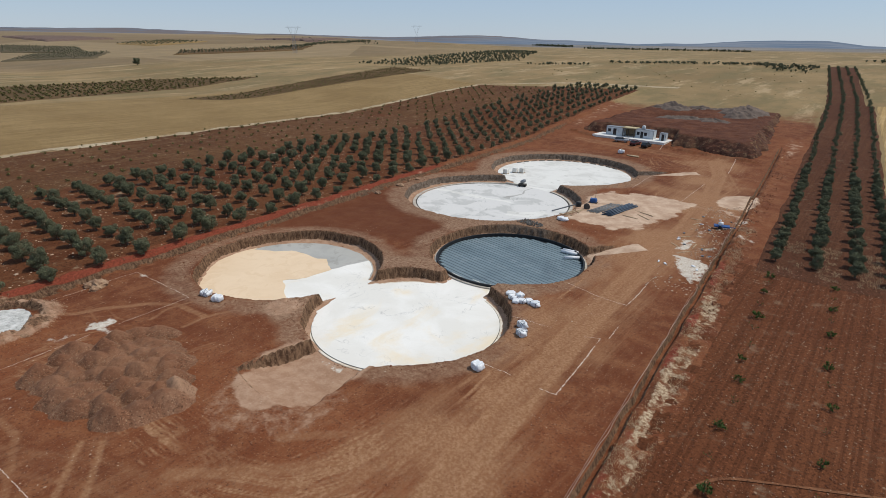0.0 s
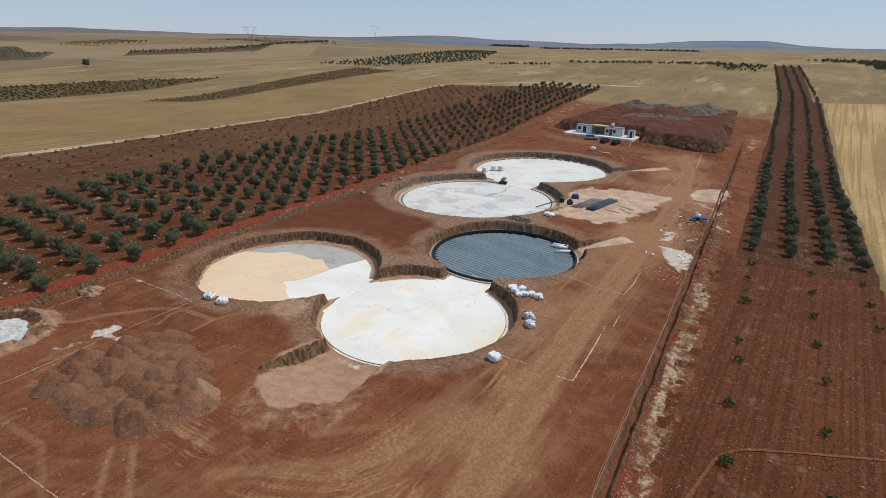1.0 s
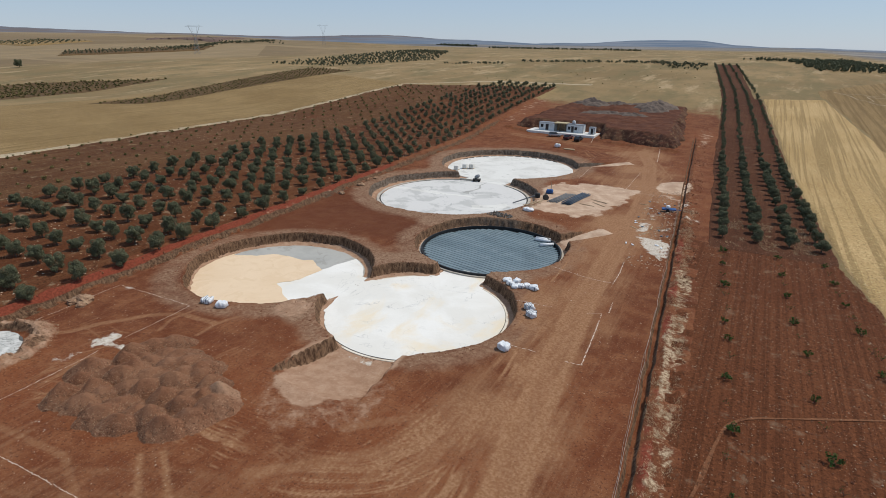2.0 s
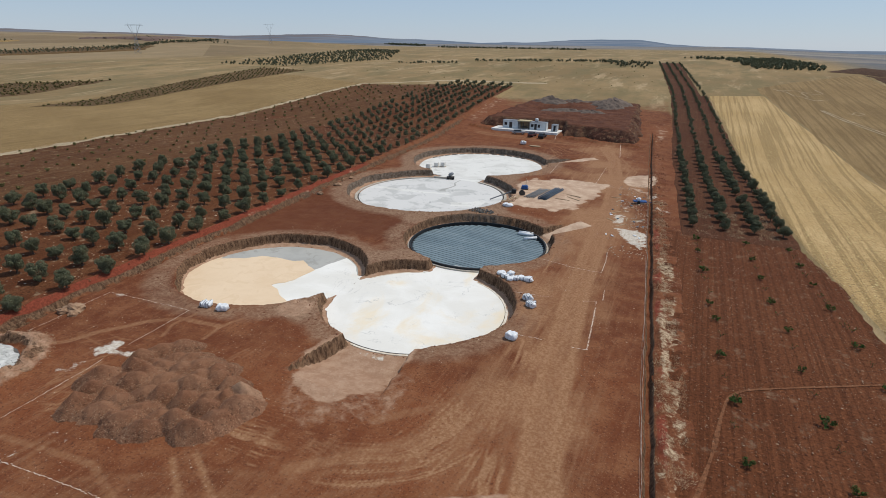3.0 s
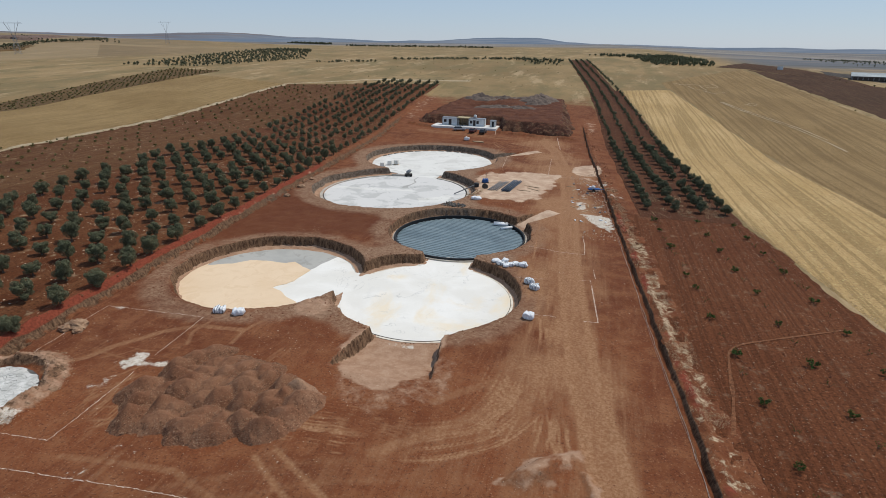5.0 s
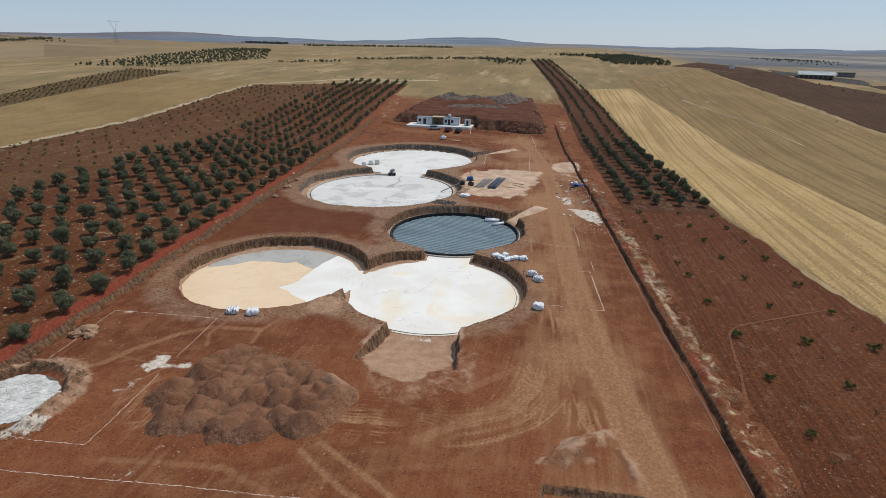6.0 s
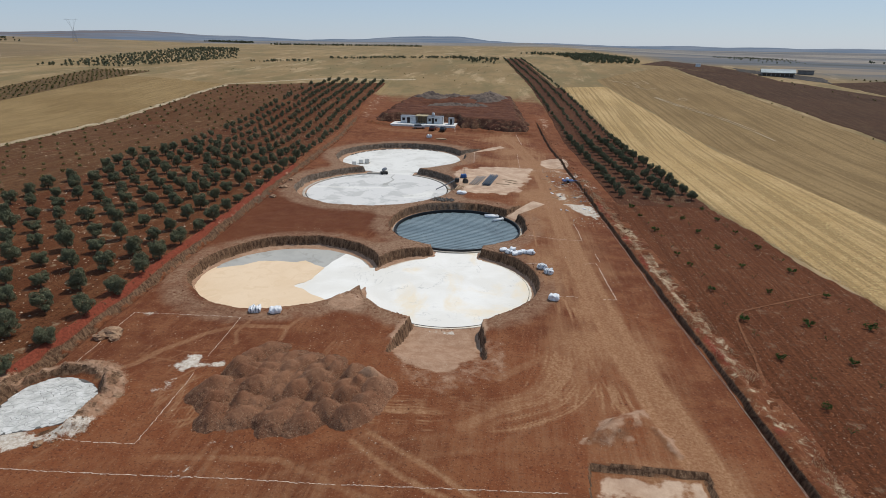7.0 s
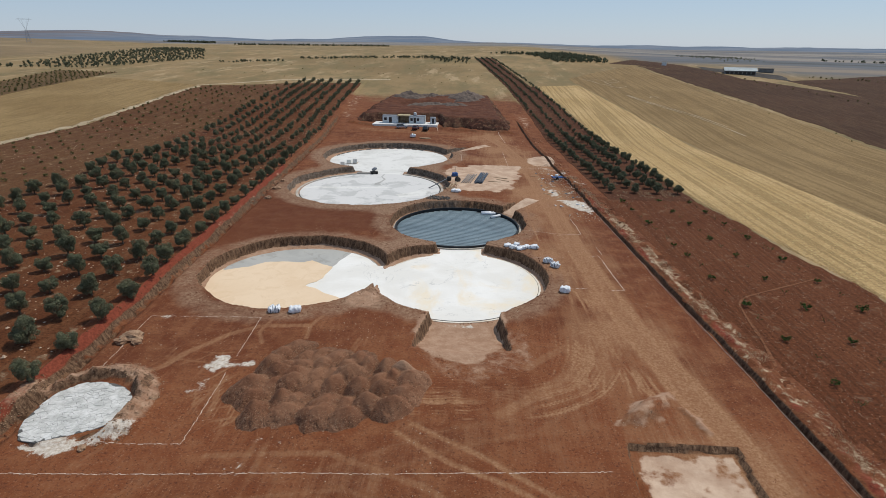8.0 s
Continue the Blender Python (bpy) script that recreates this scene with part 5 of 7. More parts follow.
# ---- slurry pool with cracked crust ----
def clip(poly, px, py, nx, ny):
    """Keeps the part of a polygon on the side of the line away from (nx, ny)."""
    out = []
    for (ax, ay), (bx, by) in zip(poly, poly[1:] + poly[:1]):
        da, db = (ax - px) * nx + (ay - py) * ny, (bx - px) * nx + (by - py) * ny
        if da <= 0:
            out.append((ax, ay))
        if (da < 0 < db) or (db < 0 < da):
            k = da / (da - db)
            out.append((ax + (bx - ax) * k, ay + (by - ay) * k))
    return out


def rounded(pts, times=2):
    for _ in range(times):
        out = []
        for (ax, ay), (bx, by) in zip(pts, pts[1:] + pts[:1]):
            out += [(ax * 0.75 + bx * 0.25, ay * 0.75 + by * 0.25), (ax * 0.25 + bx * 0.75, ay * 0.25 + by * 0.75)]
        pts = out
    return pts


POOL = rounded([(-75.9, 4.9), (-77.6, 7.2), (-78.0, 9.6), (-77.8, 12.2), (-76.6, 13.8), (-74.0, 14.1), (-71.2, 13.0), (-69.5, 10.9), (-69.3, 8.8), (-71.6, 6.7)], 1)


def build_pool():
    g = random.Random(8)
    pool = thing("slurry_pool", pose(0, 0, 0), "dried white slurry pool with cracked crust inside an earth bank", "pool")
    z = 0.06
    part("bed", plate("bed", smooth_loop(POOL, 0.5, 0.12, 3), z - 0.6, z, M_CRACK), None, pool, "dark damp mud in the cracks")
    seeds = [(g.uniform(-80, -68), g.uniform(3.5, 15.5)) for _ in range(760)]
    for i, (sx, sy) in enumerate(seeds):
        if not inside_poly(sx, sy, POOL):
            continue
        cell = [(sx - 3, sy - 3), (sx + 3, sy - 3), (sx + 3, sy + 3), (sx - 3, sy + 3)]
        for qx, qy in sorted(seeds, key=lambda q: (q[0] - sx) ** 2 + (q[1] - sy) ** 2)[1:16]:
            dx, dy = qx - sx, qy - sy
            L = math.hypot(dx, dy)
            gap = g.uniform(0.004, 0.02)
            cell = clip(cell, (sx + qx) / 2 - dx / L * gap, (sy + qy) / 2 - dy / L * gap, dx, dy)
        for (ax, ay), (bx, by) in zip(POOL, POOL[1:] + POOL[:1]):
            cell = clip(cell, ax, ay, -(by - ay), bx - ax)
            if len(cell) < 3:
                break
        if len(cell) >= 3:
            part("crust_plate", plate("crust_plate", cell, z - 0.05, z + 0.02 + g.uniform(0, 0.03), M_SLURRY), None, pool)


build_pool()


# ---- bulk bags ----
def loft_bag(L, W, Hh, seed, k0=0.0, k1=1.0, grow=1.0, n=14, sides=20):
    vs, fs = [], []
    for i in range(n + 1):
        s = k0 + (k1 - k0) * i / n
        x = (s - 0.5) * L
        e = (1 - abs(2 * s - 1) ** 5) ** 0.5 if 0 < s < 1 else 0.08
        e = max(e, 0.35)
        for k in range(sides):
            a = 2 * math.pi * k / sides
            c, d = math.cos(a), math.sin(a)
            y = math.copysign(abs(c) ** 0.4, c) * W / 2 * e * grow
            z = (math.copysign(abs(d) ** 0.45, d) * 0.5 * e * grow + 0.5) * Hh
            q = noise.noise(Vector((x * 2.6 + seed * 5, y * 2.6, z * 2.6))) * 0.32
            vs.append((x + q * 0.5, y * (1 + q), max(z * (1 + q), -0.02)))
    for i in range(n):
        for k in range(sides):
            a, b = i * sides + k, i * sides + (k + 1) % sides
            fs.append((a, b, b + sides, a + sides))
    fs += [tuple(range(sides - 1, -1, -1)), tuple(range(n * sides, (n + 1) * sides))]
    return vs, fs


def bulk_bag(x, y, turn, L=1.9, W=1.35, Hh=1.0, straps=0, seed=0, label="white woven bulk bag lying on red soil", dz=0.0):
    L, W, Hh = L * 0.8, W * 0.8, Hh * 0.8
    b = thing("bulk_bag", pose(x, y, at_ground(x, y) - 0.03 + dz, 0, 0, turn), label, "bulk bag", "bulk bags beside the pits")
    part("bag", mesh_of("bag", *loft_bag(L, W, Hh, seed), M_BAG, True), None, b)
    for k in range(straps):
        s = 0.2 + 0.6 * k / max(straps - 1, 1)
        part("strap", mesh_of("strap", *loft_bag(L, W, Hh, seed, s - 0.022, s + 0.022, 1.02, 2), M_STRAP), None, b, "dark grey strap")
    return b


bulk_bag(-63.3, 30.1, 20, 1.9, 1.35, 0.9, 4, 1, "striped white bulk bag at the rim of a tank pit")
bulk_bag(-60.7, 30.2, 35, 1.9, 1.35, 0.95, 0, 2, "white bulk bag at the rim of a tank pit")
bulk_bag(-26.5, 38.8, -12, 1.75, 1.3, 1.0, 0, 3, "white bulk bag with folded top on red soil")
bulk_bag(-26.7, 47.6, -25, 1.8, 1.25, 0.95, 5, 4, "striped white bulk bag beside another one")
bulk_bag(-27.6, 49.3, -20, 1.8, 1.25, 0.95, 5, 5, "striped white bulk bag on red soil")
for k, (x, y, a, L) in enumerate([(-33.4, 55.9, 20, 1.8), (-32.6, 55.0, -30, 1.7), (-32.0, 55.9, 60, 1.7), (-31.1, 54.7, 10, 1.9), (-30.2, 55.3, -35, 1.8), (-29.2, 54.9, -15, 2.2), (-31.6, 54.3, 100, 1.5)]):
    bulk_bag(x, y, a, L * 0.85, 1.1, 0.62 + 0.08 * (k % 3), 2 if k % 2 else 0, 10 + k, "crumpled white bulk bag in a pile of bags")


# ---- chalk lines ----
def chalk_line(pts, width=0.16, seed=1):
    g = np.random.default_rng(seed)
    quads = []
    for (ax, ay), (bx, by) in zip(pts, pts[1:]):
        L = math.hypot(bx - ax, by - ay)
        n = max(2, int(L / 0.22))
        for k in range(n):
            if g.random() < 0.07:
                continue
            t0, t1 = k / n, (k + 1.02) / n
            w0, w1 = width * g.uniform(0.16, 0.5), width * g.uniform(0.16, 0.5)
            nx, ny = -(by - ay) / L, (bx - ax) / L
            j = g.normal(0, 0.025)
            p = [(ax + (bx - ax) * t + nx * (s * w + j), ay + (by - ay) * t + ny * (s * w + j)) for t, s, w in ((t0, -0.5, w0), (t1, -0.5, w1), (t1, 0.5, w1), (t0, 0.5, w0))]
            quads.append(p)
    q = np.array(quads)
    z = terrain(q[..., 0], q[..., 1]) + 0.018
    me = quads_mesh("chalk_line", np.concatenate([q, z[..., None]], -1), M_CHALK)
    return tagged(new("chalk_line", me), "broken white chalk setting-out line on red soil", "chalk line", "chalk lines", "structure")


for k, (w, pts) in enumerate([
    (0.2, [(-77.6, 27.7), (-64.3, 28.3), (-63.6, 19.5)]), (0.2, [(-63.4, 16.5), (-62.7, 6.2), (-73.1, 5.5)]), (0.2, [(-92, 1.2), (-75.1, 1.9), (-57.8, 3.1), (-50, 3.8), (-33.6, 5.0), (-27.5, 5.5)]),
    (0.2, [(-77.6, 27.7), (-77.0, 21.5), (-76.5, 16.8)]), (0.2, [(-29.4, 64.2), (-25.0, 63.2), (-20.5, 62.6)]), (0.3, [(-20.4, 62.5), (-20.5, 67), (-20.9, 71.6)]), (0.25, [(-19.0, 56.5), (-18.7, 53.2)]),
    (0.36, [(-18.3, 40.05), (-18.8, 46), (-19.4, 52.6)]), (0.26, [(-26.4, 40.1), (-23.3, 40.1)]), (0.24, [(-20.1, 40.0), (-18.3, 40.05)]), (0.18, [(-30, 50.8), (-24.9, 51.3)]), (0.18, [(-21.0, 51.8), (-19.4, 52.6)]),
    (0.5, [(-54.4, 178), (-53.4, 171.1)]), (0.4, [(-31.8, 169.5), (-29.8, 153.4)]), (0.3, [(-44.3, 142.6), (-43.1, 122.6)]), (0.25, [(-31.3, 137.5), (-30.5, 116.4)]),
]):
    chalk_line(pts, w, k)


# ---- hoses along the ditch ----
for off, thick, seed, lab in ((-0.45, 0.02, 3, "pale hose along the lip of a ditch"), (-0.58, 0.012, 13, "thin pale cable beside a hose and a ditch")):
    ys = np.arange(-30, 112, 0.8)
    xs = fence_x(ys) + 0.35 + off + 0.14 * vnoise(ys, ys * 0, 6, seed) + 0.07 * vnoise(ys, ys * 0, 2, seed + 5)
    zs = np.maximum(terrain(xs, ys), -0.12) + 0.05
    tagged(new("hose", mesh_of("hose", *tube(list(zip(xs, ys, zs)), thick, 6), M_HOSE, True)), lab, "hose")


# ---- pipe yard ----
def yard():
    g = random.Random(3)
    for k in range(17):
        x0 = -42.4 + k * 0.4 if k < 6 else -39.3 + (k - 6) * 0.17
        L = 9.6 if k >= 6 else 8.6
        r = 0.08 if k < 6 else 0.13
        a, b = (x0, 97.8 + g.uniform(-.3, .3)), (x0 + 1.45 + g.uniform(-.1, .1), 97.8 + L + g.uniform(-.4, .4))
        z = 0.28 if k < 6 or k % 3 else 0.5
        p = [(a[0], a[1], at_ground(*a) + z - 0.12), ((a[0] + b[0]) / 2, (a[1] + b[1]) / 2, at_ground((a[0] + b[0]) / 2, (a[1] + b[1]) / 2) + z - 0.1), (b[0], b[1], at_ground(*b) + z - 0.12)]
        pipe = new("pipe", mesh_of("pipe", *tube(p, r, 10), M_GREYPIPE if k < 6 else M_BLUEPIPE, True))
        tagged(pipe, "grey plastic pipe on the pale apron" if k < 6 else "blue-grey plastic pipe in a stack on the apron", "pipe", "pipes on the apron")
    for k, (x, y, L, w, a) in enumerate([(-45.6, 95.4, 4, 0.3, 80), (-45.0, 95.2, 4.2, 0.25, 84), (-44.3, 95.6, 3.6, 0.3, 78), (-43.6, 97.2, 3.0, 0.3, 95), (-46.2, 99.0, 3, 0.25, 20), (-44.6, 93.0, 2.6, 0.3, 10), (-33.5, 104, 4.5, 0.25, -20),
                                         (-32.6, 101.5, 3.6, 0.22, -35), (-34.6, 99.8, 3.2, 0.25, -10)] ):
        pl = new("plank", bm_mesh("plank", boxed((L, w, 0.07), bevel=0.01), M_TIMBER))
        pl.matrix_basis = pose(x, y, at_ground(x, y) + 0.07, 0, 0, a)
        tagged(pl, "weathered formwork plank lying on the ground", "plank", "planks on the apron")
    # covered machine
    m = thing("generator", pose(-44.3, 104.6, at_ground(-44.3, 104.6), 0, 0, 12), "small site generator under a blue tarpaulin", "generator")
    part("cover", mesh_of("cover", *loft_bag(1.5, 1.0, 0.95, 40), M_BLUE, True), None, m, "blue tarpaulin")
    part("skid", boxed((1.7, 0.95, 0.2), (0, 0, 0.1), 0.03), M_STEEL_DARK, m)
    part("mast", mesh_of("mast", *tube([(0.2, 0.9, 0), (0.2, 0.9, 2.3)], 0.06, 6), M_TIMBER), None, m)
    d = thing("cable_drum", pose(-43.4, 99.6, at_ground(-43.4, 99.6) + 0.45, 90, 0, 30), "dark wooden cable drum lying on the apron", "cable drum")
    for z in (-0.35, 0.35):
        part("flange", mesh_of("flange", *tube([(0, 0, z - 0.04), (0, 0, z + 0.04)], 0.6, 16), M_STEEL_DARK), None, d)
    part("core", mesh_of("core", *tube([(0, 0, -0.35), (0, 0, 0.35)], 0.32, 14), M_BLACK), None, d)
    q = new("plastic_sheet", mesh_of("plastic_sheet", *loft_bag(2.2, 1.3, 0.6, 50), M_BAG, True))
    q.matrix_basis = pose(-43.4, 89.4, at_ground(-43.4, 89.4), 0, 0, -10)
    tagged(q, "crumpled white plastic sheet on red soil", "plastic sheet")
    # beam leaning over the kerb of the middle tank
    b = new("beam", mesh_of("beam", *tube([(-50.2, 98.0, F + 0.35), (-45.8, 101.0, 0.35)], 0.14, 6), M_GREYPIPE))
    tagged(b, "grey beam leaning from the pit rim to the slab", "beam")
    d = thing("drum", pose(-45.5, 100.3, at_ground(-45.5, 100.3)), "black plastic drum at the pit rim", "drum")
    part("body", mesh_of("body", *tube([(0, 0, 0), (0, 0, 0.1), (0, 0, 0.8), (0, 0, 0.95)], [0.5, 0.56, 0.56, 0.48], 16), M_BLACK, True), None, d)
    part("lid", mesh_of("lid", *tube([(0, 0, 0.95), (0, 0, 1.0)], 0.4, 16), M_STEEL_DARK), None, d)
    # rolls on the dark floor
    for k, (x, y, a, L) in enumerate([(-36.2, 78.4, 5, 2.9), (-34.9, 76.6, 38, 2.4), (-36.4, 79.1, 4, 2.6)]):
        rl = thing("foil_roll", pose(x, y, F + 0.37, 0, 0, a), "white foil roll lying on insulation boards", "foil roll", "foil rolls")
        part("wrap", mesh_of("wrap", *tube([(-L / 2, 0, 0), (L / 2, 0, 0)], 0.26, 14), M_BAG, True), None, rl)
        part("core", mesh_of("core", *tube([(-L / 2 - 0.06, 0, 0), (L / 2 + 0.06, 0, 0)], 0.08, 10), M_TIMBER, True), None, rl)
    # block pallets on the far slab
    for k, (x, y, a) in enumerate([(-76.5, 121.2, 8), (-75.4, 124.0, 12), (-73.8, 125.0, 5)]):
        p = thing("block_pallet", pose(x, y, F + 0.16, 0, 0, a), "pallet of grey concrete blocks on the slab", "block pallet", "block pallets")
        part("pallet", boxed((1.3, 1.3, 0.14), (0, 0, 0.08), 0.02), M_TIMBER, p)
        for i in range(3):
            part("block_layer", boxed((1.2 - 0.04 * i, 1.2, 0.36), (0.01 * i, 0, 0.34 + 0.37 * i), 0.03), M_FAR_SLAB, p)
    m = thing("concrete_mixer", pose(-66.0, 112.4, F + 0.13, 0, 0, 20), "small grey mixing machine between two tank slabs", "mixer")
    part("frame", boxed((1.9, 1.2, 0.5), (0, 0, 0.4), 0.04), M_STEEL_DARK, m)
    part("drum", mesh_of("drum", *tube([(-0.5, 0, 0.9), (-0.2, 0, 1.1), (0.4, 0, 1.4), (0.7, 0, 1.6)], [0.26, 0.42, 0.42, 0.24], 14), M_GALV, True), None, m)
    for sx in (-0.6, 0.6):
        part("wheel", mesh_of("wheel", *tube([(sx, -0.75, 0.3), (sx, -0.6, 0.3)], 0.3, 14), M_TYRE), None, m)
    w = new("wall_stub", bm_mesh("wall_stub", boxed((4.2, 0.35, 0.5), bevel=0.03), M_RING))
    w.matrix_basis = pose(-68.3, 112.0, F + 0.32, 0, 0, 4)
    tagged(w, "low grey concrete wall stub between the slabs", "wall stub")


yard()


# ---- trees ----
def leaf_cloud(centres, radii, count, size, seed, flat=0.45, squash=1.0, inner=0.35):
    """Quads of small leaf sprays over a set of lumps."""
    g = np.random.default_rng(seed)
    C, R = np.asarray(centres, float), np.asarray(radii, float)
    pick = g.choice(len(C), count, p=R ** 2 / (R ** 2).sum())
    d = g.normal(size=(count, 3))
    d /= np.linalg.norm(d, axis=1)[:, None]
    rad = R[pick] * (1 - inner * g.random(count) ** 2)
    P = C[pick] + d * rad[:, None] * (1, 1, squash)
    P[:, 2] = np.maximum(P[:, 2], 0.12)
    t = np.cross(d, g.normal(size=(count, 3)))
    t /= np.linalg.norm(t, axis=1)[:, None]
    b = np.cross(t, d + g.normal(size=(count, 3)) * 0.7)
    b /= np.linalg.norm(b, axis=1)[:, None]
    s = size * g.uniform(0.6, 1.3, count)[:, None]
    return np.stack([P - t * s, P - b * s * flat, P + t * s, P + b * s * flat], 1)


def olive_parts(seed, leaves):
    g = random.Random(seed)
    cen, rad = [], []
    for k in range(22):
        a, r = g.uniform(0, 6.28), g.uniform(0.45, 1.0)
        z = g.uniform(0.7, 2.55)
        w = 1.12 * math.sqrt(max(0.08, 1 - ((z - 1.5) / 1.25) ** 2))
        cen.append((math.cos(a) * r * w, math.sin(a) * r * w, z))
        rad.append(g.uniform(0.24, 0.5))
    cen.append((0, 0, 1.5)), rad.append(0.95)
    crown = quads_mesh("crown", leaf_cloud(cen, rad, leaves, 0.068, seed, 0.45), M_OLIVE)
    vs, fs = tube([(0, 0, -0.15), (0.03, 0, 0.35), (0.0, 0.04, 0.9)], [0.17, 0.12, 0.1], 8)
    for k in range(4):
        a = k * 1.57 + g.uniform(-0.4, 0.4)
        p = [(0, 0, 0.6), (math.cos(a) * 0.35, math.sin(a) * 0.35, 1.15), (math.cos(a) * 0.75, math.sin(a) * 0.75, 1.9)]
        v2, f2 = tube(p, [0.08, 0.055, 0.02], 6)
        fs += [tuple(i + len(vs) for i in f) for f in f2]
        vs += v2
    return crown, mesh_of("trunk", vs, fs, M_BARK)


OLIVES = [olive_parts(100 + k, 9500) for k in range(6)]


def orchard_edge(y):
    """The western limit of the grown trees; tiny saplings stand beyond it."""
    return -79 - 0.095 * y - 5 * np.interp(y, [0, 60, 160, 290], [8.7, 8.4, 7.5, 6.6])


def orchard_spots():
    """The planting grid of the orchard, with gaps and uneven growth."""
    g = random.Random(11)
    out = []
    for r in range(-8, 45):
        for c in range(0, 10):
            y = 24.5 + 5.93 * r - 0.02 * c
            x = -79.0 - 5.0 * c - 0.095 * y
            if r > 40 and c > 12 - (r - 38):
                continue
            if g.random() < 0.035:
                continue
            s = g.uniform(0.86, 1.14) * (0.86 if c == 0 and g.random() < 0.5 else 1)
            if x < orchard_edge(y) + g.uniform(-1.5, 1.5):
                continue
            out.append((x + g.gauss(0, 0.22), y + g.gauss(0, 0.25), s))
    return out


def strip_spots():
    g = random.Random(12)
    out = []
    for row, (x0, y0) in enumerate([(-8.5, 92.3), (-3.6, 92.3), (1.3, 92.3), (5.7, 92.0)]):
        y = y0
        while y < 470:
            if y < 300:
                x = x0 - 0.075 * (y - 90) - 0.0
            else:
                x = x0 - 15.75 - 0.115 * (y - 300)
            if g.random() > 0.03:
                out.append((x + g.gauss(0, 0.2), y, g.uniform(0.72, 0.98)))
            y += 4.75 + g.uniform(-0.35, 0.35)
    return out


def plant(x, y, s, k, label, group):
    t = thing("olive_tree", Matrix.Translation((x, y, float(land(x, y)) + 0.05)) @ Matrix.Rotation(k * 2.399, 4, "Z") @ Matrix.Diagonal((s, s, s * (0.9 + 0.2 * ((k * 7) % 5) / 5), 1)), label, "tree", group)
    crown, trunk = OLIVES[k % 6]
    part("trunk", trunk, None, t)
    part("crown", crown, None, t)


def far_trees(name, spots, label, category, leaves=26, size=0.42, seed=1, material=None, height=1.0, lift=0.0):
    """A stand of distant trees as one mesh: each a bunch of leaf sprays on a stem."""
    g = np.random.default_rng(seed)
    protos = []
    for k in range(8):
        gg = random.Random(seed * 31 + k)
        cen = [(gg.uniform(-.75, .75), gg.uniform(-.75, .75), gg.uniform(0.8, 2.3) * height) for _ in range(7)] + [(0, 0, 1.4 * height)]
        protos.append(leaf_cloud(cen, [0.6] * 7 + [0.9], leaves, size, seed + k, 0.6))
    out = []
    for i, (x, y, s) in enumerate(spots):
        a = g.uniform(0, 6.28)
        c, d = math.cos(a), math.sin(a)
        q = protos[i % 8] * s
        q = np.stack([q[..., 0] * c - q[..., 1] * d + x, q[..., 0] * d + q[..., 1] * c + y, q[..., 2] + float(land(x, y)) + lift], -1)
        out.append(q)
    return tagged(new(name, quads_mesh(name, np.concatenate(out), material or M_OLIVE)), label, category, kind="stuff")


orch = orchard_spots()
near_orch = [s for s in orch if s[1] < 122]
far_orch = [s for s in orch if s[1] >= 122]
for k, (x, y, s) in enumerate(near_orch):
    plant(x, y, s, k, "grey-green olive tree on red orchard soil", "olive trees of the orchard")
strip = strip_spots()
near_strip = [s for s in strip if s[1] < 165]
for k, (x, y, s) in enumerate(near_strip):
    plant(x, y, s, k + 3, "bushy grey-green olive tree in a strip row", "olive trees of the strip")
far_trees("olive_trees", [(x, y, s * 0.86) for x, y, s in far_orch], "grey-green olive trees in the far part of the orchard", "trees", 620, 0.17, 3)
far_trees("olive_trees", [(x, y, s * 0.74) for x, y, s in strip if y >= 165], "grey-green olive trees in long rows", "trees", 360, 0.2, 5)


# ---- saplings of the tilled strip ----
def sapling_mesh(seed, n_branches, leaves, size):
    g = random.Random(seed)
    quads = []
    vs, fs = [], []
    for k in range(n_branches):
        a = k * 6.28 / n_branches + g.uniform(-0.5, 0.5)
        l = g.uniform(0.45, 0.85)
        tip = (math.cos(a) * l, math.sin(a) * l, g.uniform(0.35, 0.9))
        v2, f2 = tube([(0, 0, -0.05), (tip[0] * 0.4, tip[1] * 0.4, tip[2] * 0.65), tip], [0.03, 0.022, 0.01], 5)
        fs += [tuple(i + len(vs) for i in f) for f in f2]
        vs += v2
        quads.append(leaf_cloud([tip, (tip[0] * 0.65, tip[1] * 0.65, tip[2] * 0.8)], [0.28, 0.22], leaves, size, seed * 10 + k, 0.7))
    return quads_mesh("foliage", np.concatenate(quads), M_SHRUB), mesh_of("stem", vs, fs, M_BARK)


SAPS = [sapling_mesh(60 + k, 6 + k % 3, 26, 0.13) for k in range(5)]
THIN = [sapling_mesh(80 + k, 3, 9, 0.1) for k in range(3)]
SAP_SPOTS = [(-8.1, 84.5), (-7.8, 78.2), (-7.0, 69.6), (-6.1, 57.8), (-5.4, 53.4), (-5.1, 44.8), (-4.0, 36.2), (-3.4, 27.5), (-3.0, 19.0), (-0.6, 85.2), (-0.1, 77.6), (0.5, 69.9), (1.1, 61.7), (2.1, 53.9), (2.4, 44.9),
             (3.3, 36.0), (3.8, 27.5), (6.2, 77.7), (7.0, 70.3), (7.8, 62.6), (8.7, 53.0), (9.5, 44.7), (10.1, 35.9), (4.6, 19.0), (11.0, 27.5), (5.6, 84.8)]
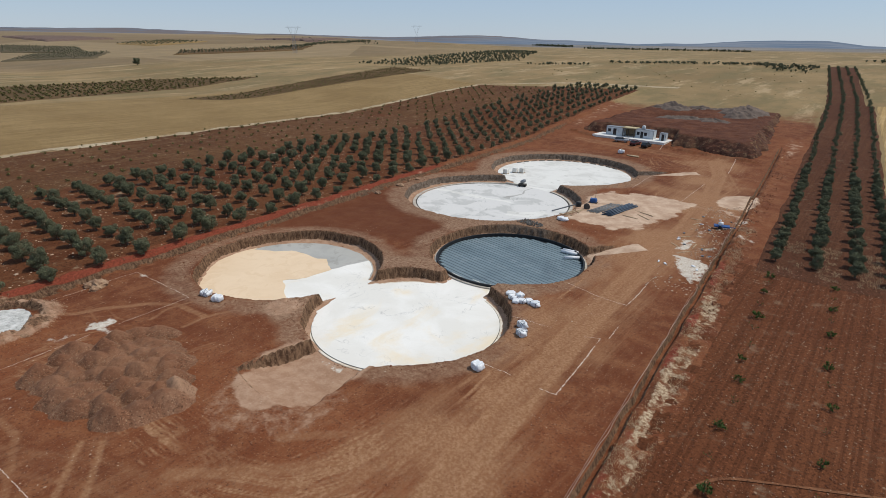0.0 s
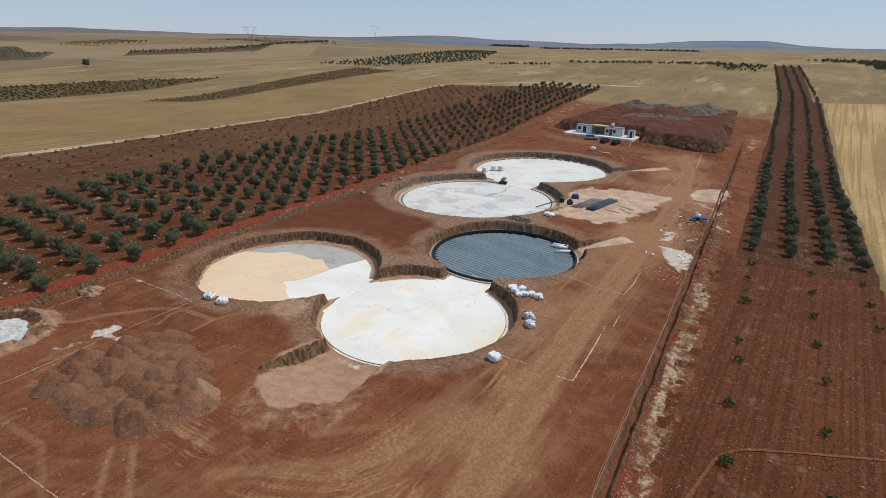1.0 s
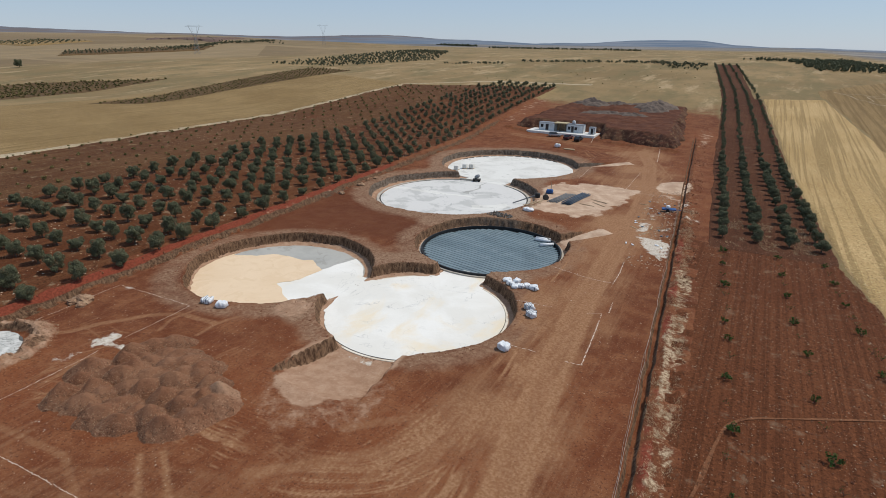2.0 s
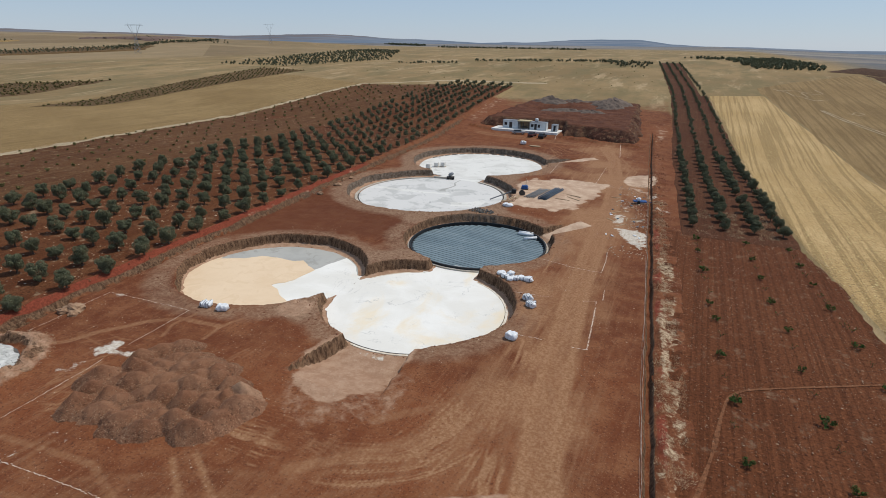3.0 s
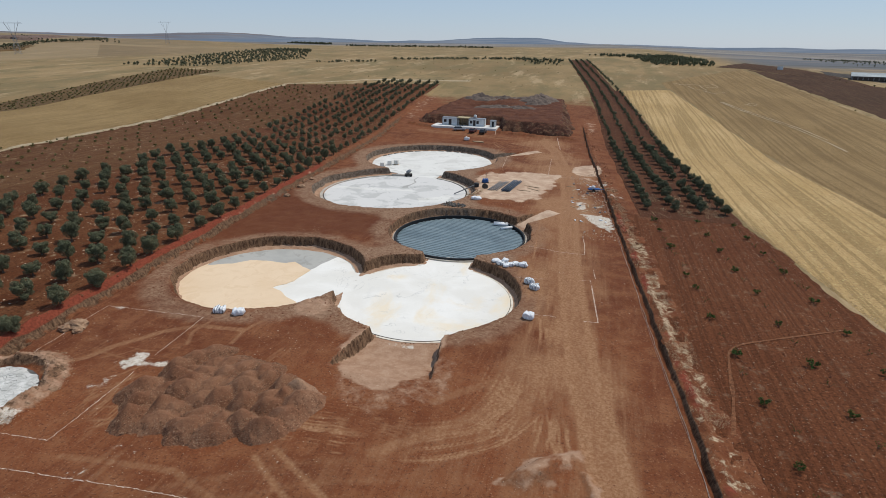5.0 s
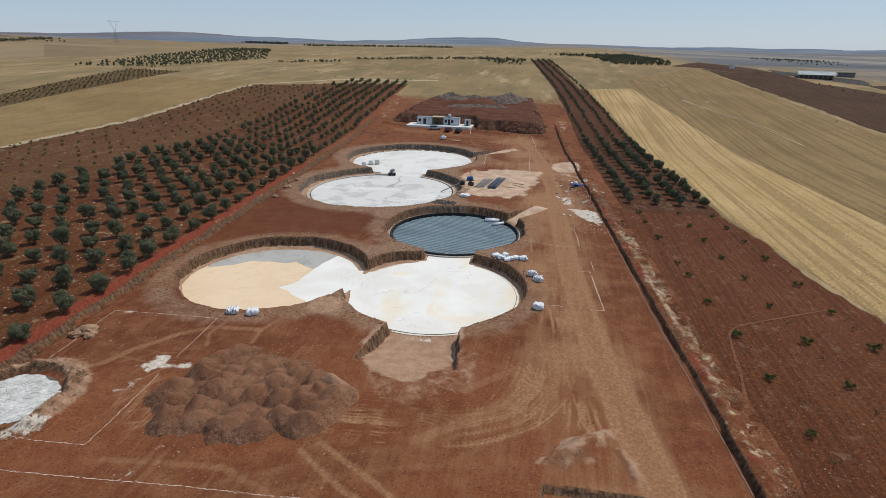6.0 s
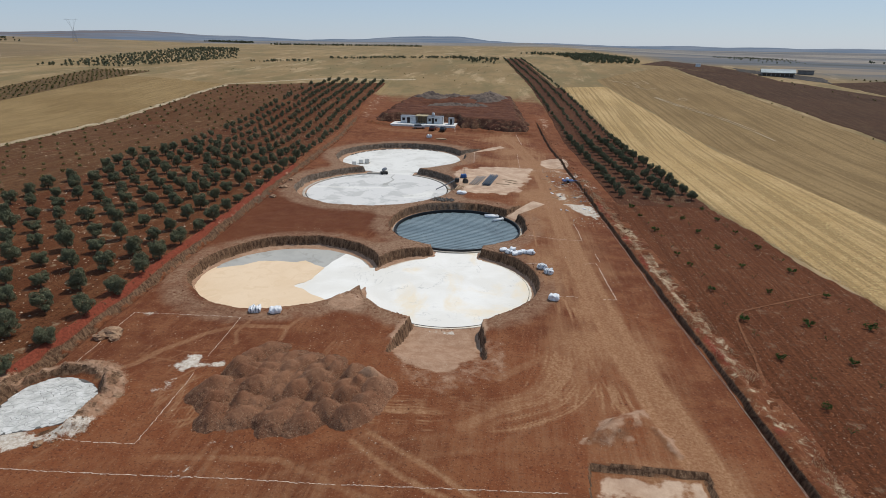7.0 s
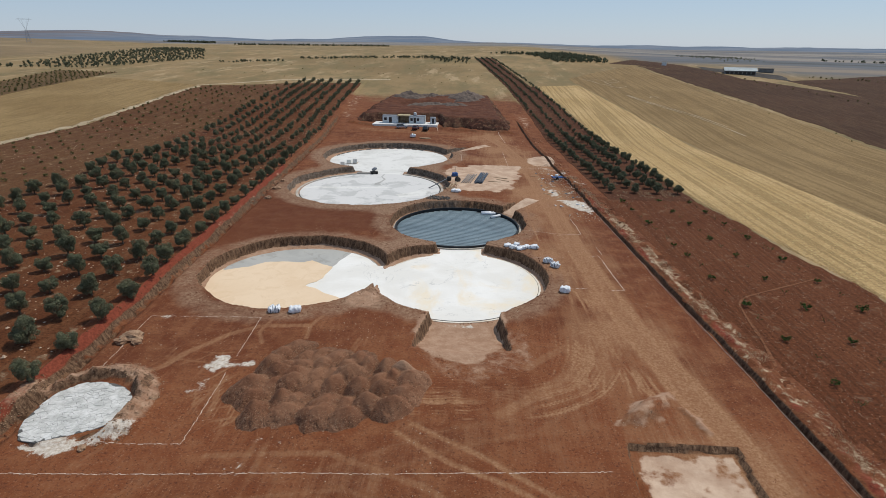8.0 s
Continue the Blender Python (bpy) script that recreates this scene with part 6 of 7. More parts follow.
THIN_SPOTS = [(-6.7, 66.0), (-6.1, 61.5), (-4.8, 40.3), (-4.2, 32.2), (0.8, 65.8), (1.6, 58.2), (2.2, 49.6), (3.6, 32.4), (7.3, 66.6), (8.3, 58.0), (9.2, 49.0), (-2.6, 15.6), (4.1, 23.4), (9.9, 40.2), (-7.4, 73.5), (2.9, 40.5), (-5.0, 49.3), (-1.9, 24.0), (0.2, 73.8), (-0.3, 81.4), (6.6, 73.9), (5.9, 81.2), (4.2, 16.0), (10.4, 31.8), (-7.9, 81.3), (11.2, 23.6), (9.0, 57.0), (7.5, 64.4)]
for k, (x, y) in enumerate(SAP_SPOTS + THIN_SPOTS):
    thin = k >= len(SAP_SPOTS)
    s = (0.58 if thin else 0.62) * random.Random(k).uniform(0.8, 1.25)
    t = thing("sapling", Matrix.Translation((x, y, float(land(x, y)) + 0.1)) @ Matrix.Rotation(k * 1.7, 4, "Z") @ Matrix.Scale(s, 4), "thin sapling with few leaves on tilled soil" if thin else "leafy green sapling on tilled brown soil", "sapling", "saplings of the tilled strip")
    fol, stem = (THIN[k % 3] if thin else SAPS[k % 5])
    part("foliage", fol, None, t)
    part("stem", stem, None, t)


def small_saplings():
    g = random.Random(14)
    out = []
    for r in range(-8, 42):
        for c in range(6, 21):
            y = 25.6 + 5.93 * r + g.gauss(0, 0.3)
            x = -79.25 - 5.0 * c - 0.06 * y + g.gauss(0, 0.3)
            if orchard_edge(y) - 2 > x > -162 - 0.057 * (y + 60) and y < 250 + (x + 182) * 0.42 and g.random() > 0.2:
                out.append((x, y, g.uniform(0.28, 0.5) * (1.0 if y < 160 else 1.3)))
    return out


far_trees("saplings", small_saplings(), "tiny olive saplings in rows on red soil", "saplings", 50, 0.4, 9, M_BUSH, 0.7)


# ---- dry grass, stones and clods ----
def tufts(name, spots, height, material, label, seed, blades=7, spreadr=0.22):
    g = np.random.default_rng(seed)
    n = len(spots) * blades
    P = np.repeat(np.array(spots), blades, 0)
    a = g.uniform(0, 6.28, n)
    lean = g.uniform(0.2, 1.2, n)
    h = height * g.uniform(0.5, 1.2, n)
    o = np.stack([np.cos(a), np.sin(a), 0 * a], 1)
    w = np.stack([-np.sin(a), np.cos(a), 0 * a], 1) * (0.008 + 0.01 * g.random(n))[:, None]
    b = P + o * (g.random(n) * spreadr)[:, None]
    t = b + o * (h * np.sin(lean))[:, None]
    t[:, 2] += h * np.cos(lean)
    return tagged(new(name, quads_mesh(name, np.stack([b - w, b + w, t + w * 0.4, t - w * 0.4], 1), material)), label, "dry grass", kind="stuff")


verge = ground_spots(90000, -20, -2, -12, 112, 21, lambda x, y: (np.abs(x - fence_x(y) - 2.3) < 1.0 + 0.8 * vnoise(x, y, 5, 5)) & (fbm(x, y, 2, 6) > 0.05))
tufts("dry_grass", verge, 0.13, M_STRAW, "pale dry grass along the ditch bank", 22, 3)
lip = ground_spots(3500, -20, -6, -12, 150, 23, lambda x, y: np.abs(x - fence_x(y) - 1.5) < 0.6)
tufts("dry_grass", lip, 0.2, M_STRAW, "thin dry grass on the ditch bank", 24, 4)
edge = ground_spots(9000, -190, -162, 0, 260, 25, lambda x, y: (np.abs(x + 165 + 0.055 * (y + 60)) < 1.6) & (y < 256))
tufts("dry_grass", edge, 0.5, M_STRAW, "pale dry grass strip between two fields", 26, 5, 0.6)
orchgrass = [(x, y, z + 0.08) for x, y, z in ground_spots(3200, -132, -80, 0, 200, 27, lambda x, y: (x < berm_x(y) - 1) & (fbm(x, y, 11, 8) > 0.2))]
tufts("dry_grass", orchgrass, 0.35, M_STRAW, "tufts of dry grass between orchard trees", 28, 5, 0.3)
stripgrass = [(x, y, z + 0.1) for x, y, z in ground_spots(1800, -9, 6, 88, 104, 29, lambda x, y: (np.abs(np.mod(x + 0.075 * (y - 90) + 9.0, 4.95) - 2.4) < 1.5) & (fbm(x, y, 4, 9) > -0.2))]
tufts("dry_grass", stripgrass, 0.3, M_STRAW, "mown dry grass between the tree rows", 30, 5, 0.3)

fringe = [(x, y, z + 0.1) for x, y, z in ground_spots(9000, 6, 32, -10, 90, 32, lambda x, y: np.abs(x - 30.2 + 0.1493 * (y + 60)) < 0.7 + 0.6 * vnoise(x, y, 4, 15))]
tufts("dry_grass", fringe, 0.28, M_STRAW, "straw fringe between stubble and tilled soil", 33, 5, 0.3)
scatter_stones("stones", [(x, y, z + 0.07) for x, y, z in ground_spots(4200, -170, -80, 0, 160, 31, lambda x, y: (x < berm_x(y) - 1.2) & (fbm(x, y, 16, 18) > -0.15))], 0.2, M_STONE, "pale stones strewn over orchard soil", "stones", 1)
scatter_stones("stones", [(x, y, z + 0.08) for x, y, z in ground_spots(5200, -12, 16, -5, 90, 33, lambda x, y: x > fence_x(y) + 3)], 0.07, M_STONE, "small pale stones on tilled soil", "stones", 2)
scatter_stones("stones", ground_spots(7000, -80, -12, -6, 160, 35, lambda x, y: (fbm(x, y, 12, 28) > 0.1) & (digging(x, y) > -0.05)), 0.08, M_STONE, "loose pale stones on the site", "stones", 3)


scatter_stones("clods", [(x, y, z + 0.05) for x, y, z in ground_spots(9000, -12, 26, -8, 100, 34, lambda x, y: (x > fence_x(y) + 3.2) & (x < 14 - 0.09 * (y - 30)))], 0.11, M_CLOD, "brown clods over the tilled strip", "clods", 13, 0.6)
scatter_stones("clods", ground_spots(9000, -80, -10, -8, 70, 36, lambda x, y: (fbm(x, y, 7, 29) > -0.05) & (digging(x, y) > -0.05)), 0.055, M_CLOD, "small clods over the bare site", "clods", 14, 0.45)


scatter_stones("clods", ground_spots(2600, -24, -9, 62, 185, 38, lambda x, y: (np.abs(x - fence_x(y) - 2.0) < 2.0) & (fbm(x, y, 4, 39) > -0.1)), 0.24, M_CLOD, "clods and rubble along the ditch bank", "clods", 15, 0.8)


def rim_spots(n, seed):
    g = np.random.default_rng(seed)
    out = []
    for cx, cy, rs, rr in TANKS.values():
        a = g.uniform(0, 6.28, n)
        r = rr + g.gamma(1.3, 0.7, n) - 0.2
        x, y = cx + r * np.cos(a), cy + r * np.sin(a)
        k = digging(x, y) > -0.3
        out += list(zip(x[k], y[k], terrain(x[k], y[k]) + 0.02))
    return out


def foot_spots(n, seed):
    g = np.random.default_rng(seed)
    out = []
    for cx, cy, rs, rr in TANKS.values():
        a = g.uniform(0, 6.28, n)
        r = rr - 0.45 - np.abs(g.normal(0, 0.15, n))
        x, y = cx + r * np.cos(a), cy + r * np.sin(a)
        k = digging(x, y) < -0.8
        out += list(zip(x[k], y[k], terrain(x[k], y[k]) + 0.04))
    return out


scatter_stones("clods", rim_spots(420, 37), 0.11, M_CLOD, "soil clods round the pit rims", "clods", 4, 0.8)
scatter_stones("clods", foot_spots(40, 39), 0.12, M_CLOD, "soil clods at the foot of the pit walls", "clods", 5, 0.8)
scatter_stones("stones", HEAP_STONES, 0.075, M_GRIT, "loose crushed stones over the gravel heap", "stones", 12, 0.9)
scatter_stones("clods", ground_spots(900, -63, -38, 5, 27, 41, lambda x, y: np.hypot((x + 51) / 12, (y - 15.5) / 8.2) < 1.08), 0.08, M_CLOD, "stones strewn round the gravel heap", "stones", 6, 0.8)
scatter_stones("clods", [s for s in ground_spots(4000, -90, -76, -6, 180, 43, lambda x, y: np.abs(x - berm_x(y) - 0.2) < 1.9)], 0.17, M_CLOD, "red soil clods along the orchard bank", "clods", 7, 0.8)
scatter_stones("clods", ground_spots(4200, -83, -65, 3, 19, 45, lambda x, y: (np.abs(np.hypot((x + 74.1) / 4.05, (y - 9.6) / 4.7) - 1.4) < 0.28) & (y + (x + 74) * 0.2 > 6)), 0.1, M_ROCK, "stones on the pool bank", "stones", 8, 0.8)
scatter_stones("clods", ground_spots(1300, -26, -12, 70, 122, 47, lambda x, y: (np.abs(x - fence_x(y) + 3.2) < 3.2) & (fbm(x, y, 6, 48) > -0.1)), 0.2, M_STONE, "rubble and pale stones in the debris strip", "rubble", 9, 0.7)


M_DARKROCK = plain("dark_broken_rock", (0.17, 0.155, 0.14), (0.05, 0.045, 0.04), 0.95, 1.5, world_space=True)
scatter_stones("rubble", ground_spots(520, -51, -43, 80.5, 87, 57, lambda x, y: np.hypot((x + 47.0) / 3.0, (y - 83.6) / 1.5) < 1 + 0.3 * vnoise(x, y, 1.5, 3), 0.12), 0.3, M_DARKROCK, "dark broken rock tipped between two pits", "rubble", 24, 0.8)


# ---- debris by the ditch ----
def debris():
    g = random.Random(17)
    t = thing("water_tank_trolley", pose(-19.3, 103.6, at_ground(-19.3, 103.6), 0, 0, 15), "white tank on a blue trolley in the debris strip", "trolley")
    part("frame", boxed((2.6, 1.3, 0.25), (0, 0, 0.45), 0.03), M_BLUE, t, "blue frame")
    part("tank", mesh_of("tank", *tube([(-0.2, 0, 0.6), (-0.2, 0, 0.7), (-0.2, 0, 1.1), (-0.2, 0, 1.2)], [0.36, 0.42, 0.42, 0.22], 16), M_BAG, True), None, t, "white plastic tank")
    part("drawbar", mesh_of("drawbar", *tube([(1.2, 0, 0.45), (2.3, 0, 0.3)], 0.06, 6), M_BLUE), None, t)
    for sy in (-0.75, 0.75):
        part("wheel", mesh_of("wheel", *tube([(-0.3, sy - 0.08, 0.32), (-0.3, sy + 0.08, 0.32)], 0.32, 14), M_TYRE), None, t)
    for k in range(26):
        y = g.uniform(78, 112)
        x = fence_x(y) - g.uniform(0.8, 7.0)
        if k % 3 == 0:
            ob = new("plank", bm_mesh("plank", boxed((g.uniform(1.2, 3), 0.22, 0.06), bevel=0.01), M_TIMBER))
            tagged(ob, "broken plank in the debris strip", "plank", "debris by the ditch")
        else:
            ob = new("plastic_scrap", mesh_of("plastic_scrap", *loft_bag(g.uniform(0.35, 0.85), g.uniform(0.25, 0.5), 0.13, k), M_BAG if k % 3 == 1 else M_STRAP, True))
            tagged(ob, "crumpled white plastic scrap" if k % 3 == 1 else "crumpled dark plastic scrap", "scrap", "debris by the ditch")
        ob.matrix_basis = pose(x, y, at_ground(x, y) + 0.03, 0, 0, g.uniform(0, 180))


debris()


# ---- site cabins ----
def cabin(x, y, L, W, Hh, label, openings, group="site cabins"):
    z = at_ground(x, y) + 0.32
    c = thing("site_cabin", pose(x, y, z, 0, 0, -2), label, "cabin", group)
    part("body", boxed((L, W, Hh), (0, 0, Hh / 2), 0.05), M_CABIN, c)
    part("roof", boxed((L + 0.12, W + 0.12, 0.12), (0, 0, Hh + 0.06), 0.03), M_GALV, c)
    for sx in (-1, 1):
        for sy in (-1, 1):
            part("corner_post", boxed((0.16, 0.16, Hh), (sx * (L / 2 - 0.05), sy * (W / 2 - 0.05), Hh / 2), 0.02), M_GALV, c)
    n = int(L / 0.55)
    for k in range(n):
        u = -L / 2 + 0.3 + k * (L - 0.6) / max(n - 1, 1)
        if all(abs(u - ox) > ow / 2 + 0.12 for ox, ow, *_ in openings):
            part("panel_rib", boxed((0.08, 0.05, Hh - 0.25), (u, -W / 2 - 0.02, Hh / 2), 0.01), M_CABIN, c)
    # windows and doorways are dark panels set on the closed front wall
    for ox, ow, oz, oh, kind in openings:
        o = part(kind, boxed((ow, 0.07, oh), (ox, -W / 2 - 0.02, oz + oh / 2), 0.01), M_GLASS, c, "dark glass" if kind == "window" else "dark panel filling the doorway")
        part("frame", boxed((ow + 0.16, 0.05, 0.08), (ox, -W / 2 - 0.05, oz + oh + 0.04), 0.01), M_GALV, o)
    return c


def cabins():
    z = at_ground(-66, 182)
    pv = new("paving", bm_mesh("paving", boxed((24.5, 7.5, 0.9), bevel=0.05), M_PAVE))
    pv.matrix_basis = pose(-66.3, 181.2, z - 0.1, 0, 0, -2)
    tagged(pv, "white concrete pad under the site cabins", "paving", kind="structure")
    y = 182.2
    cabin(-72.2, y + 0.2, 6.06, 2.44, 2.65, "white sheet-steel site cabin with a dark doorway", [(0.0, 1.1, 0.1, 2.05, "door"), (-1.9, 1.0, 1.0, 1.0, "window")])
    cabin(-62.1, y - 0.1, 6.06, 2.44, 2.65, "white sheet-steel site cabin with windows", [(-2.0, 0.9, 0.9, 1.0, "window"), (-0.8, 0.9, 0.1, 2.0, "door"), (0.4, 0.9, 0.9, 1.0, "window")])
    cabin(-56.0, y - 1.0, 2.0, 1.8, 2.35, "small white guard cabin with a dark door", [(0.1, 0.8, 0.1, 1.95, "door")])
    can = thing("canopy", pose(-67.2, y, at_ground(-67, y) + 0.32, 0, 0, -2), "yellowish sheet roof on posts between two cabins", "canopy")
    part("roof", boxed((4.6, 3.4, 0.14), (0, -0.3, 2.9), 0.02), M_YELLOW, can)
    part("fascia", boxed((4.7, 0.1, 0.32), (0, -2.02, 2.85), 0.02), M_YELLOW, can)
    part("back_wall", boxed((4.1, 0.1, 2.7), (0, 1.1, 1.35), 0.01), M_TIMBER, can)
    for sx in (-1.95, 0, 1.95):
        part("post", boxed((0.14, 0.14, 2.85), (sx, -1.8, 1.42), 0.01), M_STEEL_DARK, can)
    t = thing("table", pose(-67.2, y - 0.4, at_ground(-67, y) + 0.32), "dark table under the canopy", "table")
    part("top", boxed((2.0, 0.9, 0.06), (0, 0, 0.75), 0.01), M_STEEL_DARK, t)
    for sx in (-0.9, 0.9):
        for sy in (-0.4, 0.4):
            part("leg", boxed((0.06, 0.06, 0.74), (sx, sy, 0.37)), M_STEEL_DARK, t)
    w = thing("roof_tank", pose(-62.9, y - 0.1, at_ground(-62, y) + 3.08), "grey water tank on a cabin roof", "water tank")
    part("stand", boxed((1.2, 1.2, 0.25), (0, 0, 0.13), 0.02), M_GALV, w)
    part("tank", mesh_of("tank", *tube([(0, 0, 0.25), (0, 0, 0.35), (0, 0, 1.05), (0, 0, 1.2)], [0.5, 0.56, 0.56, 0.3], 16), M_CABIN, True), None, w)


def car(x, y, turn, paint, label, L=4.4):
    c = thing("car", pose(x, y, at_ground(x, y), 0, 0, turn), label, "car", "parked cars")
    bm = boxed((L, 1.75, 0.62), (0, 0, 0.66), 0.14)
    part("body", bm, paint, c)
    bm = bmesh.new()
    v = [bm.verts.new(p) for p in ((-L * .46, -.8, .95), (L * .22, -.8, .95), (L * .22, .8, .95), (-L * .46, .8, .95), (-L * .38, -.66, 1.52), (L * .06, -.66, 1.52), (L * .06, .66, 1.52), (-L * .38, .66, 1.52))]
    for f in ((0, 1, 5, 4), (1, 2, 6, 5), (2, 3, 7, 6), (3, 0, 4, 7), (3, 2, 1, 0)):
        bm.faces.new([v[i] for i in f])
    bm.faces.new([v[i] for i in (4, 5, 6, 7)])
    part("windows", bm, M_GLASS, c, "dark glass cabin windows")
    part("roof", boxed((L * 0.45, 1.36, 0.07), (-L * 0.16, 0, 1.53), 0.03), paint, c)
    for sy in (-0.7, 0.7):
        part("headlight", boxed((0.06, 0.35, 0.16), (L / 2, sy * 0.85, 0.74), 0.02), M_CABIN, c, "pale headlight")
    for sx in (-L * 0.31, L * 0.31):
        for sy in (-0.82, 0.82):
            w = part("wheel", mesh_of("wheel", *tube([(0, -0.11, 0), (0, 0.11, 0)], 0.33, 16), M_TYRE), None, c, m=pose(sx, sy, 0.33))
            part("rim", mesh_of("rim", *tube([(0, -0.125, 0), (0, 0.125, 0)], 0.19, 12), M_RIM), None, w)


cabins()
car(-67.0, 174.4, 12, M_CAR[0], "silver car parked before the site cabins", 4.4)
car(-61.7, 172.6, 82, M_CAR[1], "dark red car parked before the site cabins", 4.2)
car(-57.9, 171.8, 85, M_CAR[2], "black car parked before the site cabins", 4.2)
b = thing("water_bowser", pose(-61.2, 160.5, at_ground(-61.2, 160.5), 0, 0, 10), "small white tank trailer beside a plank pile", "trailer")
part("tank", mesh_of("tank", *loft_bag(1.9, 1.2, 1.1, 60), M_BAG, True), None, b)
part("cap", boxed((0.5, 0.5, 0.3), (0.2, 0, 1.1), 0.04), M_YELLOW, b, "orange cap")
for k in range(3):
    q = new("plank", bm_mesh("plank", boxed((3.4, 0.5, 0.16), bevel=0.02), M_TIMBER))
    q.matrix_basis = pose(-57.2 + 0.3 * k, 159.4 - 0.5 * k, at_ground(-57.2, 159.4) + 0.1, 0, 0, 4 - 6 * k)
    tagged(q, "pale plank on red soil", "plank", "planks before the cabins")


# ---- distance ----
def lattice(poly, step, seed, jitter=0.15, keep=0.93, s0=0.8, s1=1.2, turn=0.0):
    g = random.Random(seed)
    xs, ys = [p[0] for p in poly], [p[1] for p in poly]
    mx, my = sum(xs) / len(xs), sum(ys) / len(ys)
    R = max(max(xs) - min(xs), max(ys) - min(ys))
    n = int(R / step) + 1
    c, d = math.cos(radians(turn)), math.sin(radians(turn))
    out = []
    for i in range(-n, n + 1):
        for j in range(-n, n + 1):
            u, v = i * step + g.gauss(0, jitter * step), j * step + g.gauss(0, jitter * step)
            x, y = mx + u * c - v * d, my + u * d + v * c
            if g.random() < keep and inside_poly(x, y, poly):
                out.append((x, y, g.uniform(s0, s1)))
    return out


def along(pts, step, seed, s0, s1, wide=1.5, keep=0.8):
    g = random.Random(seed)
    out = []
    for (ax, ay), (bx, by) in zip(pts, pts[1:]):
        L = math.hypot(bx - ax, by - ay)
        for k in range(int(L / step)):
            if g.random() < keep:
                t = (k + g.random()) * step / L
                out.append((ax + (bx - ax) * t + g.gauss(0, wide), ay + (by - ay) * t + g.gauss(0, wide), g.uniform(s0, s1)))
    return out


far_trees("grove", lattice([(-352, 324), (-372, 437), (-421, 663), (-352, 619), (-258, 418), (-288, 322)], 5.4, 31, 0.2, 0.85, 0.5, 0.92), "dusty green far grove on dry grassland", "trees", 60, 0.5, 11, M_DUSTY)
far_trees("hedge", along([(-229, 388), (-192, 411)], 1.2, 32, 0.4, 0.95) + along([(-184, 438), (-150, 452), (-117, 464), (-82, 463), (-46, 457)], 0.8, 33, 0.35, 0.9, 3.0, 0.92) + lattice([(-86, 462), (-50, 458), (-48, 408), (-66, 420)], 6, 34, 0.2, 0.8, 0.7, 1.2),
          "uneven row of dusty trees across the grassland", "trees", 50, 0.5, 12, M_DUSTY)
far_trees("hedge", along([(-1072, 1850), (-890, 1620), (-712, 1410)], 2.0, 35, 1.0, 2.4, 6) + along([(-516, 1085), (-360, 1068), (-208, 1048)], 1.3, 36, 0.8, 1.5, 3) + along([(-900, 700), (-760, 620), (-690, 690)], 6, 37, 0.8, 1.3, 4),
          "dark far hedgerow near the skyline", "trees", 26, 0.8, 13, M_DUSTY)
far_trees("grove", lattice([(-30, 560), (4, 534), (20, 432), (60, 434), (67, 462), (46, 562)], 4.2, 38, 0.25, 0.95, 0.75, 1.1), "dark green dense far grove", "trees", 46, 0.6, 14)
far_trees("grove", lattice([(-948, 234), (-806, 285), (-1000, 342), (-1180, 292)], 9, 39, 0.06, 0.92, 0.6, 0.85, 20) + lattice([(-730, 180), (-670, 243), (-803, 308), (-845, 240)], 7, 48, 0.06, 0.92, 0.45, 0.7, 35)
          + lattice([(-1083, 434), (-950, 434), (-992, 548), (-1236, 598)], 12, 49, 0.05, 0.95, 0.9, 1.3, 15) + lattice([(-648, 320), (-622, 468), (-690, 542), (-752, 380)], 9, 40, 0.08, 0.9, 0.6, 1.0, 35),
          "olive rows on far slopes", "trees", 30, 0.6, 15, M_DUSTY, 1.0, 1.2)
far_trees("hedge", along([(-672, 470), (-738, 597), (-752, 726)], 1.6, 50, 0.9, 1.5, 5, 0.95), "dark hedge along a far field edge", "trees", 34, 0.7, 21, M_DUSTY)
far_trees("grove", lattice([(172, 480), (212, 486), (330, 930), (172, 640)], 13, 51, 0.06, 0.9, 0.45, 0.75, 12), "thin far orchard on the plain", "trees", 30, 0.6, 22, M_DUSTY)
far_trees("vines", lattice([(-257, 126), (-241, 139), (-253, 299), (-296, 309)], 3.2, 41, 0.1, 0.88, 0.28, 0.52, -8), "rows of low dusty vines on brown soil", "vines", 34, 0.6, 16, M_BUSH, 0.5)
far_trees("bushes", lattice([(-388, 62), (-294, 64), (-326, 212), (-390, 166)], 3.8, 42, 0.14, 0.88, 0.3, 0.75, -8), "rows of dusty green bushes", "bushes", 34, 0.6, 17, M_BUSH, 0.55)
far_trees("bushes", along([(80, 424), (88, 210), (93, 120)], 11, 43, 0.12, 0.3, 1.5) + along([(118, 380), (150, 250), (210, 200)], 6, 44, 0.2, 0.5, 2) + along([(176, 366), (215, 352), (260, 350)], 3, 45, 0.3, 0.7, 2), "scattered bushes along field edges", "bushes", 40, 0.5, 18, M_BUSH, 0.8)
far_trees("hedge", along([(330, 640), (480, 690), (640, 700), (900, 760)], 5, 46, 0.5, 1.1, 6), "dark far trees on the plain", "trees", 34, 0.8, 19)
far_trees("scrub", lattice([(-230, 300), (-100, 300), (-20, 300), (-48, 455), (-180, 430)], 9, 47, 0.5, 0.4, 0.08, 0.3), "low dry scrub over the grassland", "scrub", 24, 0.7, 20, M_BUSH, 0.5)
far_trees("scrub", along([(-165, -20), (-173, 110), (-182, 250)], 2.2, 52, 0.1, 0.32, 1.6, 0.7), "dry scrub along the field edge", "scrub", 40, 0.5, 23, M_BUSH, 0.6)
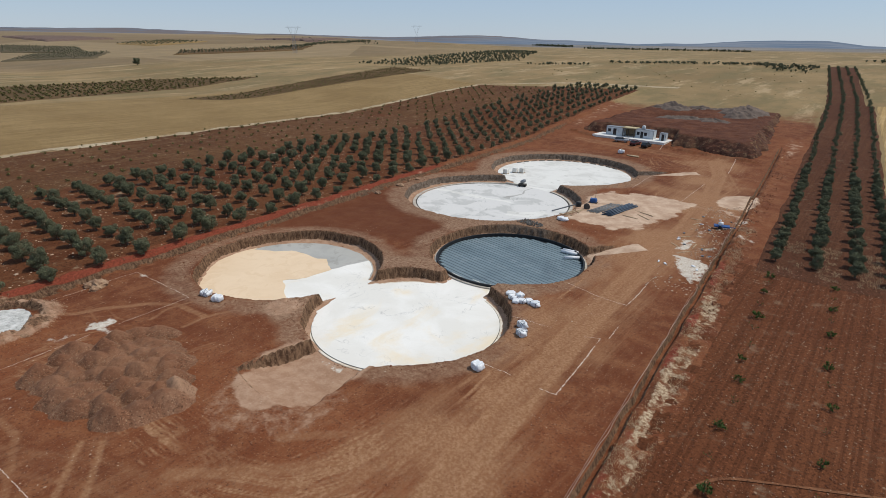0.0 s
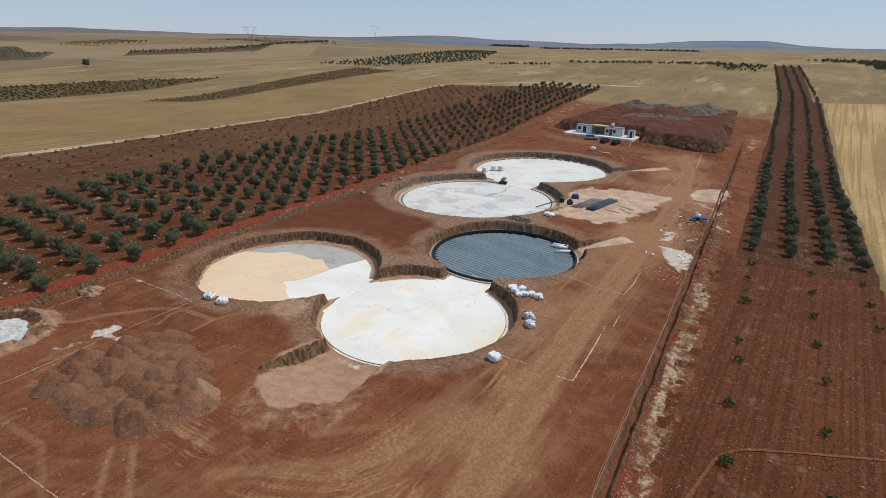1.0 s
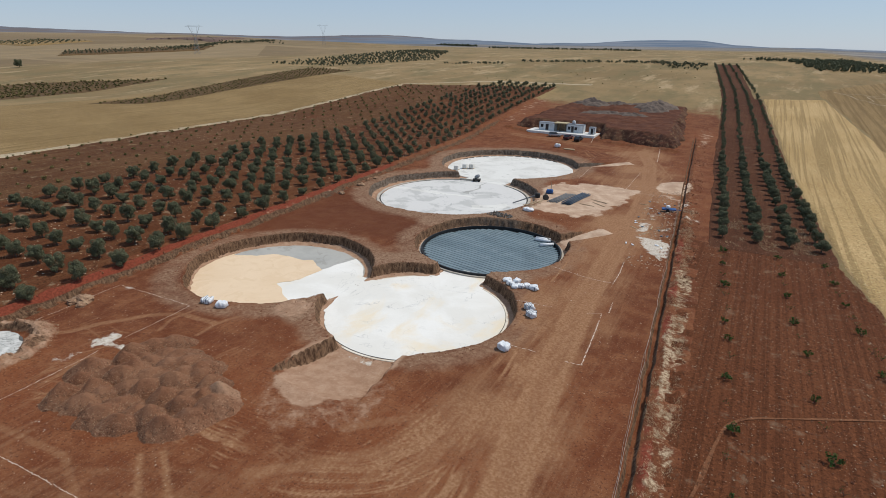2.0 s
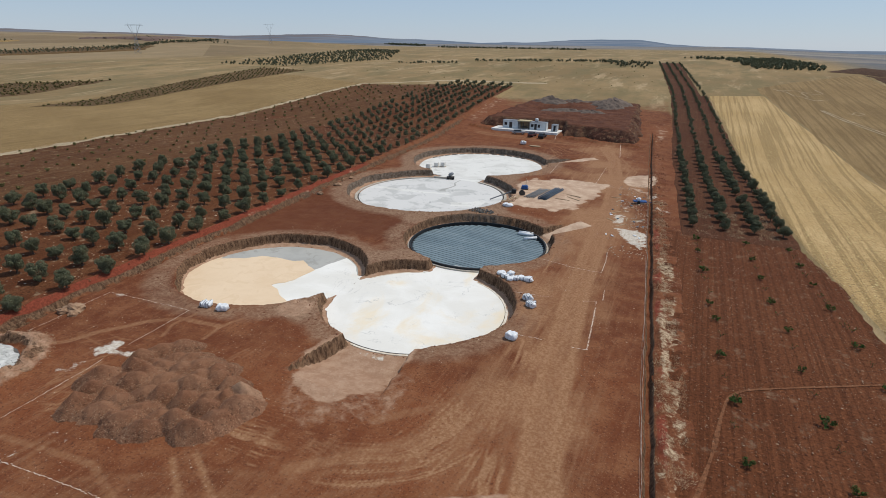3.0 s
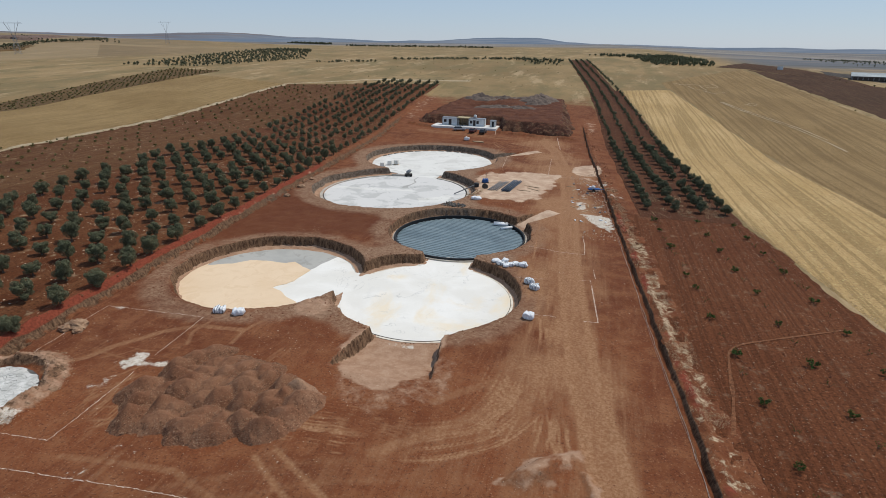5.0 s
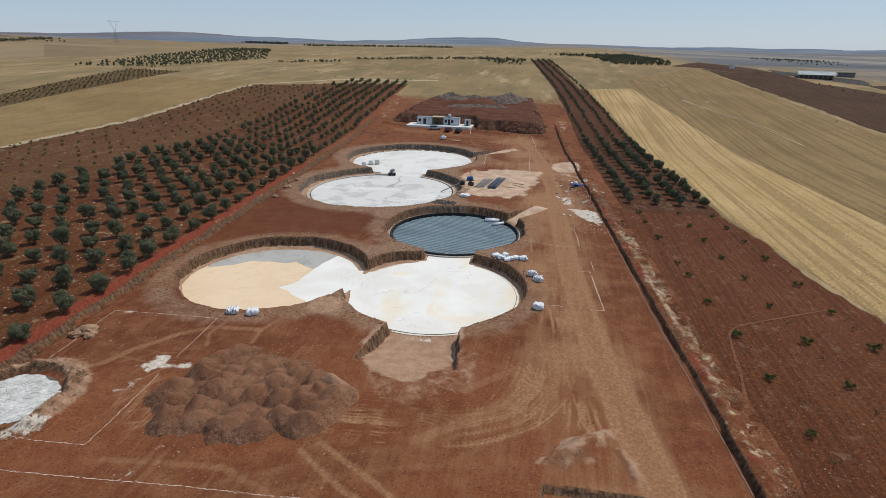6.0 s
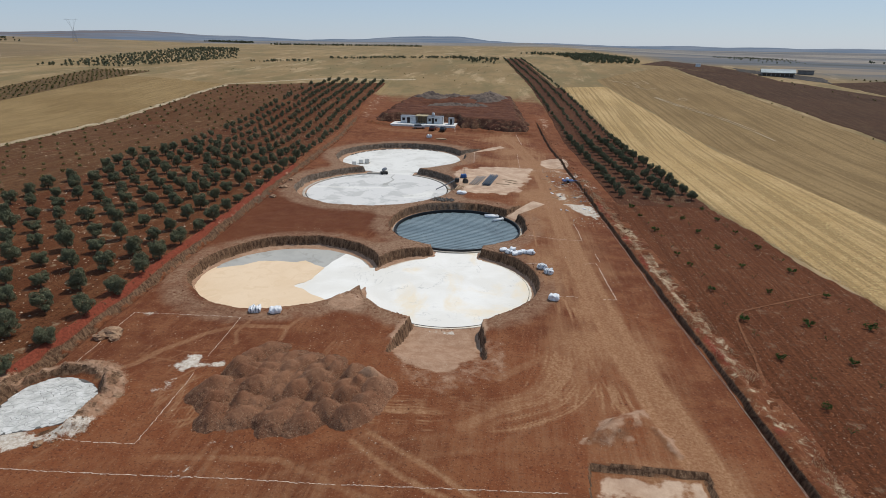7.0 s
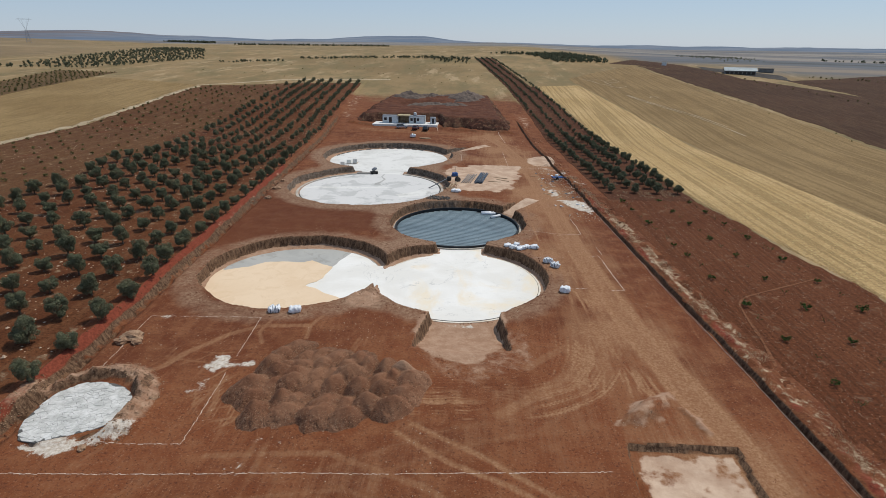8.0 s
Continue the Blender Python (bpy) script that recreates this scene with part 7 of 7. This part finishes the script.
t = thing("tree", pose(-519, 221, float(land(-519, 221))) @ Matrix.Scale(2.4, 4), "lone dark tree on dry grassland", "tree")
part("trunk", OLIVES[0][1], None, t)
part("crown", OLIVES[0][0], None, t)


def pylon(x, y, Hh, turn, label):
    p = thing("pylon", pose(x, y, float(land(x, y)) - 0.3, 0, 0, turn), label, "pylon", "power pylons")
    w, r = 2.8, 0.1

    def bar(a, b):
        part("lattice_bar", mesh_of("lattice_bar", *tube([a, b], r, 4), M_GALV), None, p)

    for sx in (-1, 1):
        for sy in (-1, 1):
            bar((sx * w, sy * w, 0), (sx * 0.9, sy * 0.9, Hh * 0.62))
            bar((sx * 0.9, sy * 0.9, Hh * 0.62), (sx * 5.6, sy * 0.5, Hh))
        bar((sx * 0.9, 0, Hh * 0.62), (sx * 2.8, 0, Hh))
        for k in range(4):
            z0, z1 = Hh * 0.155 * k, Hh * 0.155 * (k + 1)
            q0, q1 = w - (w - 0.9) * k / 4, w - (w - 0.9) * (k + 1) / 4
            bar((-q0, sx * q0, z0), (q1, sx * q1, z1))
            bar((q0, sx * q0, z0), (-q1, sx * q1, z1))
    bar((-9, 0, Hh), (9, 0, Hh))
    bar((-8, 0, Hh + 0.8), (8, 0, Hh + 0.8))
    bar((-5.6, 0, Hh), (-5.6, 0, Hh + 2.2))
    bar((5.6, 0, Hh), (5.6, 0, Hh + 2.2))


pylon(-7 - 0.793 * 700, -8 + 0.609 * 700, 28, 40, "grey lattice power pylon beyond the stubble")
pylon(-20 - 0.646 * 1000, -15 + 0.763 * 1000, 30, 42, "grey lattice power pylon farther off")


def barn():
    b = thing("barn", pose(140, 382, float(land(140, 382)), 0, 0, -18), "long farm shed with pale sheet roof", "barn")
    part("wall", boxed((19, 12, 2.3), (0, 0, 1.15), 0.05), M_BARNWALL, b)
    for sy in (-1, 1):
        bm = boxed((20.5, 7.0, 0.2), (0, 0, 0), 0.02)
        part("roof", bm, M_BARN, b, m=pose(0, sy * 3.2, 3.2, -sy * 17, 0, 0))
    # the wall is closed; dark panels on it stand for shade inside open bays
    for k in range(7):
        part("bay", boxed((2.0, 0.2, 1.6), (-7.8 + k * 2.6, -6.02, 0.9)), M_GLASS, b, "dark panel standing for the shade inside a bay")
    l = thing("barn", pose(165, 398, float(land(165, 398)), 0, 0, -18), "low dark lean-to beside a farm shed", "barn")
    part("wall", boxed((9, 7, 2.4), (0, 0, 1.2), 0.05), M_BARNWALL, l)
    part("roof", boxed((10, 8, 0.2), (0, 0, 2.5), 0.02), M_STEEL_DARK, l)
    s = thing("shed", pose(103, 430, float(land(103, 430)), 0, 0, -18), "small white shed at a field corner", "shed")
    part("wall", boxed((3.4, 3, 2.2), (0, 0, 1.1), 0.05), M_CABIN, s)
    part("roof", boxed((3.8, 3.4, 0.16), (0, 0, 2.27), 0.02), M_BARN, s)


barn()


def hills():
    """Low hills along the skyline, rising behind the plain."""
    bearing = [-110, -95, -80, -76, -67, -60, -54, -44, -36, -34, -28, -20, -16, -12, -9, -6, -3, 0, 8, 33, 60]
    height = [0.5, 0.5, 0.62, 0.62, 0.78, 0.55, 0.45, 0.34, 0.55, 0.52, 0.22, -0.02, 0.02, 0.32, 0.42, 0.36, 0.04, -0.12, -0.3, -0.36, -0.36]
    B = np.radians(np.linspace(-108, 58, 400))
    D = np.linspace(2500, 4700, 14)
    BB, DD = np.meshgrid(B, D)
    e = np.interp(np.degrees(BB), bearing, height) + 0.05 * vnoise(np.degrees(BB), DD * 0, 3.0, 4) + 0.02 * vnoise(np.degrees(BB), DD * 0, 0.8, 5)
    X, Y = DD * np.sin(BB), DD * np.cos(BB)
    k = sstep(2500, 4600, DD)
    low = land(X, Y) - 4
    Z = low + (31.3 + np.tan(np.radians(e)) * DD - low) * k ** 1.3 + fbm(X, Y, 500, 7) * 8 * k * (1 - k)
    # aerial haze is painted into the blue-grey base colour, browner to the west
    n = Nodes("haze_tinted_hillside", 1.0, spec=0.0)
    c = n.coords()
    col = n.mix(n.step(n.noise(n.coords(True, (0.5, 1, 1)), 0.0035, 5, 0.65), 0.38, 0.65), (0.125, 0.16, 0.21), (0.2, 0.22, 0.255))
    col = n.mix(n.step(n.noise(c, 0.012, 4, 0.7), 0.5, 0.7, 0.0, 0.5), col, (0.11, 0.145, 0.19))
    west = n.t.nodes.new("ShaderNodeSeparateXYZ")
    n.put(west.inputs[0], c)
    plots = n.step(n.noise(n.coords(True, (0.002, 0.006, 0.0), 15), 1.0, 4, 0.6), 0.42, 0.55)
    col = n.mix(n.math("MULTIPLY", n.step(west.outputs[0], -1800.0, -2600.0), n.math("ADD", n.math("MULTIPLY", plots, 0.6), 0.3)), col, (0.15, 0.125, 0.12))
    return tagged(new("backdrop", grid_mesh("backdrop", X, Y, Z, n.done(col))), "skyline hills with blue-grey haze painted into their colour", "hills", kind="structure")


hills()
